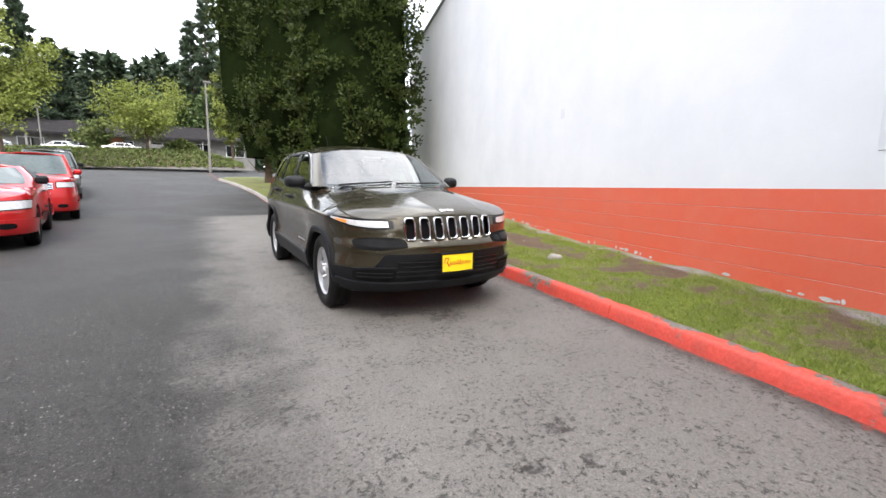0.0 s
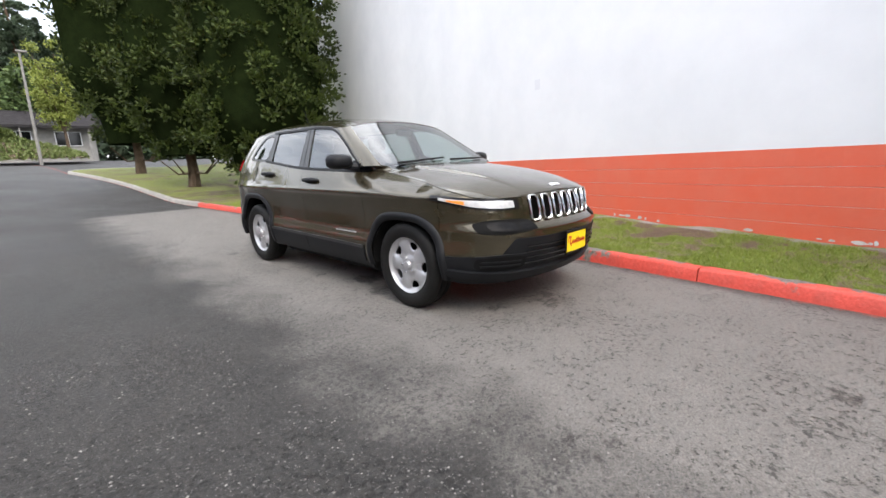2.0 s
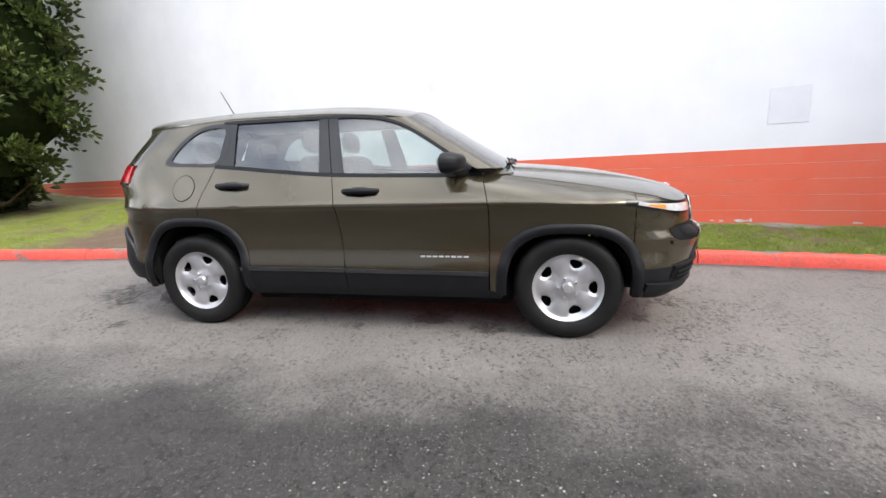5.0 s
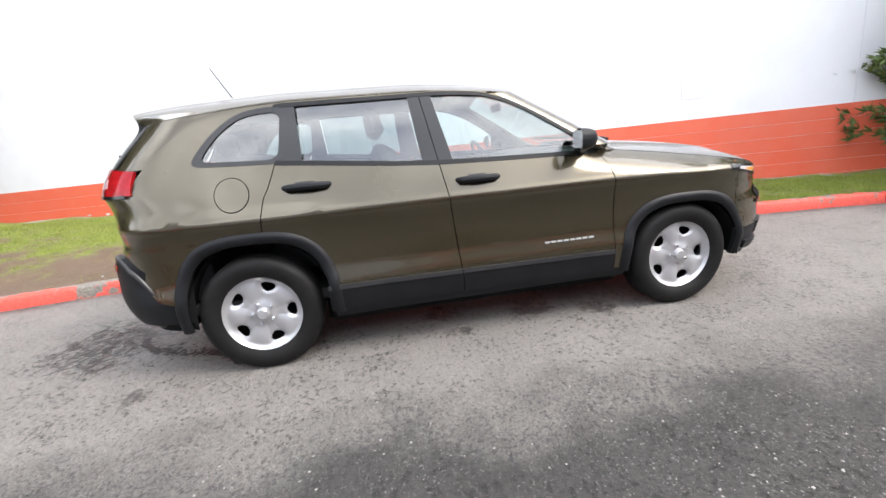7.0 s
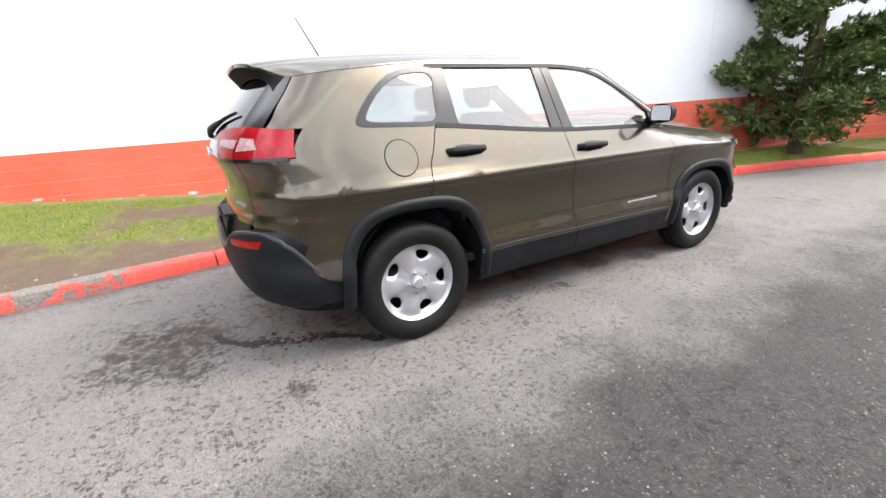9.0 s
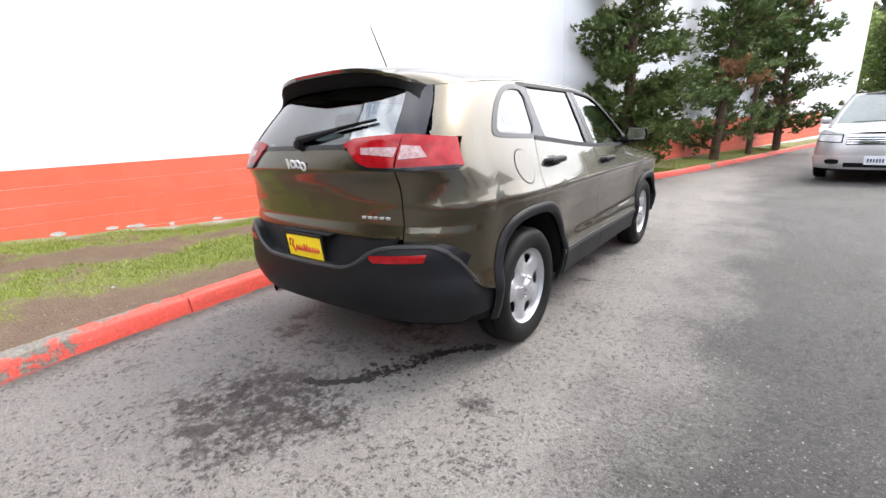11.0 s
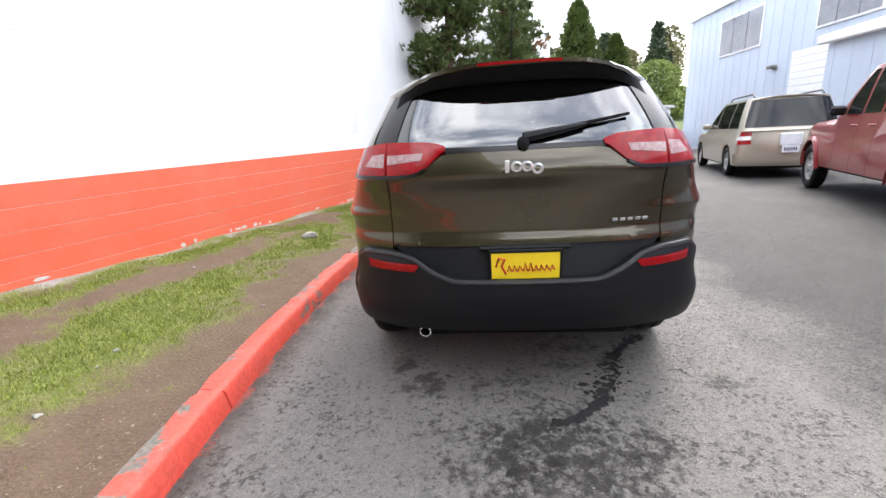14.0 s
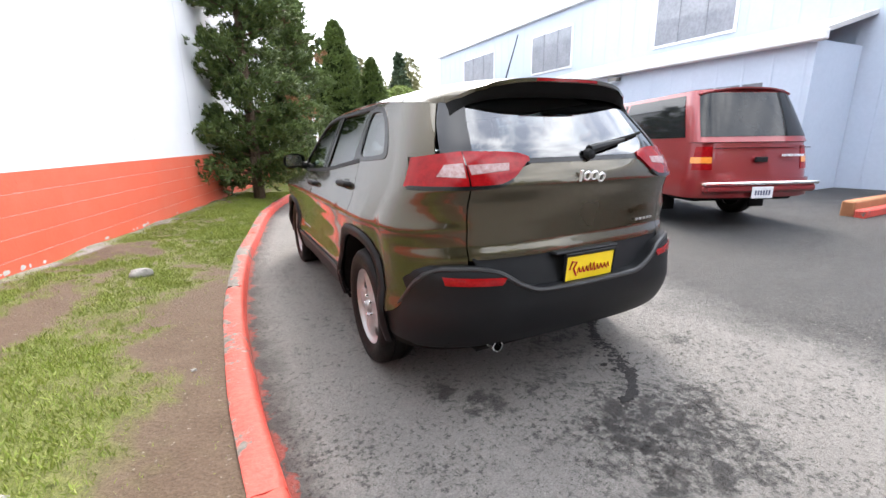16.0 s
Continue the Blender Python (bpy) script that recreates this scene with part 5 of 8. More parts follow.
        sail = UPPER.patch((float(UPPER.uy(-0.80, 1.085)), 1.085), (float(UPPER.uy(-0.64, 1.09)), 1.09), (float(UPPER.uy(-0.63, 1.175)), 1.175), (float(UPPER.uy(-0.66, 1.17)), 1.17), 6, 5, 0.01, 0.002)
        part("mirror_sail", dv(sail), BLACK_TRIM, car)
    # fuel flap on the right
    def flap(U, V):
        a, r = 2 * math.pi * U, 0.088 * V + 0.0001
        y, z = 1.385 + r * np.cos(a), 1.045 + r * np.sin(a)
        return LOWER.pt(LOWER.uy(y, z), z)
    part("fuel_flap", mirror(sheet(flap, 40, 5, 0, 0.003, (0, 0, 0.7))), OLIVE, car)
    ringf = lambda U, V: LOWER.pt(LOWER.uy(1.385 + (0.088 + 0.005 * V) * np.cos(2 * math.pi * U), 1.045 + (0.088 + 0.005 * V) * np.sin(2 * math.pi * U)), 1.045 + (0.088 + 0.005 * V) * np.sin(2 * math.pi * U))
    part("flap_gap", mirror(sheet(ringf, 40, 3, 0, 0.0012, (0, 0, 0.7))), SEAL, car)
    # front fascia
    top_f = lambda x, y: hood_edge(x, y) - 0.004
    fas = LOWER.panel(const(-2.0), lambda z: LOWER.uy(const(-1.735)(z), z), lambda x, y: 0.475 + 0.125 * np.clip((0.66 - x) / 0.08, 0, 1), top_f, nu=90, nv=60, thick=0.0)
    part("front_fascia", cut(join(fas, mirror(fas)), lambda c: abs(c[0]) < 0.44 and 0.715 < c[2] < 0.885 and c[1] < -1.9), OLIVE, car)
    low = LOWER.panel(const(-2.0), lambda z: LOWER.uy(const(-1.735)(z), z), lambda x, y: 0.275 + 0.03 * np.clip((-1.9 - y) / -0.2, 0, 1), lambda x, y: 0.485 + 0.12 * np.clip((0.67 - x) / 0.08, 0, 1), nu=60, nv=14, thick=0.03, off=0.004)
    part("lower_bumper", join(low, mirror(low)), BLACK_TRIM, car, "black plastic lower front bumper")
    lip = LOWER.strip([-2, -1.7, -1.45, float(LOWER.uy(-1.80, 0.36))], [0.345, 0.345, 0.35, 0.37], 0.05, 5, 50, 0.03, 0.03)
    part("bumper_lip", join(lip, mirror(lip)), BLACK_TRIM, car)
    for zz in (0.42, 0.46, 0.50, 0.54):
        sl = LOWER.strip([-2, float(LOWER.ux(0.5, zz, False))], [zz, zz], 0.012, 3, 24, 0.01, 0.012)
        part("intake_slat", join(sl, mirror(sl)), GLOSS_BLACK, car)
    # grille: seven upright slots with bright frames
    in_slot = lambda c: abs(((c[0] + 0.063) % 0.126) - 0.063) ** 5 / 0.043 ** 5 + abs(c[2] - 0.803) ** 5 / 0.088 ** 5 < 1 and abs(c[0]) < 0.44
    bars = LOWER.panel(const(-2.0), lambda z: LOWER.ux(0.47, z, False), const(0.705), const(0.895), nu=110, nv=40, thick=0.0, off=0.002)
    grille = part("grille", cut(join(bars, mirror(bars)), in_slot), OLIVE, car)
    back = LOWER.panel(const(-2.0), lambda z: LOWER.ux(0.47, z, False), const(0.70), const(0.90), nu=24, nv=8, thick=0.0, off=-0.07)
    part("grille_mesh", join(back, mirror(back)), SEAL, car, "black mesh deep behind the grille")
    for k in range(7):
        xc = (k - 3) * 0.126
        def slot(U, V, inner=1.0, rr=0.0):
            a = 2 * math.pi * U
            ex = 2 / 5.0
            hx, hz2 = 0.046 * (1 - V * rr), 0.092 * (1 - V * rr * 0.5)
            x = xc + hx * inner * np.sign(np.cos(a)) * np.abs(np.cos(a)) ** ex
            z = 0.803 + hz2 * inner * np.sign(np.sin(a)) * np.abs(np.sin(a)) ** ex
            p = LOWER.pt(LOWER.ux(np.abs(x), z, False), z)
            p[..., 0] = x
            return p
        frame_v = sheet(lambda U, V: slot(U, V, 1.0, 0.26) + np.stack([0 * U, -0.012 - 0.010 * np.sin(math.pi * V), 0 * U], -1), 40, 5, 0.012, 0, (0, 0, 0.8))
        part("grille_slot", frame_v, CHROME, grille, "chrome framed upright grille slot")
    # bonnet badge: five small bright shapes
    for k in range(4):
        part("badge_letter", moved(box(-0.014, 0.014, -0.004, 0.004, -0.016 if k else -0.024, 0.016 if k < 3 else 0.012, 0.003), pose(-0.055 + 0.036 * k, -2.135, 0.944, -62)), WHITE_BADGE, car)
    # front plate
    plate_thing(car, pose(0, -2.332, 0.52, 0, 0, 0), True)
    # tailgate
    gate_lo = lambda x, y: 0.765 + 0.0 * x
    lampcut = cur([0.0, 0.30, 0.40, 0.52, 0.615], [1.185, 1.185, 1.155, 1.092, 1.088])
    gate = LOWER.panel(lambda z: LOWER.ux(0.609, z), const(2.0), gate_lo, lambda x, y: lampcut(x), nu=44, nv=36, thick=0.02)
    part("tailgate", join(gate, mirror(gate)), OLIVE, car)
    for s in (-1, 1):
        low_l = LOWER.panel(lambda z: LOWER.uy(1.93, z), lambda z: LOWER.ux(0.43, z), lambda x, y: cur([0.30, 0.38, 0.44, 0.50, 0.62, 0.95], [1.186, 1.150, 1.105, 1.085, 1.080, 1.080])(x), lambda x, y: cur([0.30, 0.38, 0.44, 0.50, 0.62, 0.95], [1.196, 1.162, 1.118, 1.100, 1.096, 1.096])(x), nu=40, nv=3, thick=0.01, off=0.012)
        part("lamp_surround", low_l if s > 0 else mirror(low_l), GLOSS_BLACK, car)
    rg = LOWER.panel(lambda z: LOWER.ux(cur([1.1, 1.2, 1.35, 1.46], [0.675, 0.665, 0.63, 0.585])(z), z), const(2.0), const(1.186), const(1.51), nu=36, nv=18, thick=0.0, off=-0.004)
    part("rear_window", join(rg, mirror(rg)), PRIVACY, car, "dark tinted rear window mirroring the sky")
    rb = LOWER.panel(lambda z: LOWER.ux(cur([1.1, 1.2, 1.35, 1.46], [0.70, 0.69, 0.65, 0.60])(z), z), lambda z: LOWER.ux(cur([1.1, 1.2, 1.35, 1.46], [0.585, 0.575, 0.54, 0.50])(z), z), const(1.236), const(1.50), nu=8, nv=14, thick=0.01, off=0.001)
    both("rear_window_border", rb, GLOSS_BLACK, car)
    rb2 = LOWER.panel(lambda z: LOWER.ux(0.34, z), const(2.0), const(1.183), const(1.205), nu=20, nv=4, thick=0.01, off=0.002)
    part("rear_window_seal", join(rb2, mirror(rb2)), GLOSS_BLACK, car)
    # roof spoiler, black below
    def spoiler(U, V):
        s = (U - 0.5) * 2
        a = np.abs(s)
        e = roof(U, 1 + 0 * U)
        zb = 1.492 - 0.018 * a ** 2 - 0.07 * a ** 6
        xb = s * 0.585
        yb = rear_skin(xb, zb) + 0.010
        b = np.stack([xb, yb, zb], -1)
        p = e + (b - e) * V[..., None]
        return p + np.stack([0 * U, 0 * U, -0.006 - 0.012 * np.sin(math.pi * V) * (1 - a ** 4)], -1)
    sp = part("roof_spoiler", sheet(spoiler, 61, 10, 0.006, 0, (0, 1.0, 1.6)), SEAL, car, "black roof spoiler over the rear window")
    part("spoiler_edge", sheet(lambda U, V: roof(U, 1 + 0 * U) + np.stack([0 * U, 0.003 + 0 * U, -0.001 - 0.016 * V], -1), 61, 4, 0.006, 0, (0, 1.0, 1.5)), OLIVE, sp)
    for s in (0, 1):
        fin = lambda U, V: np.stack([(roof(np.full_like(U, s * 1.0), 0.86 + 0.14 * U)[..., 0]) * (1 - 0.012 * V), roof(np.full_like(U, s * 1.0), 0.86 + 0.14 * U)[..., 1] - 0.015 * V, roof(np.full_like(U, s * 1.0), 0.86 + 0.14 * U)[..., 2] - 0.035 * V * (0.15 + 0.85 * U)], -1)
        part("spoiler_fin", solid(fin, 12, 6, 0.02, 0.0, (0, 1.8, 1.45)), OLIVE, sp)
    part("brake_lamp", sheet(lambda U, V: roof(0.34 + 0.32 * U, 1 + 0 * U) + np.stack([0 * U, 0.007 + 0 * U, -0.004 - 0.012 * V], -1), 24, 3, 0.006, 0, (0, 1.0, 1.5)), LENS_RED, sp, "thin red high brake lamp")
    # rear wiper
    def on_glass(x, z, off):
        p = LOWER.pt(LOWER.ux(abs(x), z), np.array(z))
        return (x, float(p[1]) + off * 0.6, float(p[2]) + off * 0.8)
    xs = np.linspace(0.0, -0.46, 8)
    arm_z = 1.215 + 0.16 * np.abs(xs)
    wp = part("rear_wiper", tube([on_glass(x, z, 0.022) for x, z in zip(xs[:5], arm_z)], [0.022, 0.020, 0.017, 0.013, 0.008], 8), BLACK_TRIM, car, "black rear window wiper")
    part("wiper_blade", tube([on_glass(x, z + 0.012, 0.012) for x, z in zip(xs[1:], arm_z[1:])], np.linspace(0.013, 0.007, 7), 6), SEAL, wp)
    part("wiper_pivot", moved(lathe([(0, 0.03), (0.022, 0.026), (0.028, 0)], 16, "y"), pose(0.0, 2.185, 1.212)), BLACK_TRIM, wp)
    # rear bumper
    zt = cur([0, 0.30, 0.40, 0.52, 0.64, 0.95], [0.615, 0.62, 0.655, 0.725, 0.742, 0.742])
    def bump_top(x, y):
        return np.where(y > 2.02, np.minimum(zt(x), clad_top(y) + 0.01), clad_top(y))
    rbm = BUMP.panel(lambda z: BUMP.uy(const(1.725)(z), z), const(2.0), lambda x, y: 0.36 + 0 * x, bump_top, nu=80, nv=18, thick=0.035, off=0.006)
    part("rear_bumper", join(rbm, mirror(rbm)), BLACK_TRIM, car, "dark grey plastic rear bumper")
    def ridge_pts(s):
        u = np.linspace(float(BUMP.uy(np.array(1.76), np.array(0.5))), 2.0, 60)
        z = 0.6 + 0 * u
        for _ in range(6):
            p = BUMP.pt(u, z)
            z = bump_top(p[..., 0], p[..., 1])
        p = BUMP.pt(u, z - 0.006)
        return p * np.array([s, 1, 1]) + np.array([0, 0.001, 0])
    for s in (-1, 1):
        part("bumper_ridge", tube(ridge_pts(s), 0.013, 8), TRIM_HIGHLIGHT, car, "rounded bumper edge, coloured paler as a highlight")

    def shelf(U, V):
        u = LOWER.uy(np.array(1.80), np.array(0.6)) + (2.0 - LOWER.uy(np.array(1.80), np.array(0.6))) * U
        z = 0.6 + 0 * U
        for _ in range(4):
            p = BUMP.pt(u, z)
            z = bump_top(p[..., 0], p[..., 1])
        a, b = BUMP.pt(u, z), LOWER.pt(u, z + 0.02)
        return a * (1 - V[..., None]) + b * V[..., None] + np.stack([0 * U, 0 * U, 0.006 - 0.02 * V], -1)
    sh = sheet(shelf, 60, 4, 0, 0, (0, 1.8, -1.0))
    part("bumper_shelf", join(sh, mirror(sh)), BLACK_TRIM, car)
    val = BUMP.panel(lambda z: BUMP.uy(const(1.78)(z), z), const(2.0), lambda x, y: 0.31 + 0 * x, lambda x, y: 0.385 + 0 * x, nu=60, nv=6, thick=0.03, off=-0.02)
    part("rear_valance", join(val, mirror(val)), BLACK_TRIM, car)
    plt = lambda U, V: np.stack([(U - 0.5) * (0.98 + 0.22 * V), 2.175 + 0.05 * (1 - V) - 0.05 * (2 * U - 1) ** 2, 0.60 + 0.175 * V], -1)
    part("plate_recess", sheet(plt, 20, 8, 0.0, 0, (0, 1.5, 0.7)), BLACK_TRIM, car)
    plate_thing(car, pose(0, 2.232, 0.675, 6, 0, 180), False)
    part("plate_lamp_bar", box(-0.20, 0.20, 2.17, 2.225, 0.752, 0.768, 0.006), BLACK_TRIM, car)
    # tailgate badges: bright shapes and bars
    def on_gate(x, z, off=0.002):
        return float(LOWER.pt(LOWER.ux(abs(x), z), np.array(z))[1]) + off
    for k, (x, wd, h) in enumerate(((0.072, 0.03, 0.066), (0.032, 0.036, 0.045), (-0.012, 0.036, 0.045), (-0.055, 0.036, 0.066))):
        zc_ = 1.115 + (-0.01 if k == 3 else 0.0)
        ring = lathe([(0.012, 0.0), (0.014, 0.005), (0.019, 0.007), (0.024, 0.004), (0.025, 0.0)], 20, "y") if k else box(-0.010, 0.010, 0, 0.007, -0.030, 0.030, 0.003)
        part("badge_letter", moved(ring, pose(x, on_gate(x, zc_), zc_, -14)), WHITE_BADGE, car)
    for k in range(5):
        x0 = -0.40 - 0.034 * k
        part("badge_bar", moved(box(-0.013, 0.013, 0, 0.004, -0.007, 0.007, 0.002), pose(x0, on_gate(x0, 0.86, 0.003), 0.86, -4, 0, 14)), BADGE_GREY, car)
    # aerial, tailpipe
    ant = part("aerial", tube([(0.0, 1.49, ROOF_Z(1.49)), (0.0, 1.55, ROOF_Z(1.49) + 0.11), (0.0, 1.62, ROOF_Z(1.49) + 0.24)], [0.005, 0.004, 0.003], 6), BLACK_TRIM, car, "thin black roof aerial")
    part("aerial_foot", moved(lathe([(0, 0.03), (0.012, 0.025), (0.02, 0.0)], 14, "z"), pose(0.0, 1.49, float(ROOF_Z(1.49)) - 0.006)), BLACK_TRIM, ant)
    pipe = part("tailpipe", moved(lathe([(0.026, -0.25), (0.029, -0.02), (0.029, 0.0), (0.023, 0.0), (0.023, -0.2)], 20, "y"), pose(0.48, 2.16, 0.335)), CHROME, car, "chrome oval tailpipe")
    # wheels
    face = wheel_disc(0.238, nr=44, na=220)
    for y in (-1.35, 1.35):
        for s in (-1, 1):
            wheel_thing(car, s * 0.79, y, 0.345, 0.347, 0.215, 0.235, s, face)
    cabin(car)
    return car


def mirror_shell():
    """The shell of a door mirror, flat towards the rear."""
    def fn(U, V):
        a, b = 2 * math.pi * U, V * math.pi / 2
        ex = 0.7
        cx, cz = np.sign(np.cos(a)) * np.abs(np.cos(a)) ** ex, np.sign(np.sin(a)) * np.abs(np.sin(a)) ** ex
        x = 0.95 + 0.102 * cx * np.cos(b) ** 0.6
        z = 1.165 + 0.064 * cz * np.cos(b) ** 0.6
        y = -0.595 - 0.11 * np.sin(b) + 0.03 * (x - 0.95) / 0.1
        return np.stack([x, y, z], -1)
    return sheet(fn, 32, 9, 0.0, 0, (0.95, -0.60, 1.165))


def plate_thing(car, m, front):
    """The dealer's yellow plate in its black frame, with a scrawl of red bars."""
    base = part("number_plate", moved(box(-0.152, 0.152, -0.004, 0.004, -0.076, 0.076, 0.002), m), YELLOW, car, "yellow plate with red scrawl in a black frame")
    for b in (box(-0.162, 0.162, -0.009, 0.004, 0.070, 0.086, 0.003), box(-0.162, -0.075, -0.009, 0.004, -0.088, -0.072, 0.003), box(0.075, 0.162, -0.009, 0.004, -0.088, -0.072, 0.003),
              box(-0.162, -0.150, -0.009, 0.004, -0.088, 0.086, 0.003), box(0.150, 0.162, -0.009, 0.004, -0.088, 0.086, 0.003)):
        part("plate_frame", moved(b, m), BLACK_TRIM, base)
    rng = random.Random(4)
    x = -0.125
    part("print_stroke", moved(tube([(-0.13, -0.006, 0.005), (-0.118, -0.006, 0.045), (-0.09, -0.006, 0.04), (-0.105, -0.006, 0.008), (-0.085, -0.006, -0.03)], 0.005, 5), m), PLATE_RED, base)
    for k in range(9):
        x = -0.072 + 0.0235 * k
        h = 0.022 if k not in (3, 4) else 0.034
        part("print_stroke", moved(tube([(x - 0.007, -0.006, -0.018), (x + 0.001, -0.006, h - 0.012), (x + 0.011, -0.006, -0.014 + rng.uniform(-0.004, 0.004))], 0.0042, 5), m), PLATE_RED, base)
    if not front:
        for k in range(7):
            part("print_bar", moved(box(-0.062 + 0.018 * k, -0.050 + 0.018 * k, -0.0065, -0.003, -0.075, -0.058, 0.001), m), BLACK_TRIM, base)


def seat(parent, x, y, w=0.27, hr=1):
    s = part("seat", join(box(x - w, x + w, y - 0.28, y + 0.24, 0.50, 0.70, 0.06), moved(box(-w, w, -0.07, 0.09, 0.0, 0.62, 0.06), pose(x, y + 0.24, 0.64, -14))), CABIN, parent, "dark cloth seat")
    part("headrest", moved(box(-0.13, 0.13, -0.05, 0.06, 0.0, 0.19, 0.045), pose(x, y + 0.40, 1.275, -10)), CABIN, s)
    return s


def cabin(car):
    """What shows of the interior through the glass."""
    part("cabin_floor", join(box(-0.80, 0.80, -0.95, 2.0, 0.36, 0.42, 0.01), box(-0.74, 0.74, 1.62, 2.02, 0.42, 0.80, 0.02)), CABIN, car)
    for s in (-1, 1):
        seat(car, 0.38 * s, 0.15)
    part("rear_bench", join(box(-0.66, 0.66, 0.85, 1.30, 0.52, 0.72, 0.06), moved(box(-0.66, 0.66, -0.07, 0.09, 0.0, 0.60, 0.06), pose(0, 1.30, 0.66, -16))), CABIN, car, "dark cloth rear bench")
    for x in (-0.42, 0.42):
        part("headrest", moved(box(-0.12, 0.12, -0.05, 0.05, 0.0, 0.15, 0.04), pose(x, 1.47, 1.25, -12)), CABIN, car)
    dash = lambda U, V: np.stack([(U - 0.5) * 1.46, -0.86 + 0.42 * V + 0.10 * (2 * U - 1) ** 2 * (1 - V), 1.085 - 0.02 * V - 0.30 * np.clip(V - 0.75, 0, 1)], -1)
    part("dashboard", join(sheet(dash, 24, 12, 0.05, 0, (0, -0.6, 0.3)), box(-0.72, 0.72, -0.70, -0.46, 0.55, 0.98, 0.04)), CABIN, car, "dark dashboard")
    a = np.linspace(0, 2 * math.pi, 25)
    ring = np.stack([0.185 * np.cos(a), 0 * a, 0.185 * np.sin(a)], -1)
    wheel = moved(join(tube(ring, 0.016, 8, False), box(-0.17, 0.17, -0.012, 0.012, -0.02, 0.02, 0.008), box(-0.06, 0.06, -0.03, 0.02, -0.06, 0.05, 0.02)), pose(0.37, -0.36, 1.02, -25))
    part("steering_wheel", wheel, CABIN, car, "black steering wheel")
    lining = lambda U, V: np.stack([(U - 0.5) * (1.22 - 0.2 * V), -0.02 + 1.66 * V, 1.565 - 0.07 * (2 * U - 1) ** 2 - 0.10 * np.clip(0.1 - V, 0, 1)], -1)
    part("headliner", sheet(lining, 12, 12, 0, 0, (0, 0.8, 3.0)), CABIN_LIGHT, car)
    part("inner_mirror", box(-0.11, 0.11, -0.40, -0.375, 1.40, 1.465, 0.012), CABIN, car)


suv = build_suv(TILT)

# ---- other parked vehicles ----
def paint_flat(name, c):
    return paint(name, tuple(0.85 * k for k in c), c, 0.25, 0.3)


def generic_car(name, label, category, m, body, L=4.6, W=0.88, wb=2.7, front=0.9, hood_z=0.92, belt=1.0, roof=1.45, ws0=-1.0, ws1=-0.35, rg0=1.9, rg1=1.2,
                tail_z=1.05, wheel_r=0.33, roof_w=0.56, pickup=False, pillars=(0.15, 1.0), dark_low=False, nose_n=2.8, lamp_col=None, plate=True, rack=False, flares=None, trim=None, rear_glass=None, zb=0.24):
    """A car facing -y with its front axle at -wb/2: hull, bonnet, glass, lamps, wheels."""
    car = thing(name, label, category, m)
    yf0, yr0 = -wb / 2 - front, L - wb / 2 - front
    zs = cur([yf0, yf0 + 0.25, ws0, 0.4, rg0, yr0], [hood_z - 0.16, hood_z - 0.07, belt - 0.02, belt, belt + 0.02 if tail_z >= belt else tail_z, tail_z])
    prof = cur([0.15, 0.3, 0.55, 0.8, belt - 0.02, belt + 0.1, roof - 0.04, roof + 0.1], [W * 0.93, W * 0.97, W, W * 0.99, W * 0.94, W * 0.92, roof_w + 0.03, roof_w - 0.05])

    def w(y, z):
        return prof(z) - 0.10 * np.clip((z - (zs(y) - 0.1)) / 0.1, 0, 1.05) ** 2 * (y < ws0 + 0.2)
    low = Skin(w, cur([0.15, 0.35, 0.55, hood_z], [yf0 + 0.1, yf0, yf0, yf0 + 0.12]), cur([0.15, 0.35, 0.6, tail_z], [yr0 - 0.12, yr0, yr0, yr0 - 0.06]), const(0.7), const(0.35), nose_n, 3.4)
    kf = (ws1 - ws0) / (roof - 0.06 - belt)
    kr = (rg1 - rg0) / (roof - 0.06 - belt)
    up = Skin(w, lambda z: ws0 + (np.asarray(z, float) - belt) * kf, lambda z: rg0 + (np.asarray(z, float) - belt) * kr, const(0.3), const(0.3), 2.6, 3.2)
    axles = (-wb / 2, wb / 2)
    bot = lambda x, y: np.maximum(zb + 0.02, np.maximum(arch(y, axles[0], wheel_r + 0.06, wheel_r * 2 + 0.05, zb), arch(y, axles[1], wheel_r + 0.06, wheel_r * 2 + 0.05, zb)))
    hull = low.panel(const(-2.0), const(2.0), bot, lambda x, y: zs(y), nu=150, nv=14, thick=0.03)
    part("body", join(hull, mirror(hull)), body, car)

    def cap(y0, y1, crown):
        def fn(U, V):
            s = (U - 0.5) * 2
            y = y0 + (y1 - y0) * V
            xe = low.pt(low.uy(y, zs(y)), zs(y))[..., 0]
            return np.stack([s * xe * 0.99, y + 0 * s, zs(y) + crown * (1 - np.abs(s) ** 2.2) * np.clip((y - y0) / 0.15 if crown > 0.03 else 1, 0.25, 1)], -1)
        return sheet(fn, 25, 20, 0.0, 0, (0, (y0 + y1) / 2, 0.1))
    part("bonnet", cap(yf0 + 0.13, ws0 + 0.25, 0.07), body, car)
    if rg0 < yr0 - 0.25:
        part("boot_lid", cap(rg0 - 0.25, yr0 - 0.07, 0.03), body, car)
    gh = up.panel(const(-2.0), const(2.0), lambda x, y: belt - 0.03 + 0 * x, const(roof - 0.05), nu=70, nv=8, thick=0.02)
    part("cabin", join(gh, mirror(gh)), body, car)
    rf = lambda U, V: np.stack([(U - 0.5) * 2 * (roof_w + 0.02), (ws1 - 0.06 + 0.14 * (2 * U - 1) ** 2) * (1 - V) + (rg1 + 0.06 - 0.12 * (2 * U - 1) ** 2) * V, roof - 0.075 * np.abs(2 * U - 1) ** 2.6 - 0.03 * (2 * V - 1) ** 4], -1)
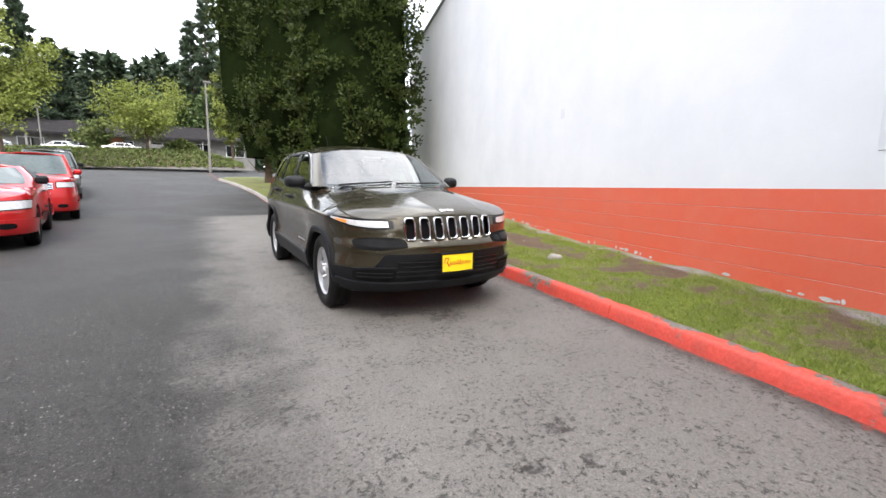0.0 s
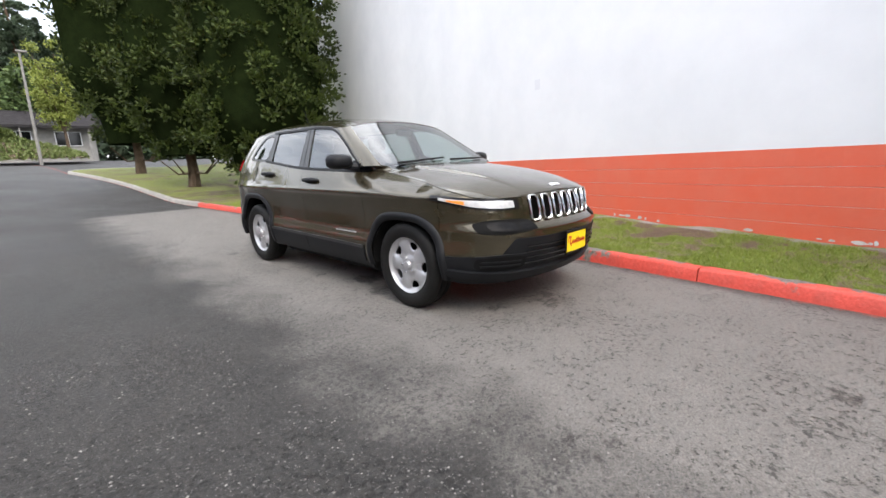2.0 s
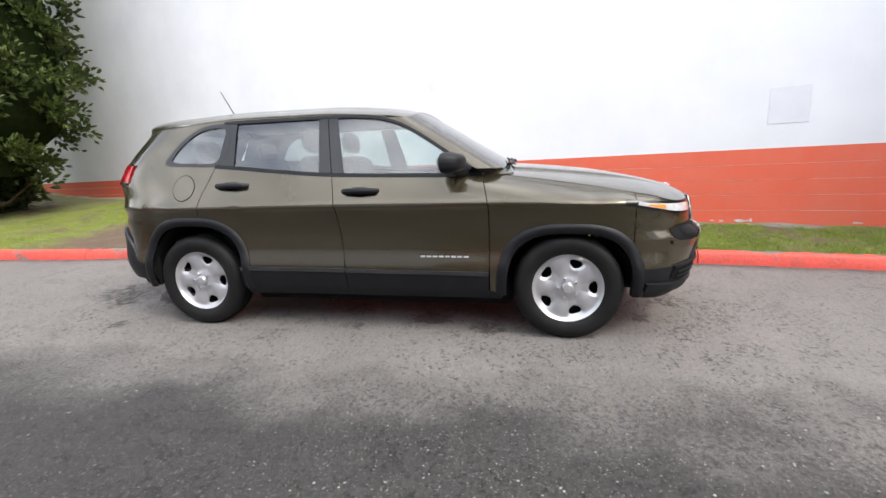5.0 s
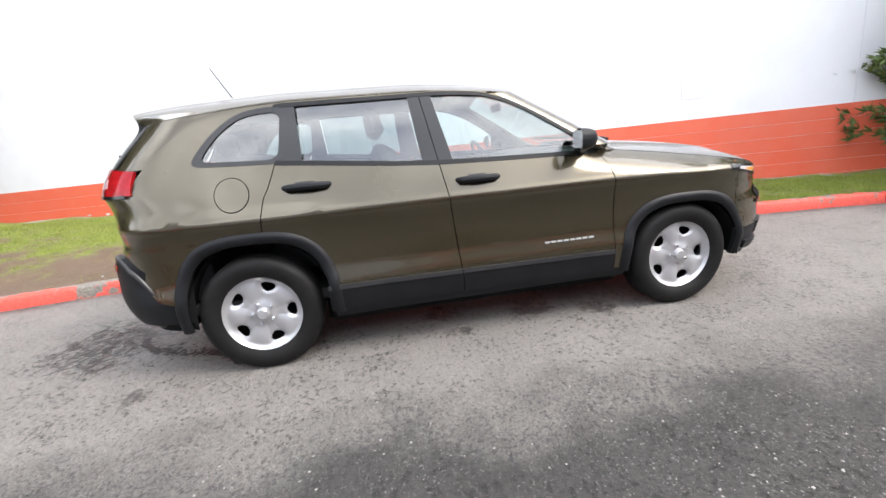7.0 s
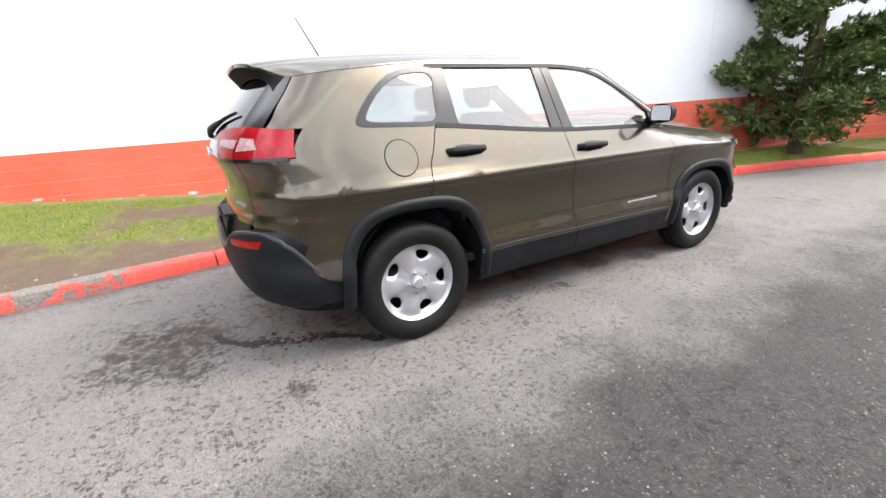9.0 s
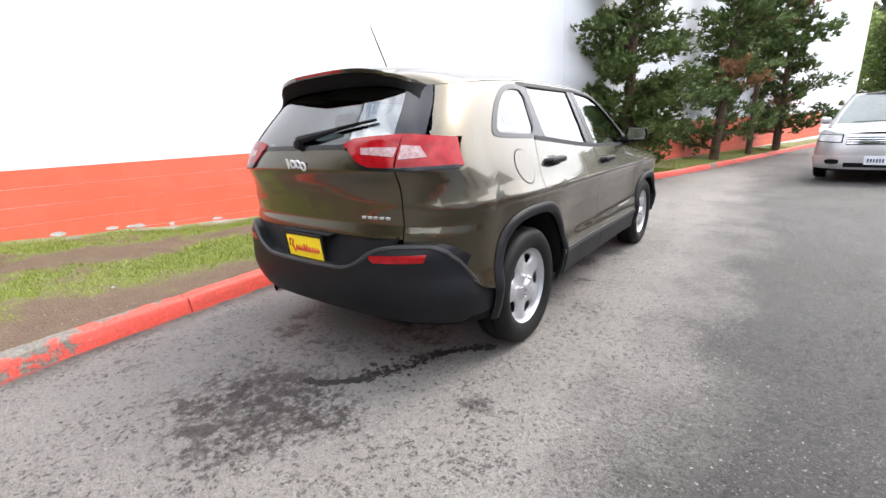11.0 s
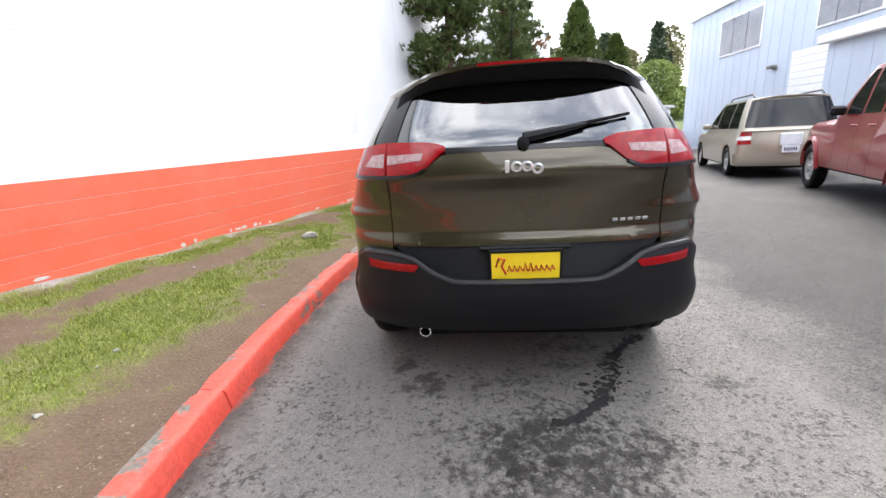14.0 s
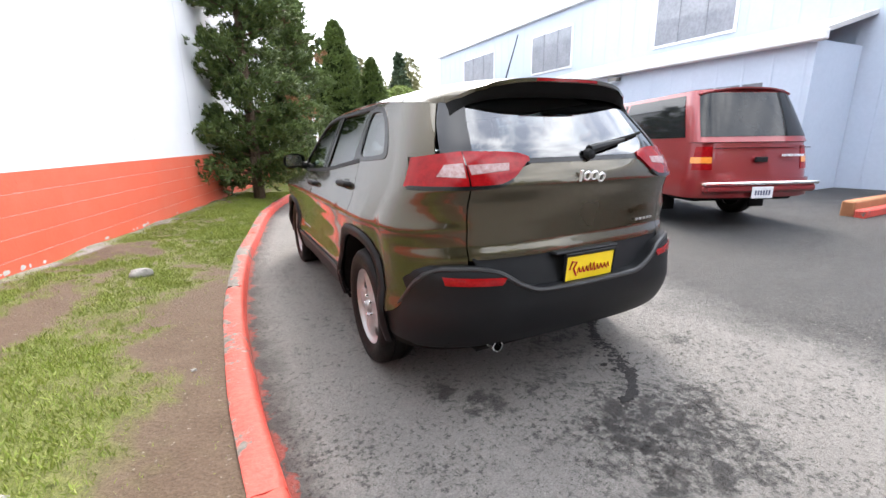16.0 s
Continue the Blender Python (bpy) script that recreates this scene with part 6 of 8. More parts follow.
    part("roof", sheet(rf, 25, 16, 0.02, 0, (0, 0.5, 0.5)), body, car)
    if rack:
        for s in (-1, 1):
            part("roof_rail", tube([(s * (roof_w - 0.06), ws1 + 0.35, roof - 0.02), (s * (roof_w - 0.06), ws1 + 0.45, roof + 0.04), (s * (roof_w - 0.06), rg1 - 0.3, roof + 0.04), (s * (roof_w - 0.06), rg1 - 0.2, roof - 0.03)], 0.018, 6), BLACK_TRIM, car)
    part("underside", box(-W * 0.86, W * 0.86, yf0 + 0.3, yr0 - 0.2, zb - 0.04, zb + 0.08, 0.03), SEAL, car)
    wsg = up.panel(const(-2.0), const(-2 + 0.62), lambda x, y: belt + 0.03 + 0 * x, const(roof - 0.09), nu=16, nv=8, thick=0, off=0.006)
    part("windscreen", join(wsg, mirror(wsg)), GLASS_FAR, car)
    rgg = up.panel(const(1.30), const(2.0), lambda x, y: belt + 0.04 + 0 * x, const(roof - 0.10), nu=16, nv=8, thick=0, off=0.006)
    part("rear_window", join(rgg, mirror(rgg)), rear_glass or GLASS_FAR, car)
    wip = tube([(-0.5, ws0 - 0.02 + 0.05, belt + 0.06), (0.1, ws0 + 0.0, belt + 0.07)], 0.008, 5)
    part("windscreen_wiper", wip, BLACK_TRIM, car)
    edges = [ws0 + 0.52, *pillars, rg0 - 0.32]
    for s in (-1, 1):
        dv = lambda vf: vf if s > 0 else mirror(vf)
        for i in range(len(edges) - 1):
            a, b = edges[i], edges[i + 1]
            f0 = (lambda z, a=a: np.maximum(a + 0.05, ws0 + 0.30 + (z - belt) * kf + 0.06)) if i == 0 else (lambda z, a=a: a + 0.05 + 0 * z)
            f1 = (lambda z, b=b: np.minimum(b - 0.03, rg0 - 0.30 + (z - belt) * kr - 0.04)) if i == len(edges) - 2 else (lambda z, b=b: b - 0.03 + 0 * z)
            part("side_window", dv(up.ypanel(f0, f1, lambda x, y: belt + 0.035 + 0 * x, lambda x, y: roof - 0.11 + 0 * x, nu=12, nv=8, thick=0, off=0.006)), DARK_GLASS, car)
        for a in (edges[0] - 0.12, *pillars[:2]):
            part("door_gap", dv(low.ypanel(const(a), const(a + 0.008), const(0.34), lambda x, y: zs(y) - 0.03, nu=3, nv=14, thick=0, off=0.002)), SEAL, car)
        for a in pillars[:2]:
            xx = float(w(np.array(a - 0.12), np.array(belt - 0.12)))
            part("door_handle", dv(tube([(xx - 0.01, a - 0.22, belt - 0.12), (xx + 0.03, a - 0.15, belt - 0.115), (xx - 0.01, a - 0.06, belt - 0.12)], 0.014, 6)), BLACK_TRIM if dark_low else body, car)
        part("side_mirror", dv(moved(box(-0.02, 0.17, -0.07, 0.04, -0.06, 0.08, 0.035), pose(float(w(np.array(ws0 + 0.5), np.array(belt))) + 0.02, ws0 + 0.52, belt + 0.09))), BLACK_TRIM if dark_low or pickup else body, car)
        lamp = low.patch((float(low.ux(W * 0.55, hood_z - 0.25, False)), hood_z - 0.27), (float(low.uy(yf0 + 0.42, hood_z - 0.25)), hood_z - 0.25), (float(low.uy(yf0 + 0.50, hood_z - 0.13)), hood_z - 0.13), (float(low.ux(W * 0.55, hood_z - 0.14, False)), hood_z - 0.145), 12, 6, 0.02, 0.008)
        rim_l = low.patch((float(low.ux(W * 0.53, hood_z - 0.25, False)), hood_z - 0.285), (float(low.uy(yf0 + 0.43, hood_z - 0.25)), hood_z - 0.265), (float(low.uy(yf0 + 0.52, hood_z - 0.13)), hood_z - 0.118), (float(low.ux(W * 0.53, hood_z - 0.14, False)), hood_z - 0.132), 12, 6, 0.01, 0.004)
        hlamp = part("headlamp", dv(lamp), LENS_CLEAR, car, "clear headlamp")
        part("lamp_rim", dv(rim_l), SEAL, hlamp)
        part("fog_lamp", dv(low.oval(W * 0.52, W * 0.74, zb + 0.10, zb + 0.19, 3.0, off=0.034)), LAMP_SMOKE, car)
        tz = tail_z - 0.05
        tl = low.patch((float(low.ux(W * 0.72, tz - 0.2, True)), tz - 0.34), (float(low.uy(yr0 - 0.2, tz - 0.2)), tz - 0.34), (float(low.uy(yr0 - 0.2, tz - 0.02)), tz - 0.03), (float(low.ux(W * 0.72, tz - 0.03, True)), tz - 0.03), 10, 8, 0.02, 0.01)
        lampob = part("tail_lamp", dv(tl), LENS_RED, car, "red tail lamp")
        tl2 = low.patch((float(low.ux(W * 0.73, tz - 0.2, True)), tz - 0.25), (float(low.uy(yr0 - 0.22, tz - 0.2)), tz - 0.25), (float(low.uy(yr0 - 0.22, tz - 0.17)), tz - 0.17), (float(low.ux(W * 0.73, tz - 0.17, True)), tz - 0.17), 8, 4, 0.01, 0.014)
        part("lamp_band", dv(tl2), lamp_col or LENS_CLEAR, lampob)
        if flares:
            for c in axles:
                def fl(U, V, c=c):
                    a = math.pi * (0.06 + 0.88 * U)
                    y, z = c + (wheel_r + 0.05 + 0.07 * V) * np.cos(a), 0.26 + (wheel_r * 2 - 0.20 + 0.07 * V) * np.sin(a)
                    q = low.pt(low.uy(y, z), z)
                    return q + np.stack([0.035 * np.sin(math.pi * (1 - V) / 2) + 0 * U, 0 * U, 0 * U], -1)
                part("wheel_flare", dv(sheet(fl, 30, 5, 0.02, 0.004, (0, c, 0.5))), flares, car)
    face = wheel_disc(wheel_r * 0.68)
    for y in axles:
        for s in (-1, 1):
            wheel_thing(car, s * (W - 0.11), y, wheel_r - 0.004, wheel_r, 0.2, wheel_r * 0.66, s, face)
    bm_ = low.panel(const(-2.0), const(-1.05), const(zb + 0.02), const(zb + 0.24), nu=30, nv=6, thick=0.03, off=0.03)
    part("front_bumper", join(bm_, mirror(bm_)), trim or body, car)
    rm = low.panel(const(1.05), const(2.0), const(zb + 0.04), const(zb + 0.28), nu=30, nv=6, thick=0.03, off=0.04)
    part("rear_bumper", join(rm, mirror(rm)), trim or body, car)
    intake = low.panel(const(-2.0), lambda z: low.ux(W * 0.45, z, False), const(zb + 0.06), const(zb + 0.13), nu=14, nv=4, thick=0.01, off=0.034)
    part("lower_intake", join(intake, mirror(intake)), SEAL, car)
    gr = low.panel(const(-2.0), lambda z: low.ux(W * 0.48, z, False), const(hood_z - (0.44 if pickup else 0.32)), const(hood_z - 0.16), nu=16, nv=8, thick=0.02, off=0.006)
    g = part("grille", join(gr, mirror(gr)), GLOSS_BLACK, car)
    for k in range(1 if pickup else 4):
        z = hood_z - 0.30 + 0.04 * k
        sl = low.panel(const(-2.0), lambda zz: low.ux(W * 0.47, zz, False), const(z), const(z + 0.014), nu=14, nv=3, thick=0.02, off=0.022)
        part("grille_bar", join(sl, mirror(sl)), CHROME, g)
    if plate:
        for y, z, r in ((yf0 - 0.05, 0.42, 0), (yr0 + 0.06 if not pickup else yr0 + 0.11, 0.62 if not pickup else 0.50, 180)):
            pb = part("number_plate", moved(box(-0.155, 0.155, -0.006, 0.006, -0.078, 0.078, 0.003), pose(0, y, z, 0, 0, r)), PLATE_WHITE, car)
            for k in range(6):
                part("print_bar", moved(box(-0.115 + k * 0.04, -0.09 + k * 0.04, -0.0085, -0.004, -0.035, 0.03, 0.001), pose(0, y, z, 0, 0, r)), DARK_BLUE, pb)
    return car, low, up, dict(yf0=yf0, yr0=yr0, belt=belt, roof=roof, W=W)


GLASS_FAR = stuff("windscreen_far", (0.06, 0.08, 0.08), (0.10, 0.125, 0.125), 2, 20, 0.05, 0, 0, coat=0.0, spec=0.5)
DARK_BLUE = stuff("plate_print", (0.03, 0.04, 0.10), (0.05, 0.06, 0.12), 5, 50, 0.5, 0, 0)
RED_CAR = paint_flat("bright_red_paint", (0.55, 0.012, 0.014))
MAROON = paint_flat("faded_maroon_paint", (0.25, 0.018, 0.022))
SILVER = paint("silver_paint", (0.46, 0.46, 0.47), (0.56, 0.56, 0.57), 0.5, 0.3)
BEIGE = paint("champagne_paint", (0.36, 0.32, 0.26), (0.45, 0.40, 0.33), 0.45, 0.32)
WHITE_CAR = paint_flat("white_car_paint", (0.75, 0.75, 0.74))
BLACK_CAR = paint_flat("black_car_paint", (0.012, 0.014, 0.013))


def at_road(x, y, heading):
    """A pose on the road; heading in degrees, 0 facing -y, turning to the left seen from above."""
    dz = float(G(x, y + 0.5) - G(x, y - 0.5))
    t = math.degrees(math.atan(dz))
    return pose(x, y, float(G(x, y)), t * math.cos(radians(heading)), -t * math.sin(radians(heading)) * -1, heading)


# silver minivan, facing up the lane
generic_car("minivan", "silver minivan standing in the lane", "car", at_road(-3.87, -10.05, 180 - 10), SILVER, L=5.0, W=0.96, wb=3.03, front=0.95, hood_z=1.02, belt=1.05, roof=1.74, ws0=-1.25, ws1=-0.30, rg0=2.42, rg1=2.12, tail_z=1.08,
            wheel_r=0.335, roof_w=0.66, pillars=(0.05, 1.2), rack=True, trim=SILVER)
# champagne minivan, seen from behind
van, vlow, vup, vd = generic_car("minivan", "champagne beige minivan parked facing away", "car", at_road(-6.98, -8.25, -15), BEIGE, L=4.9, W=0.95, wb=3.03, front=0.92, hood_z=1.0, belt=1.04, roof=1.76, ws0=-1.2, ws1=-0.25, rg0=2.45, rg1=2.18, tail_z=1.12, rear_glass=DARK_GLASS,
            wheel_r=0.33, roof_w=0.68, pillars=(0.1, 1.25), lamp_col=LENS_CLEAR, rack=True)
part("spare_cover", moved(box(-0.2, 0.2, -0.01, 0.03, -0.13, 0.13, 0.02), pose(0, vd["yr0"] + 0.005, 0.82, 0, 0, 0)), PLATE_WHITE, van, "pale panel on the tailgate")
# maroon pickup with a canopy
truck, tlow, tup, td = generic_car("pickup_truck", "maroon red pickup truck with a matching canopy", "truck", at_road(-5.95, -2.45, -20), MAROON, L=5.5, W=0.90, wb=3.35, front=0.85, hood_z=1.16, belt=1.20, roof=1.93, ws0=-1.05, ws1=-0.45, rg0=2.93, rg1=2.62, rear_glass=DARK_GLASS,
            tail_z=1.19, wheel_r=0.39, roof_w=0.66, pillars=(0.05, 0.62, 0.78), pickup=True, lamp_col=LENS_AMBER, flares=MAROON, trim=MAROON, zb=0.40)
part("step_bumper", box(-0.82, 0.82, td["yr0"] - 0.02, td["yr0"] + 0.10, 0.50, 0.60, 0.03), MAROON, truck, "maroon step bumper")
part("bumper_strip", box(-0.84, 0.84, td["yr0"] + 0.02, td["yr0"] + 0.112, 0.60, 0.645, 0.012), CHROME, truck, "chrome strip over the bumper")
part("tailgate_handle", box(-0.09, 0.09, td["yr0"] - 0.01, td["yr0"] + 0.03, 0.90, 0.97, 0.01), BLACK_TRIM, truck)
for k in range(6):
    part("badge_bar", box(-0.62 + k * 0.055, -0.58 + k * 0.055, td["yr0"] - 0.005, td["yr0"] + 0.022, 0.97, 1.0, 0.003), PLATE_WHITE, truck)
part("tailgate_gap", box(-0.70, 0.70, td["yr0"] - 0.01, td["yr0"] + 0.012, 1.085, 1.095, 0.0), SEAL, truck)
for s in (-1, 1):
    part("mud_flap", box(s * 0.76 - 0.13, s * 0.76 + 0.13, 2.16, 2.18, 0.17, 0.52, 0.005), SEAL, truck)
# white pickup farther on
generic_car("pickup_truck", "white full-size pickup truck with a black grille", "truck", at_road(-9.7, -23.4, 180 - 12), WHITE_CAR, L=5.7, W=0.99, wb=3.56, front=1.0, hood_z=1.22, belt=1.22, roof=1.92, ws0=-1.0, ws1=-0.3, rg0=1.35, rg1=1.15, tail_z=1.25,
            wheel_r=0.39, roof_w=0.70, pillars=(0.2, 0.9), pickup=True, trim=WHITE_CAR)
# dark saloon edge beside it
generic_car("sedan", "dark green saloon parked beyond the vans", "car", at_road(-10.6, -14.8, -15), BLACK_CAR, L=4.6, W=0.88, wb=2.7, belt=1.0, roof=1.42)
# the red cars on the other side of the lane
generic_car("coupe", "bright red coupe parked across the lane", "car", at_road(-5.25, 5.6, 9), RED_CAR, L=4.4, W=0.87, wb=2.6, front=0.88, hood_z=0.90, belt=0.98, roof=1.38, ws0=-0.95, ws1=-0.1, rg0=1.75, rg1=1.0, tail_z=1.02, wheel_r=0.32, pillars=(0.55,), nose_n=2.5, dark_low=True)
generic_car("sport_utility_vehicle", "bright red off-roader parked behind the coupe", "car", at_road(-5.75, 11.2, 10), RED_CAR, L=4.7, W=0.90, wb=2.75, front=0.9, hood_z=1.12, belt=1.16, roof=1.80, ws0=-1.0, ws1=-0.3, rg0=2.2, rg1=1.9, tail_z=1.15, wheel_r=0.37, roof_w=0.66)
generic_car("sport_utility_vehicle", "dark green off-roader parked in the row", "car", at_road(-6.75, 17.4, 10), BLACK_CAR, L=4.6, W=0.92, wb=2.7, front=0.85, hood_z=1.08, belt=1.12, roof=1.74, ws0=-0.95, ws1=-0.35, rg0=2.2, rg1=2.0, tail_z=1.15, wheel_r=0.36, roof_w=0.66, dark_low=True)
for x, y, h, mt, lb in ((-13.5, 58.0, 70, WHITE_CAR, "white saloon parked behind the ivy bank"), (-8.0, 56.8, 86, WHITE_CAR, "white saloon parked by the low building"), (-19.0, 55.0, 40, SILVER, "silver saloon parked behind the ivy bank")):
    generic_car("sedan", lb, "car", pose(x, y, 4.5, 0, 0, h), mt, L=4.7, W=0.9, wb=2.75, belt=1.0, roof=1.45)

# ---- trees and other plants ----
def sprays(c, d, size, k, rs, wide=0.32, spread=0.55):
    """Leaf blades: at each centre c, k blades of a size lean round the way d. Returns vertices and quads."""
    n = len(c)
    c = np.repeat(c, k, 0)
    d = np.repeat(d, k, 0) + rs.normal(0, spread, (n * k, 3))
    d /= np.linalg.norm(d, axis=1, keepdims=True) + 1e-9
    s = np.cross(d, rs.normal(0, 1, (n * k, 3)))
    s /= np.linalg.norm(s, axis=1, keepdims=True) + 1e-9
    ln = np.repeat(np.broadcast_to(size, (n,)), k)[:, None] * rs.uniform(0.6, 1.25, (n * k, 1))
    p0 = c - d * ln * 0.15
    p1 = c + d * ln * 0.4 + s * ln * wide * 0.5
    p2 = c + d * ln
    p3 = c + d * ln * 0.4 - s * ln * wide * 0.5
    v = np.stack([p0, p1, p2, p3], 1).reshape(-1, 3)
    return v, np.arange(len(v)).reshape(-1, 4)


BARK = stuff("brown_bark", (0.055, 0.035, 0.022), (0.14, 0.095, 0.06), 5, 50, 0.95, 0, 0.8, 0.02)
CYPRESS = leafy("dark_cypress_leaves", (0.015, 0.026, 0.006), (0.046, 0.070, 0.012), (0.105, 0.138, 0.026), 2.4)
# near-black green: the shade inside a crown put into a colour
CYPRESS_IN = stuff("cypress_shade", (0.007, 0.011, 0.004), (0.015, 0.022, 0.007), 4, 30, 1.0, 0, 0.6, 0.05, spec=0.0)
PINE = leafy("pine_needles", (0.030, 0.055, 0.014), (0.082, 0.125, 0.030), (0.15, 0.19, 0.055), 2.2)
RUSTY = leafy("rusty_needles", (0.20, 0.10, 0.045), (0.30, 0.16, 0.08), (0.36, 0.20, 0.10), 1.4)
ARBOR = leafy("green_hedge_leaves", (0.040, 0.066, 0.014), (0.075, 0.112, 0.022), (0.13, 0.17, 0.04), 1.1)
SPRING = leafy("spring_yellow_leaves", (0.15, 0.19, 0.03), (0.22, 0.26, 0.045), (0.27, 0.29, 0.08), 0.8)
IVY = leafy("ivy_leaves", (0.09, 0.125, 0.030), (0.14, 0.17, 0.05), (0.17, 0.20, 0.075), 0.6)
WOODS = leafy("far_fir_leaves", (0.040, 0.066, 0.040), (0.065, 0.092, 0.052), (0.085, 0.11, 0.065), 0.25)
HILL = leafy("hillside_leaves", (0.13, 0.19, 0.045), (0.20, 0.25, 0.07), (0.25, 0.30, 0.10), 0.15)
OLIVE_BUSH = leafy("dry_bush_leaves", (0.15, 0.15, 0.07), (0.20, 0.18, 0.09), (0.22, 0.22, 0.10), 0.2)


def lumps(h, a, rs, n=14, amp=0.3):
    """An uneven outline: bumps on a surface by height and bearing."""
    out = np.zeros_like(h)
    for _ in range(n):
        h0, a0, wd = rs.uniform(0, 1), rs.uniform(0, 2 * math.pi), rs.uniform(0.08, 0.25)
        da = np.angle(np.exp(1j * (a - a0)))
        out += rs.uniform(-0.7, 1.0) * np.exp(-((h - h0) / wd) ** 2 - (da / (wd * 4)) ** 2)
    return amp * out


def column_tree(name, label, x, y, z, height, radius, base, seed, n=9000, leaf=0.2, mat=None, core=None, foot=0.25, top_taper=0.5, cat="tree", k=5):
    """A dense columnar evergreen: trunk, dark core painted as inner shade and a coat of sprays in tufts."""
    rs = np.random.RandomState(seed)
    t = thing(name, label, cat, pose(x, y, z))
    tr = [(0.0, 0, -0.1), (0.04, 0.02, base * 0.6), (0.0, 0.05, base + 0.8), (0.0, 0.0, height * 0.6)]
    part("trunk", tube(tr, [0.24, 0.19, 0.15, 0.05], 10), BARK, t)
    for i in range(6):
        a = rs.uniform(0, 6.28)
        part("limb", tube([(0, 0, base * 0.5), (0.5 * math.cos(a), 0.5 * math.sin(a), base * 0.45), (1.1 * math.cos(a), 1.1 * math.sin(a), base * 0.75 + 0.3)], [0.05, 0.035, 0.012], 6), BARK, t)
    rad = lambda h, a: radius * (np.clip(h / foot, 0.35, 1) ** 0.5) * (1 - top_taper * np.clip((h - 0.5) / 0.5, 0, 1) ** 1.6) * np.clip((1.02 - h) / 0.1, 0.05, 1) ** 0.6
    s0 = rs.randint(1 << 20)
    # tufts first, so that leaves gather in clumps with dark gaps between
    g_ = 34
    m_ = n // g_
    h = rs.uniform(0, 1, m_) ** 0.9
    a = rs.uniform(0, 2 * math.pi, m_)
    bul = lumps(h, a, np.random.RandomState(s0), 22, 0.10)
    r = rad(h, a) * (1 + bul) * rs.uniform(0.74, 1.08, m_)
    tc = np.stack([r * np.cos(a), r * np.sin(a), base + h * (height - base)], -1)
    out = np.stack([np.cos(a), np.sin(a), 0.75 + 0 * a], -1)
    off = rs.normal(0, 0.085 + 0.35 * leaf, (m_ * g_, 3)) * np.array([1, 1, 0.85])
    c = np.repeat(tc, g_, 0) + off
    d = np.repeat(out, g_, 0) * 0.6 + off * 7.0
    v, q = sprays(c, d, leaf, k, rs, 0.46, 0.4)
    part("crown", big_mesh("crown", v, q, mat or CYPRESS), None, t)
    # closed hull in the shade colour, so gaps between tufts look dark
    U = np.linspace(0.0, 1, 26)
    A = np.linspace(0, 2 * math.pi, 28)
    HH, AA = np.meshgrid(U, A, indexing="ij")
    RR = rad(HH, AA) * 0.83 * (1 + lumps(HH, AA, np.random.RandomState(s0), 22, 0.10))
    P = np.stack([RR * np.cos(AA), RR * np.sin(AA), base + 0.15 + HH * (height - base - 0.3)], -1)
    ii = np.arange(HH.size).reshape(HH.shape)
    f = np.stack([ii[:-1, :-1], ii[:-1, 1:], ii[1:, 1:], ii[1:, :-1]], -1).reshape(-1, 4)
    part("crown_shade_core", (P.reshape(-1, 3), f.tolist()), core or CYPRESS_IN, t)
    return t


def branch_tree(name, label, x, y, z, height, reach, base, seed, mat, n_br=46, tufts=26, leaf=0.16, k=6, rusty=0.0, droop=0.25, lean=0.0, cat="tree", trunk=0.14, up=0.35, gap=0.0):
    """An open evergreen: trunk, limbs one by one and tufts of needles along them."""
    rs = np.random.RandomState(seed)
    t = thing(name, label, cat, pose(x, y, z))
    part("trunk", tube([(0, 0, -0.1), (lean * 0.3, 0.03, height * 0.3), (lean * 0.7, -0.03, height * 0.7), (lean, 0, height)], [trunk, trunk * 0.8, trunk * 0.45, 0.015], 10), BARK, t)
    cs, ds, cr, dr = [], [], [], []
    limbs = []
    for i in range(n_br):
        h = (i + rs.uniform(0, 1)) / n_br
        zz = base + h * (height - base)
        a = i * 2.4 + rs.uniform(-0.5, 0.5)
        if gap and rs.uniform() < gap:
            continue
        ln = reach * (1 - h) ** 0.75 * rs.uniform(0.55, 1.15) + 0.12
        p0 = np.array([lean * zz / height, 0, zz])
        dirv = np.array([math.cos(a), math.sin(a), up + rs.uniform(-0.2, 0.3)])
        p1 = p0 + dirv * ln * 0.6
        p2 = p1 + np.array([math.cos(a), math.sin(a), up + 0.15 - droop]) * ln * 0.4
        limbs.append(tube([p0, p1, p2], [0.035 * (1 - h) + 0.012, 0.02, 0.006], 5))
        m_ = max(6, int(tufts * ln / reach))
        s = rs.uniform(0.18, 1.0, m_)[:, None]
        pts = np.where(s < 0.6, p0 + (p1 - p0) * s / 0.6, p1 + (p2 - p1) * (s - 0.6) / 0.4) + rs.normal(0, 0.09 + 0.07 * ln, (m_, 3)) * np.array([1, 1, 0.5])
        dd = np.tile(dirv, (m_, 1)) + np.array([0, 0, 0.35])
        if rs.uniform() < rusty:
            cr.append(pts), dr.append(dd)
        else:
            cs.append(pts), ds.append(dd)
    for lb in limbs:
        part("limb", lb, BARK, t)
    for nm, C, D, mt in (("needles", cs, ds, mat), ("rusty_needles", cr, dr, RUSTY)):
        if not C:
            continue
        c, d = np.concatenate(C), np.concatenate(D)
        c2 = np.repeat(c, 5, 0) + rs.normal(0, 0.075, (len(c) * 5, 3)) * np.array([1, 1, 0.6])
        v, q = sprays(c2, np.repeat(d, 5, 0), leaf, k, rs, 0.24, 0.6)
        part(nm, big_mesh(nm, v, q, mt), None, t)
    return t


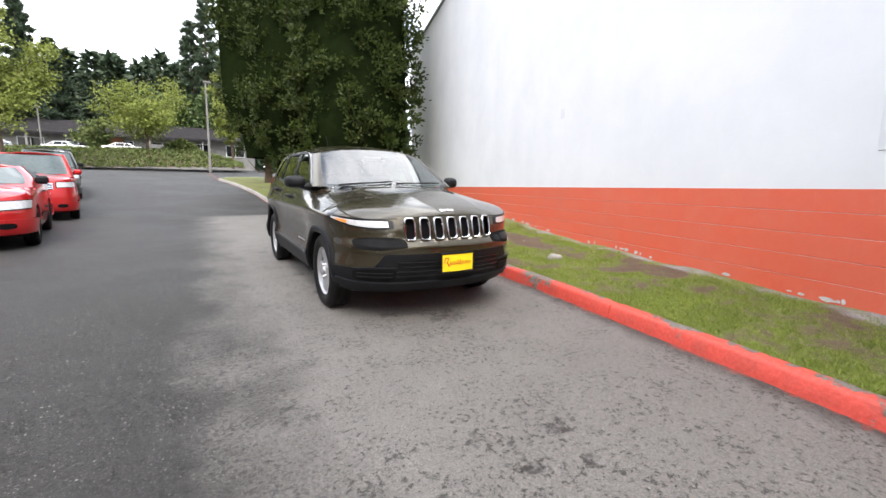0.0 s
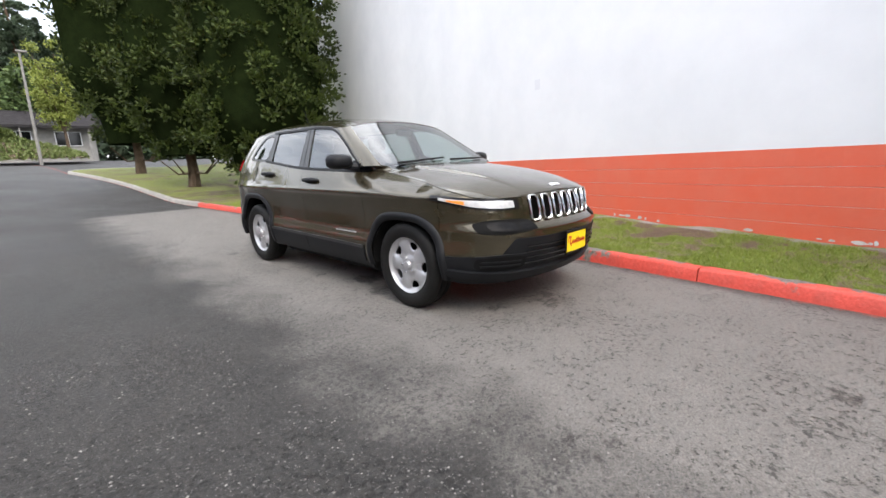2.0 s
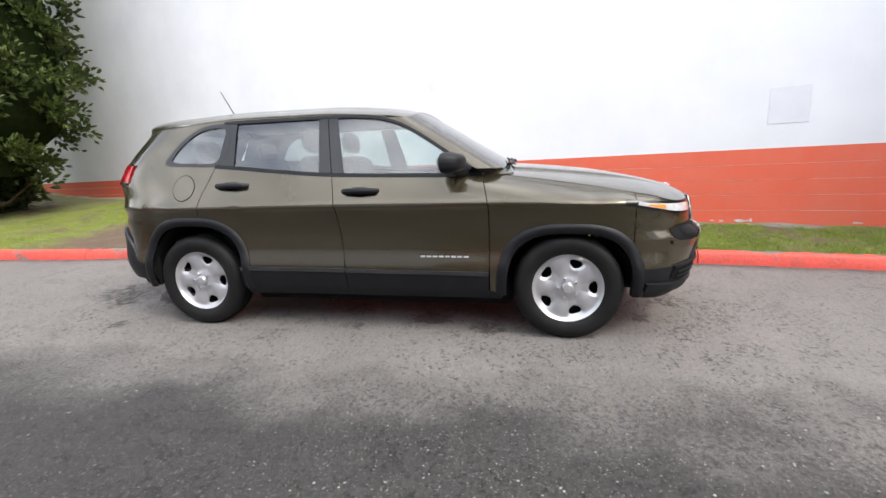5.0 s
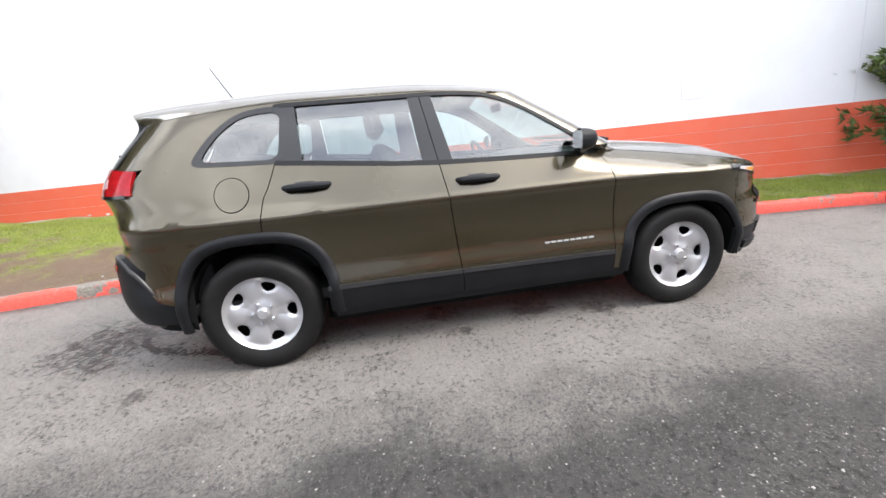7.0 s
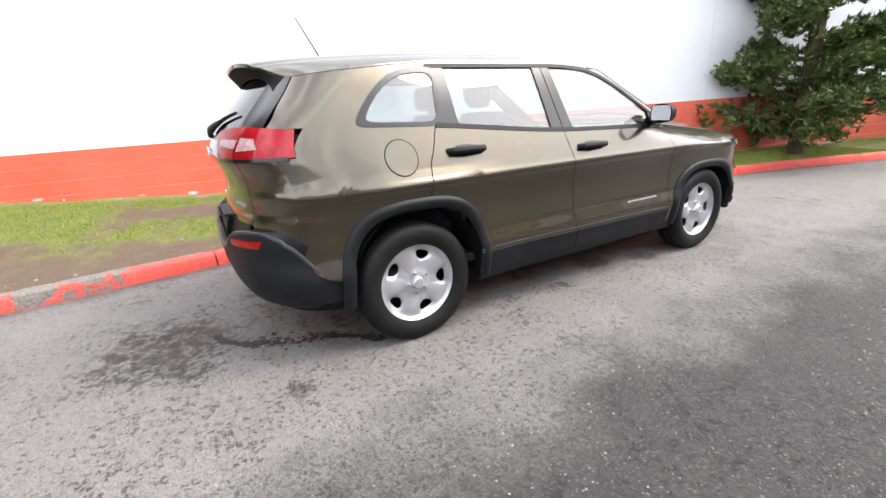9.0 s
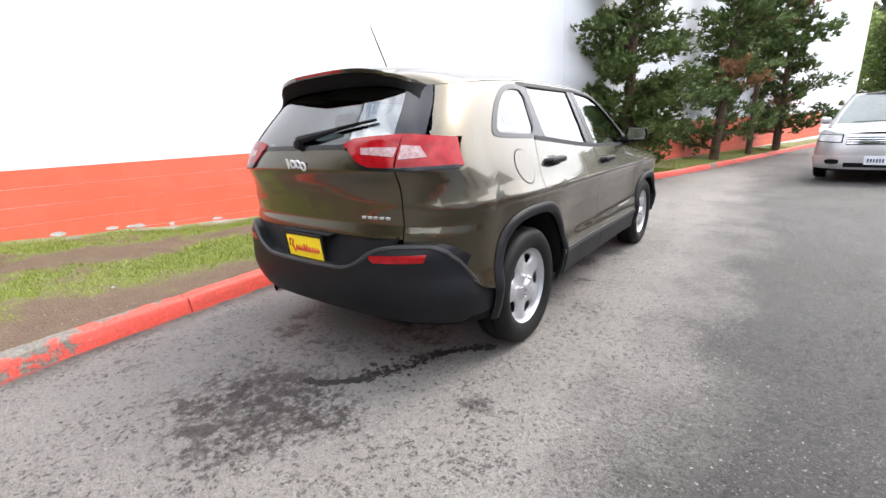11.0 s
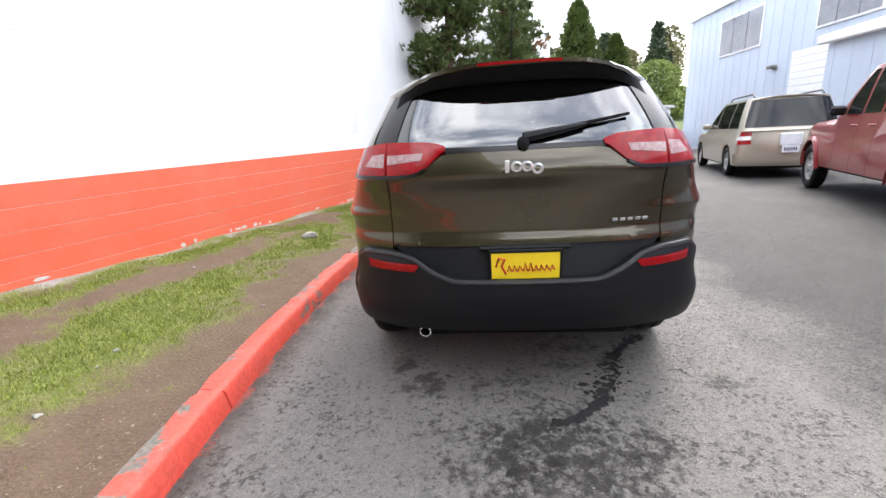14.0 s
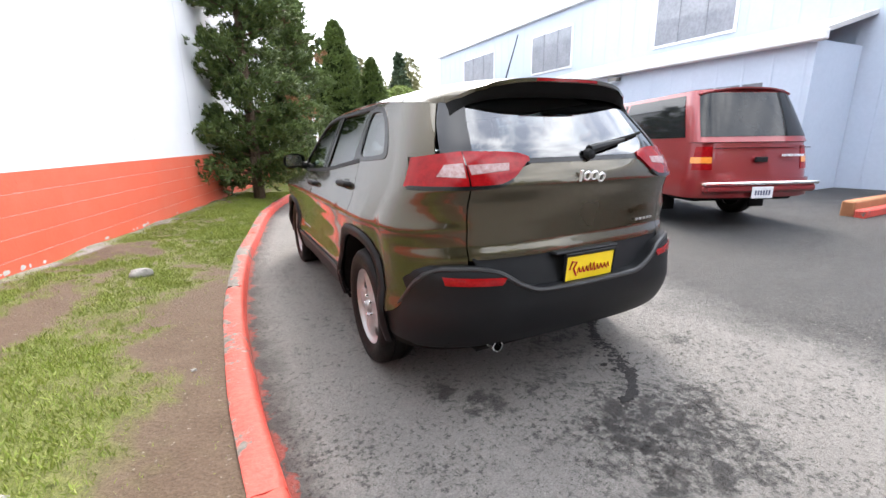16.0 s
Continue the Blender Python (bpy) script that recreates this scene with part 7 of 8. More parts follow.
def leafy_tree(name, label, x, y, z, height, radius, base, seed, mat, n=5000, leaf=0.28, trunk=0.18):
    """A broad deciduous tree: trunk, forking limbs and clouds of leaves with gaps."""
    rs = np.random.RandomState(seed)
    t = thing(name, label, "tree", pose(x, y, z))
    part("trunk", tube([(0, 0, -0.2), (0.05, 0, base * 0.6), (0, 0.05, base)], [trunk, trunk * 0.8, trunk * 0.65], 9), BARK, t)
    C = []
    limbs = []
    for i in range(11):
        a = i * 2.4 + rs.uniform(-0.3, 0.3)
        ln = rs.uniform(0.6, 1.0)
        e = np.array([math.cos(a) * radius * ln, math.sin(a) * radius * ln, base + (height - base) * rs.uniform(0.35, 0.95) * (1.15 - 0.4 * ln)])
        mid = np.array([e[0] * 0.4, e[1] * 0.4, base + (e[2] - base) * 0.6])
        limbs.append(tube([(0, 0, base * 0.85), mid, e], [trunk * 0.5, trunk * 0.3, 0.02], 6))
        for s in np.linspace(0.45, 1.05, 5):
            C.append((mid if s < 0.7 else e) * s / (0.6 if s < 0.7 else 1.0) + rs.normal(0, radius * 0.14, 3))
    for lb in limbs:
        part("limb", lb, BARK, t)
    C = np.array(C)
    k = n // len(C)
    c = np.repeat(C, k, 0) + rs.normal(0, radius * 0.17, (len(C) * k, 3)) * np.array([1, 1, 0.7])
    v, q = sprays(c, rs.normal(0, 1, (len(c), 3)) + np.array([0, 0, 0.3]), leaf, 2, rs, 0.7, 0.7)
    part("leaves", big_mesh("leaves", v, q, mat), None, t)
    return t


def turf_z(x, y):
    return float(turf_h(np.array(x), np.array(y)))


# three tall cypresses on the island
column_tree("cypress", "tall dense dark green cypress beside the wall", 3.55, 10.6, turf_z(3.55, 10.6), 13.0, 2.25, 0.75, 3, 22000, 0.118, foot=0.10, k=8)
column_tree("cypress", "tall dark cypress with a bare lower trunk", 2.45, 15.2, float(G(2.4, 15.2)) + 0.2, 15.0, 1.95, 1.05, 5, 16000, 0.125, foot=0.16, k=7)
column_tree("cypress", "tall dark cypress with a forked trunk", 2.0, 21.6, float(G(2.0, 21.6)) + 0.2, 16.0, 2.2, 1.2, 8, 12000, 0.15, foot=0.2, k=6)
# conifers in the strip by the wall
branch_tree("pine_tree", "bushy green pine growing against the wall", 0.92, -7.6, turf_z(0.92, -7.6), 6.6, 1.75, 0.35, 21, PINE, 84, 52, 0.125, 8, 0.0, up=0.22, gap=0.10)
branch_tree("pine_tree", "gappy pine with twisted tops by the wall", -0.45, -12.3, turf_z(-0.45, -12.3), 6.4, 1.35, 0.3, 22, PINE, 66, 30, 0.14, 8, 0.05, gap=0.25, lean=-0.3)
branch_tree("pine_tree", "pine with browning needles by the wall", -1.95, -17.6, turf_z(-1.95, -17.6), 7.4, 1.6, 0.6, 23, PINE, 70, 30, 0.15, 8, 0.15, gap=0.18)
branch_tree("pine_tree", "sparse pine top beyond the others", -1.2, -15.2, turf_z(-1.2, -15.2), 6.8, 0.9, 2.6, 24, PINE, 50, 28, 0.15, 10, 0.1, gap=0.15, trunk=0.10)
# clipped columns at the end of the lane
column_tree("arborvitae", "broad pointed arborvitae at the end of the lane", -8.6, -38.5, float(G(-8, -38)), 12.2, 1.85, 0.2, 31, 20000, 0.19, ARBOR, foot=0.04, top_taper=0.9, k=3)
column_tree("arborvitae", "narrow pointed arborvitae at the end of the lane", -12.2, -39.5, float(G(-12, -39)), 9.4, 1.45, 0.2, 32, 14000, 0.19, ARBOR, foot=0.04, top_taper=0.9, k=3)
# the far side of the road
leafy_tree("maple_tree", "round yellow-green spring maple on the ivy bank", -5.8, 52.0, 4.4, 8.0, 3.3, 2.9, 41, SPRING, 11000, 0.18)
leafy_tree("maple_tree", "large yellow-green spring tree by the parking row", -14.2, 40.0, 2.3, 12.0, 3.0, 3.6, 42, SPRING, 12000, 0.20, 0.2)
leafy_tree("maple_tree", "yellow-green spring tree beside the pole", 3.0, 58.0, 3.5, 12.5, 2.0, 3.2, 43, SPRING, 9000, 0.20)
leafy_tree("bush_tree", "small green tree by the carport", -11.3, 60.0, 4.0, 5.4, 1.6, 1.0, 44, IVY, 3000, 0.3, 0.1)
for x, y, h, r, s in ((1.7, 80, 27, 3.4, 51), (-0.6, 81, 23.5, 3.2, 52), (-20.5, 74, 22, 3.6, 54), (-18.0, 78, 17, 3.4, 56), (4.8, 86, 20, 4.0, 55)):
    branch_tree("fir_tree", "tall dark ragged fir behind the low building", x, y, 4.5, h, r, 5.0, s, WOODS, 80, 36, 0.72, 4, 0, droop=0.5, trunk=0.35, up=0.05, gap=0.08)


def wood(name, label, pts, mat, seed, leaf=1.2, per=700, cone=True, cat="trees"):
    """A far wood as one mass of sprays: (x, y, z, height, radius) for each crown."""
    rs = np.random.RandomState(seed)
    vs, qs, n = [], [], 0
    for x, y, z, h, r in pts:
        hh = rs.uniform(0, 1, per) ** 0.8
        a = rs.uniform(0, 2 * math.pi, per)
        rr = r * ((1 - hh) ** 0.8 if cone else np.sqrt(np.clip(1 - (2 * hh - 1) ** 2, 0, 1))) * rs.uniform(0.5, 1.1, per)
        c = np.stack([x + rr * np.cos(a), y + rr * np.sin(a), z + h * hh], -1)
        d = np.stack([np.cos(a), np.sin(a), 0.1 + 0 * a], -1)
        v, q = sprays(c, d, leaf, 2, rs, 0.5, 0.5)
        vs.append(v), qs.append(q + n)
        n += len(v)
    ob = new(name, big_mesh(name, np.concatenate(vs), np.concatenate(qs), mat))
    return tagged(ob, label, cat, kind="stuff")


rs = np.random.RandomState(77)
wood("far_wood", "dark fir wood behind the low building", [(-75 + 1.35 * i + rs.uniform(-1, 1), 94 + rs.uniform(-4, 14), 4, rs.uniform(17.5, 22), rs.uniform(3.6, 4.8)) for i in range(90)], WOODS, 78, 1.5, 480)
wood("green_wood", "light green leafy trees before the firs", [(-6.5 + 2.6 * i, 76 + rs.uniform(-2, 3), 5, rs.uniform(9, 14), rs.uniform(2.4, 3.2)) for i in range(5)], leafy("mid_green_leaves", (0.05, 0.085, 0.026), (0.08, 0.12, 0.035), (0.11, 0.15, 0.05), 0.3), 84, 0.6, 900, False)
wood("hillside_wood", "spring green bushes on the hillside", [(-34 + 3.0 * i + rs.uniform(-1, 1), -62 - rs.uniform(0, 22), 0.5 + rs.uniform(0, 5), rs.uniform(4, 8), rs.uniform(2.5, 4.0)) for i in range(16)], HILL, 79, 0.5, 1800, False)
wood("hilltop_wood", "dry green trees along the hilltop", [(-44 + 2.8 * i + rs.uniform(-1, 1), -88 - rs.uniform(0, 25), 6, rs.uniform(9, 15), rs.uniform(2.6, 4.2)) for i in range(24)], OLIVE_BUSH, 80, 0.75, 900, False)
wood("hill_firs", "dark firs on the hilltop", [(-38 + 6.0 * i + rs.uniform(-2, 2), -84 - rs.uniform(0, 22), 6, rs.uniform(11, 17), rs.uniform(1.8, 2.8)) for i in range(11)], WOODS, 81, 1.1, 450)
# hill under the wood
hx, hy = np.meshgrid(np.linspace(-140, 60, 60), np.linspace(-52, -200, 40), indexing="ij")
hz_ = -0.4 + 9 * (1 - np.exp(-((-52 - hy) / 34.0) ** 2)) * (0.8 + 0.2 * np.sin(hx * 0.08)) + 0.6 * np.sin(hx * 0.5) * np.sin(hy * 0.4) * ((-52 - hy) > 2)
hi = np.arange(hx.size).reshape(hx.shape)
hill_me = big_mesh("hill", np.stack([hx, hy, hz_], -1).reshape(-1, 3), np.stack([hi[:-1, :-1], hi[:-1, 1:], hi[1:, 1:], hi[1:, :-1]], -1).reshape(-1, 4), stuff("hill_grass", (0.06, 0.09, 0.02), (0.12, 0.15, 0.05), 0.3, 4, 0.95, 0, 0.5, 0.2))
tagged(new("hill", hill_me), "green hillside behind the lane's end", "hill", kind="structure")

# ivy bank across the end of the road
bx, by = np.meshgrid(np.linspace(-30, 3.5, 60), np.linspace(0, 1, 16), indexing="ij")
bank = np.stack([bx, 47 + 8 * by, 2.45 + 0.02 * (bx + 30) + 2.0 * np.sin(np.clip(by * 1.25, 0, 1) * math.pi / 2) ** 1.2 * np.clip((3.6 - bx) / 5, 0, 1) ** 0.6], -1)
bi = np.arange(bx.size).reshape(bx.shape)
tagged(new("ivy_bank", big_mesh("ivy_bank", bank.reshape(-1, 3), np.stack([bi[:-1, :-1], bi[1:, :-1], bi[1:, 1:], bi[:-1, 1:]], -1).reshape(-1, 4), SOIL)), "sloping bank grown over with ivy", "bank", kind="structure")
rs = np.random.RandomState(90)
pu, pv = rs.randint(0, 59, 9000), rs.randint(0, 15, 9000)
pc = bank[pu, pv] + rs.normal(0, 0.25, (9000, 3)) * np.array([1.2, 1, 0.25]) + np.array([0, 0, 0.08])
v, q = sprays(pc, rs.normal(0, 0.5, (9000, 3)) + np.array([0, -0.3, 0.8]), 0.20, 5, rs, 0.8, 0.6)
tagged(new("ivy", big_mesh("ivy", v, q, IVY)), "thick green ivy covering the bank", "ivy", kind="stuff")

# grass blades on the strip
rs = np.random.RandomState(91)
n_b = 430000
gyv = np.concatenate([rs.uniform(-9, 9, int(n_b * 0.8)), rs.uniform(-20, 20, n_b - int(n_b * 0.8))])
u = rs.uniform(0, 1, n_b)
gxv = XK(gyv) + 0.16 + (np.minimum(wall_x(np.minimum(gyv, 15)), XK(gyv) + 5.5) - 0.03 - XK(gyv) - 0.16) * u


keep = rs.uniform(0, 1, n_b) < np.maximum(lawn(gxv, gyv), 0.015) * np.clip((wall_x(np.minimum(gyv, 15)) - gxv - 0.08) / 0.25, 0.1, 1)
gxv, gyv = gxv[keep], gyv[keep]
base_z = turf_h(gxv, gyv)
c = np.stack([gxv, gyv, base_z], -1)
tall = 0.014 + 0.014 * np.clip(lawn(gxv, gyv) - 0.2, 0, 1) + 0.014 * (rs.uniform(0, 1, len(c)) < 0.06)
v, q = sprays(c, rs.normal(0, 0.45, c.shape) + np.array([0, 0, 1.0]), tall * 1.15, 1, rs, 0.16, 0.25)
BLADE = leafy("grass_blades", (0.125, 0.175, 0.020), (0.195, 0.255, 0.034), (0.28, 0.29, 0.08), 2.6)
tagged(new("grass", big_mesh("grass", v, q, BLADE)), "short green grass with worn patches", "grass", kind="stuff")

# ---- buildings and street furniture ----
METAL_WALL = stuff("pale_blue_metal_siding", (0.45, 0.515, 0.62), (0.51, 0.575, 0.68), 0.6, 12, 0.5, 0, 0.1, 0.004)
TRIM_WHITE = stuff("white_trim", (0.72, 0.73, 0.74), (0.8, 0.81, 0.82), 4, 40, 0.5, 0, 0.1, 0.003)
WIN_GREY = stuff("grey_window_pane", (0.16, 0.17, 0.20), (0.26, 0.27, 0.30), 1.5, 12, 0.1, 0, 0, coat=0.6)
ROOFING = stuff("dark_shingle_roof", (0.022, 0.020, 0.021), (0.042, 0.039, 0.04), 2, 14, 1.0, 0, 0.6, 0.03, spec=0.1)
STUCCO = stuff("grey_stucco", (0.20, 0.19, 0.18), (0.30, 0.29, 0.27), 2, 30, 0.9, 0, 0.4, 0.01)
RED_BRICK = stuff("orange_fence_wood", (0.30, 0.13, 0.06), (0.42, 0.19, 0.09), 4, 40, 0.8, 0, 0.3, 0.01)
GREY_POLE = stuff("weathered_pole", (0.15, 0.14, 0.13), (0.22, 0.21, 0.19), 3, 30, 0.8, 0, 0.2, 0.01)
PALE_ROOF = stuff("pale_metal_roof", (0.45, 0.45, 0.44), (0.55, 0.55, 0.54), 2, 20, 0.6, 0.1, 0.1, 0.005)

shed = thing("metal_building", "pale blue-white two-storey metal building with grey windows", "building", pose(-11.3, 0, 0, 0, 0, 0))
part("wall", box(-16, 0, -22.4, 14, -0.6, 6.25), METAL_WALL, shed, "pale blue ribbed metal wall")
ribs = [box(0.0, 0.012, y, y + 0.05, -0.5, 6.2, 0.006) for y in np.arange(-22.2, 13.8, 0.61)]
part("wall_ribs", join(*ribs), METAL_WALL, shed)
part("eave_trim", box(-0.05, 0.16, -22.6, 14.1, 6.22, 6.50, 0.02), TRIM_WHITE, shed)
part("roof", (np.array([(0.15, -22.6, 6.48), (0.15, 14.1, 6.48), (-8, 14.1, 8.9), (-8, -22.6, 8.9), (-16, -22.6, 6.4), (-16, 14.1, 6.4)]), [[0, 1, 2, 3], [3, 2, 5, 4]]), PALE_ROOF, shed)
part("gable", (np.array([(0.0, -22.4, 6.25), (-8, -22.4, 8.85), (-16, -22.4, 6.25), (0.0, -22.3, 6.25), (-8, -22.3, 8.85), (-16, -22.3, 6.25)]), [[0, 1, 2], [5, 4, 3]]), METAL_WALL, shed)
for y0, y1 in ((-19.2, -16.0), (-13.0, -10.4), (-6.7, -4.1), (-0.6, 2.0)):
    wf = part("window", box(-0.02, 0.05, y0, y1, 4.0, 5.62, 0.01), TRIM_WHITE, shed)
    part("pane", box(0.05, 0.058, y0 + 0.08, y1 - 0.08, 4.08, 5.54), WIN_GREY, wf, "grey reflecting window pane")
    for k in (1, 2):
        yy_ = y0 + (y1 - y0) * k / 3
        part("mullion", box(0.056, 0.075, yy_ - 0.02, yy_ + 0.02, 4.06, 5.56), WIN_GREY, wf)
door = part("roller_door", box(-0.02, 0.03, -14.0, -12.2, -0.5, 3.45), TRIM_WHITE, shed, "white roller door")
for k in range(16):
    part("door_slat", box(0.028, 0.05, -13.96, -12.24, -0.4 + 0.24 * k, -0.19 + 0.24 * k, 0.01), TRIM_WHITE, door)
lean = part("annex", box(0.02, 1.9, -9.6, -1.3, -0.6, 3.14), METAL_WALL, shed, "lean-to with a sloping gutter roof")
part("annex_ribs", join(*[box(1.9, 1.910, y, y + 0.05, -0.5, 3.1, 0.005) for y in np.arange(-9.4, -1.4, 0.61)]), METAL_WALL, lean)
part("annex_roof", (np.array([(2.05, -9.75, 3.2), (2.05, -1.15, 3.2), (0, -1.15, 3.75), (0, -9.75, 3.75), (2.05, -9.75, 3.3), (2.05, -1.15, 3.3), (0, -1.15, 3.85), (0, -9.75, 3.85)]), [[3, 2, 1, 0], [4, 5, 6, 7], [0, 1, 5, 4], [1, 2, 6, 5], [3, 0, 4, 7]]), PALE_ROOF, lean)
part("gutter", box(1.93, 2.10, -9.8, -1.1, 3.08, 3.30, 0.03), TRIM_WHITE, lean, "white gutter")
part("dark_opening", box(1.88, 1.906, -3.8, -2.2, -0.4, 2.42), WIN_GREY, lean)
lampb = part("wall_lamp", box(1.91, 2.12, -6.52, -6.16, 2.92, 3.02, 0.02), GREY_POLE, lean, "grey flood lamp under the gutter")
part("lamp_glass", box(1.95, 2.10, -6.48, -6.20, 2.88, 2.922, 0.01), PLATE_WHITE, lampb)
lb2 = part("wall_lamp", box(0.02, 0.24, -15.1, -14.75, 3.0, 3.12, 0.02), GREY_POLE, shed, "grey flood lamp on the wall")
# timber edging by the truck
edging = solo("timber_edging", box(-11.0, -6.9, 0.55, 0.72, -0.1, 0.22, 0.02), RED_BRICK, "orange-brown timber edging of a planting bed", "edging")
edging.location = (0, 0.0, float(G(-8, 0.6)))
bed_kerb = solo("bed_kerb", box(-11.0, -6.85, 0.74, 0.88, -0.1, 0.11, 0.02), RED_KERB, "low red painted kerb before the planting bed", "kerb")
bed_kerb.location = (0, 0.0, float(G(-8, 0.6)))

# low white building behind the arborvitae
lowb = thing("low_building", "low white building with a pale gable roof", "building", pose(-15.5, -45, -0.6))
part("wall", box(-4.2, 3.6, -8, 0, 0, 3.4), TRIM_WHITE, lowb, "off-white wall")
part("roof", (np.array([(-4.5, -8.3, 3.1), (-4.5, 0.4, 3.1), (3.9, 0.4, 4.0), (3.9, -8.3, 4.0), (-4.5, -8.3, 3.3), (-4.5, 0.4, 3.3), (3.9, 0.4, 4.2), (3.9, -8.3, 4.2)]), [[0, 1, 2, 3], [7, 6, 5, 4], [1, 5, 6, 2], [0, 4, 5, 1], [2, 6, 7, 3]]), PALE_ROOF, lowb)

# long low building across the road
shop = thing("long_building", "long low building with a dark overhanging roof", "building", pose(-12, 68, 4.9))
part("wall", box(-34, 19, 1.2, 9, -1.8, 3.0), STUCCO, shop, "grey stucco wall")
part("roof", (np.array([(-35, -0.4, 2.9), (20.5, -0.4, 2.9), (19.5, 4.5, 5.0), (-34, 4.5, 5.0), (20.5, 10, 2.9), (-35, 10, 2.9), (-35, -0.4, 2.6), (20.5, -0.4, 2.6)]), [[0, 1, 2, 3], [3, 2, 4, 5], [1, 4, 2], [5, 0, 3], [6, 7, 1, 0]]), ROOFING, shop, "dark shingle roof")
for k in range(11):
    x0 = -32 + 4.7 * k
    wf = part("window", box(x0, x0 + 2.6, 1.12, 1.21, 0.5, 2.3, 0.02), TRIM_WHITE, shop)
    part("pane", box(x0 + 0.1, x0 + 1.25, 1.10, 1.125, 0.6, 2.2), DARK_GLASS, wf)
    part("pane", box(x0 + 1.35, x0 + 2.5, 1.10, 1.125, 0.6, 2.2), DARK_GLASS, wf)
for k in range(9):
    part("post", box(-33 + 6.4 * k, -32.8 + 6.4 * k, -0.2, 0.0, -1.4, 2.7), STUCCO, shop)
part("timber_panel", box(0.7, 2.3, 0.9, 1.18, -0.9, 2.7), RED_BRICK, shop, "orange timber panel")
solo("wooden_fence", box(-6.0, -3.2, 57.9, 58.05, 4.0, 6.0, 0.02), STUCCO, "grey wooden fence by the parked cars", "fence")

# poles
pole = thing("street_lamp", "thin leaning grey lamp pole by the ivy bank", "lamp", pose(-0.1, 46.2, float(G(0, 46)) - 0.1, 0, 0.8, 0))
part("post", tube([(0, 0, 0), (0, 0, 9.2)], [0.13, 0.08], 10), GREY_POLE, pole)
part("lamp_head", box(-0.22, 0.5, -0.16, 0.16, 9.1, 9.28, 0.05), GREY_POLE, pole)
pole2 = thing("street_lamp", "small lamp post in the far car park", "lamp", pose(-17.5, 66, 4.2))
part("post", tube([(0, 0, 0), (0, 0, 6.3)], [0.10, 0.06], 8), GREY_POLE, pole2)
part("lamp_head", box(-0.3, 0.3, -0.15, 0.15, 6.2, 6.4, 0.05), GREY_POLE, pole2)
bush = column_tree("round_bush", "clipped round bush on the ivy bank", -2.6, 53.5, 4.5, 1.5, 1.5, 0.05, 95, 2600, 0.25, IVY, foot=0.2, top_taper=0.9, cat="bush", k=3)
column_tree("shrub", "low dark shrub at the foot of the cypress", 4.6, 12.2, float(G(4.6, 12)) + 0.35, 1.2, 0.9, 0.02, 96, 2200, 0.2, CYPRESS, foot=0.2, top_taper=0.8, cat="bush", k=4)

# far wall panel marks and the rock in the grass
WALL_GREY = stuff("grey_patch_paint", (0.66, 0.66, 0.69), (0.70, 0.70, 0.72), 6, 60, 0.7, 0, 0.1, 0.002)
wy_ = lambda y: y * wall_n
part("paint_patch", box(-0.01, 0.006, wy_(-4.52), wy_(-4.12), 1.395, 1.84, 0.003), WALL_GREY, wall, "pale grey painted-over panel")
part("paint_patch", box(-0.01, 0.003, wy_(0.40), wy_(0.53), 2.33, 2.50, 0.001), WALL_GREY, wall, "small scuffed patch")
part("wall_joint", box(-0.01, 0.003, wy_(-6.42), wy_(-6.40), 1.1, 7.5), WALL_GREY, wall)
rs = random.Random(5)
for k in range(26):
    y = rs.uniform(-5.5, 6.0)
    hgt = turf_z(float(wall_x(y)) - 0.05, y)
    w_ = rs.uniform(0.02, 0.09)
    h_ = rs.uniform(0.01, 0.035)
    blob = [(0.007, wy_(y) + w_ * math.cos(a) * rs.uniform(0.6, 1), hgt + 0.035 + h_ * math.sin(a) * rs.uniform(0.6, 1)) for a in np.linspace(0, 6.0, 11)]
    part("peeled_patch", (np.array(blob), [list(range(11))]), PEELED, wall, sharp=0)


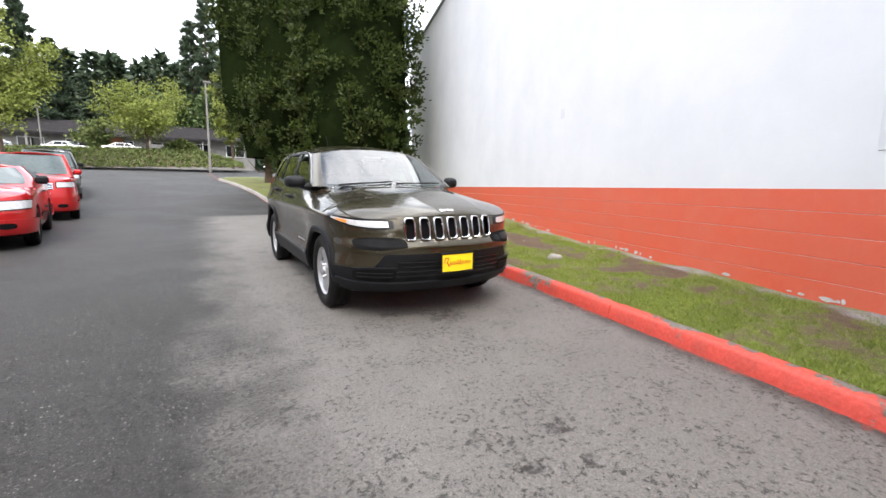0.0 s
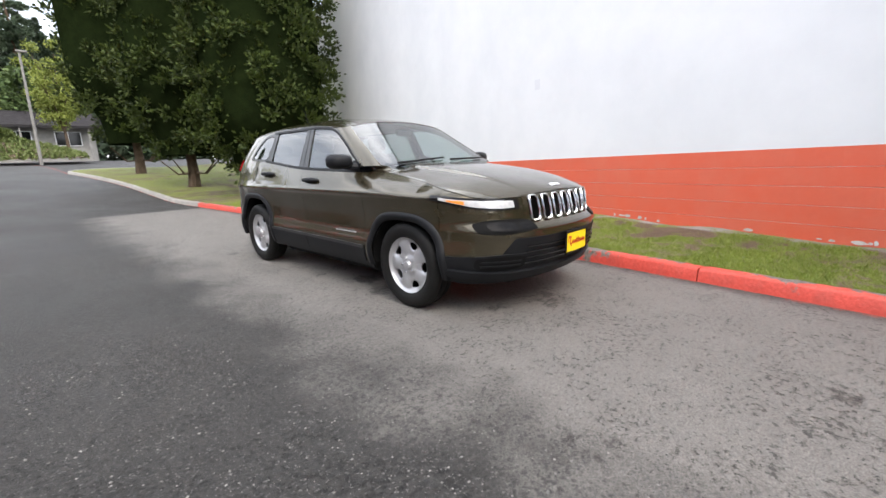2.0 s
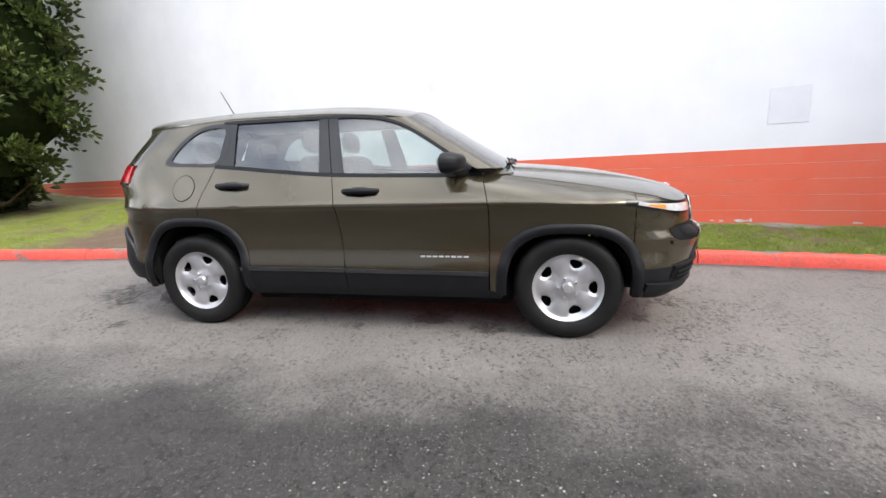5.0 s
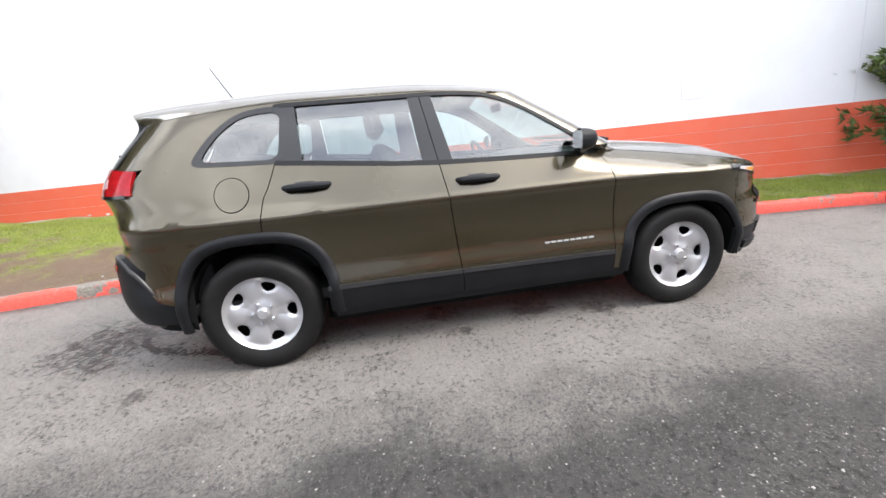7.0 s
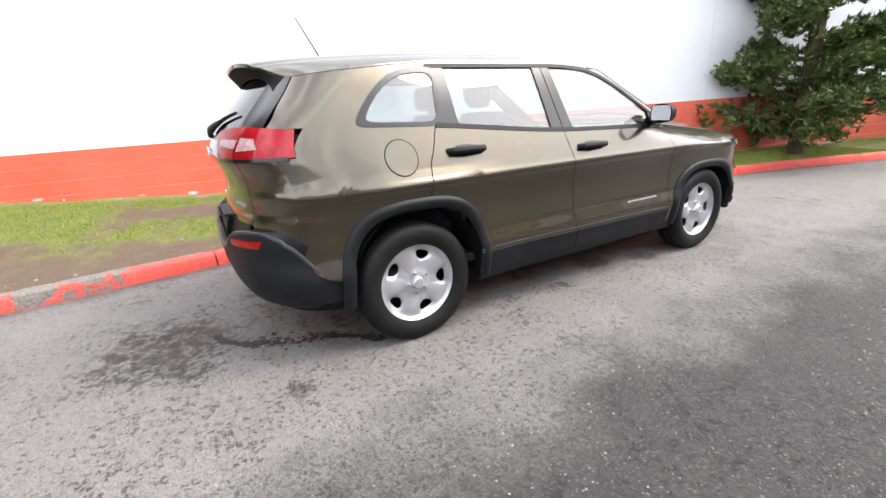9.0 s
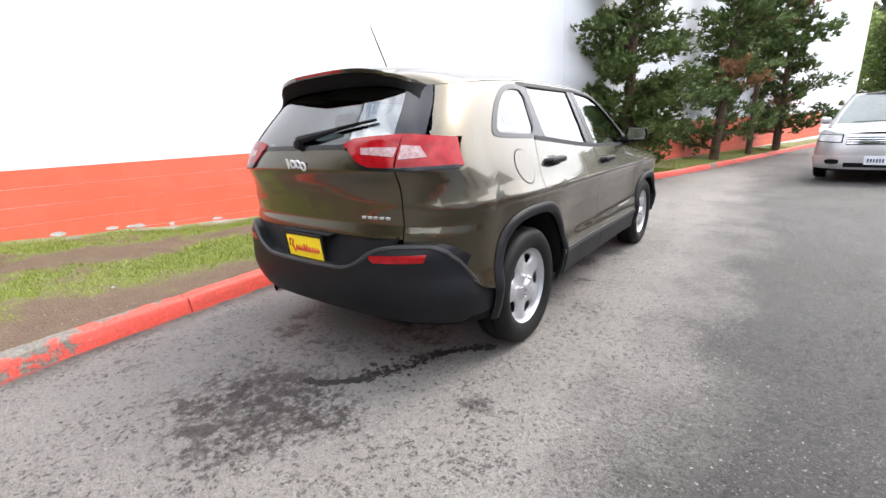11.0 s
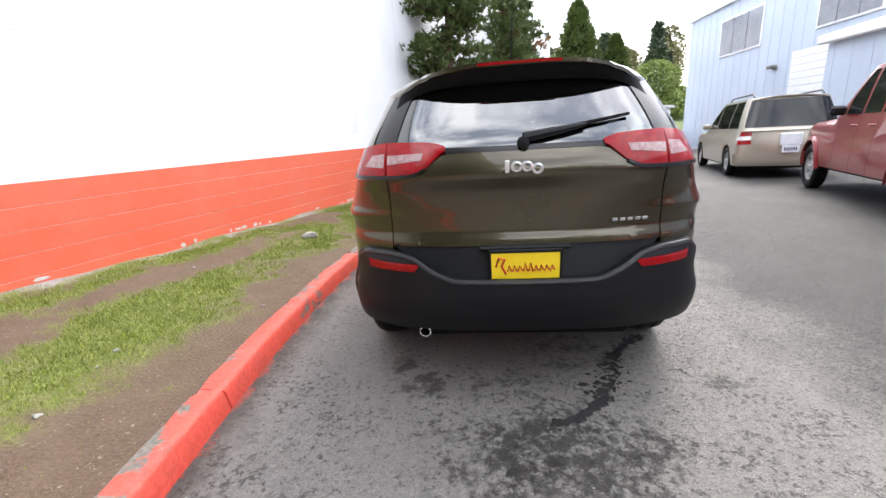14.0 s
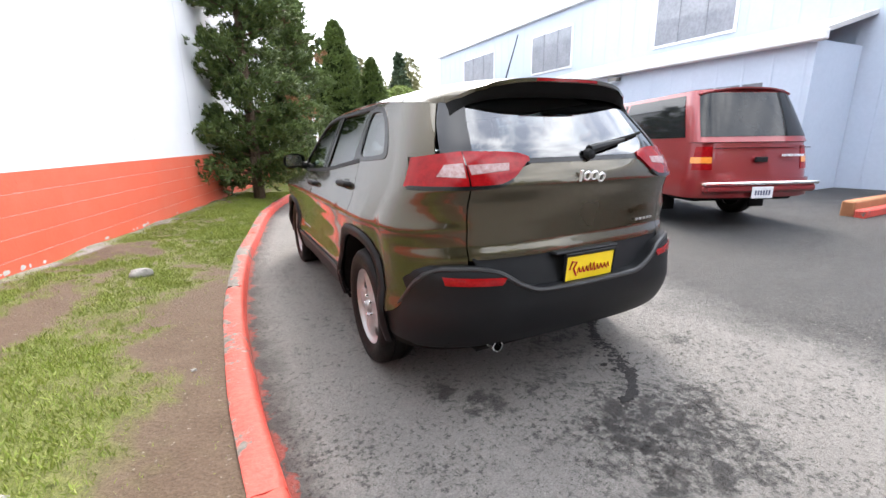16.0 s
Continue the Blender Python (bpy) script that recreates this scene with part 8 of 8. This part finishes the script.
def rock(name, label, x, y, z, r, seed, mat=CONCRETE, cat="rock"):
    rs_ = np.random.RandomState(seed)
    bm = bmesh.new()
    bmesh.ops.create_icosphere(bm, subdivisions=2, radius=1.0)
    for vv in bm.verts:
        k = 1 + 0.35 * math.sin(vv.co.x * 3 + seed) * math.cos(vv.co.y * 4) + rs_.uniform(-0.1, 0.1)
        vv.co = Vector((vv.co.x * k * r, vv.co.y * k * r * 0.8, vv.co.z * k * r * 0.5))
    bm.verts.index_update()
    vf = [tuple(vv.co) for vv in bm.verts], [[a.index for a in f.verts] for f in bm.faces]
    bm.free()
    return solo(name, vf, mat, label, cat, pose(x, y, z + r * 0.25), sharp=60)


rock("rock", "broken grey rock in the grass", 2.39, -1.06, turf_z(2.39, -1.06), 0.10, 3)
rs = random.Random(9)
for k in range(10):
    y = rs.uniform(-4, 4.5)
    x = float(XK(y)) + rs.uniform(0.25, 1.6)
    rock("pebble", "small pale pebble on the worn lawn", x, y, turf_z(x, y), rs.uniform(0.010, 0.024), k, CONCRETE, "pebble")

for kind_name, words in (("pebble", "pebbles on the worn lawn"), ("cypress", "cypresses on the island"), ("pine_tree", "pines along the wall"), ("arborvitae", "pointed trees at the lane's end"), ("fir_tree", "firs behind the low building"), ("maple_tree", "spring maples over the road"), ("sedan", "parked saloons"), ("minivan", "minivans in the lane")):
    for ob in bpy.data.objects:
        if ob.parent is None and ob.name.split(".")[0] == kind_name:
            ob["group"] = words

# ---- orange blocks of the wall's base, kept for last ----
def course_block():
    """A block with eased upper and lower edges; the upright joints are filled flush."""
    sec = [(-0.05, 0.0012), (-0.001, 0.0012), (0.003, 0.0042), (0.003, 0.1958), (-0.001, 0.1988), (-0.05, 0.1988)]
    v = np.array([(x, y, z) for y in (0.0001, 0.3999) for x, z in sec])
    f = [[j, j + 1, j + 7, j + 6] for j in range(5)] + [[5, 0, 6, 11], [5, 4, 3, 2, 1, 0], [6, 7, 8, 9, 10, 11]]
    return v, [q[::-1] for q in f]


block_me = mesh("block", course_block(), ORANGE, 0)
rest = []
for c in range(7):
    z = BAND - 0.2 * (c + 1)
    for k in range(int((s1 - s0) / 0.4)):
        y = s0 + k * 0.4 + (0.2 if c % 2 else 0.0)
        wy = y / wall_n
        if y + 0.4 > s1 or wy < -27.2:
            continue
        if -8.2 < wy < 8.6 and not (c == 6 and wy < 4):
            b = new("block", block_me)
            b.parent = wall
            b.location = (0, y, z)
        elif c < 6 or wy > 0:
            rest.append(moved(course_block(), pose(0, y, z)))
ob = part("block_courses", join(*rest), ORANGE, wall, sharp=0)
ob["kind"] = "stuff"
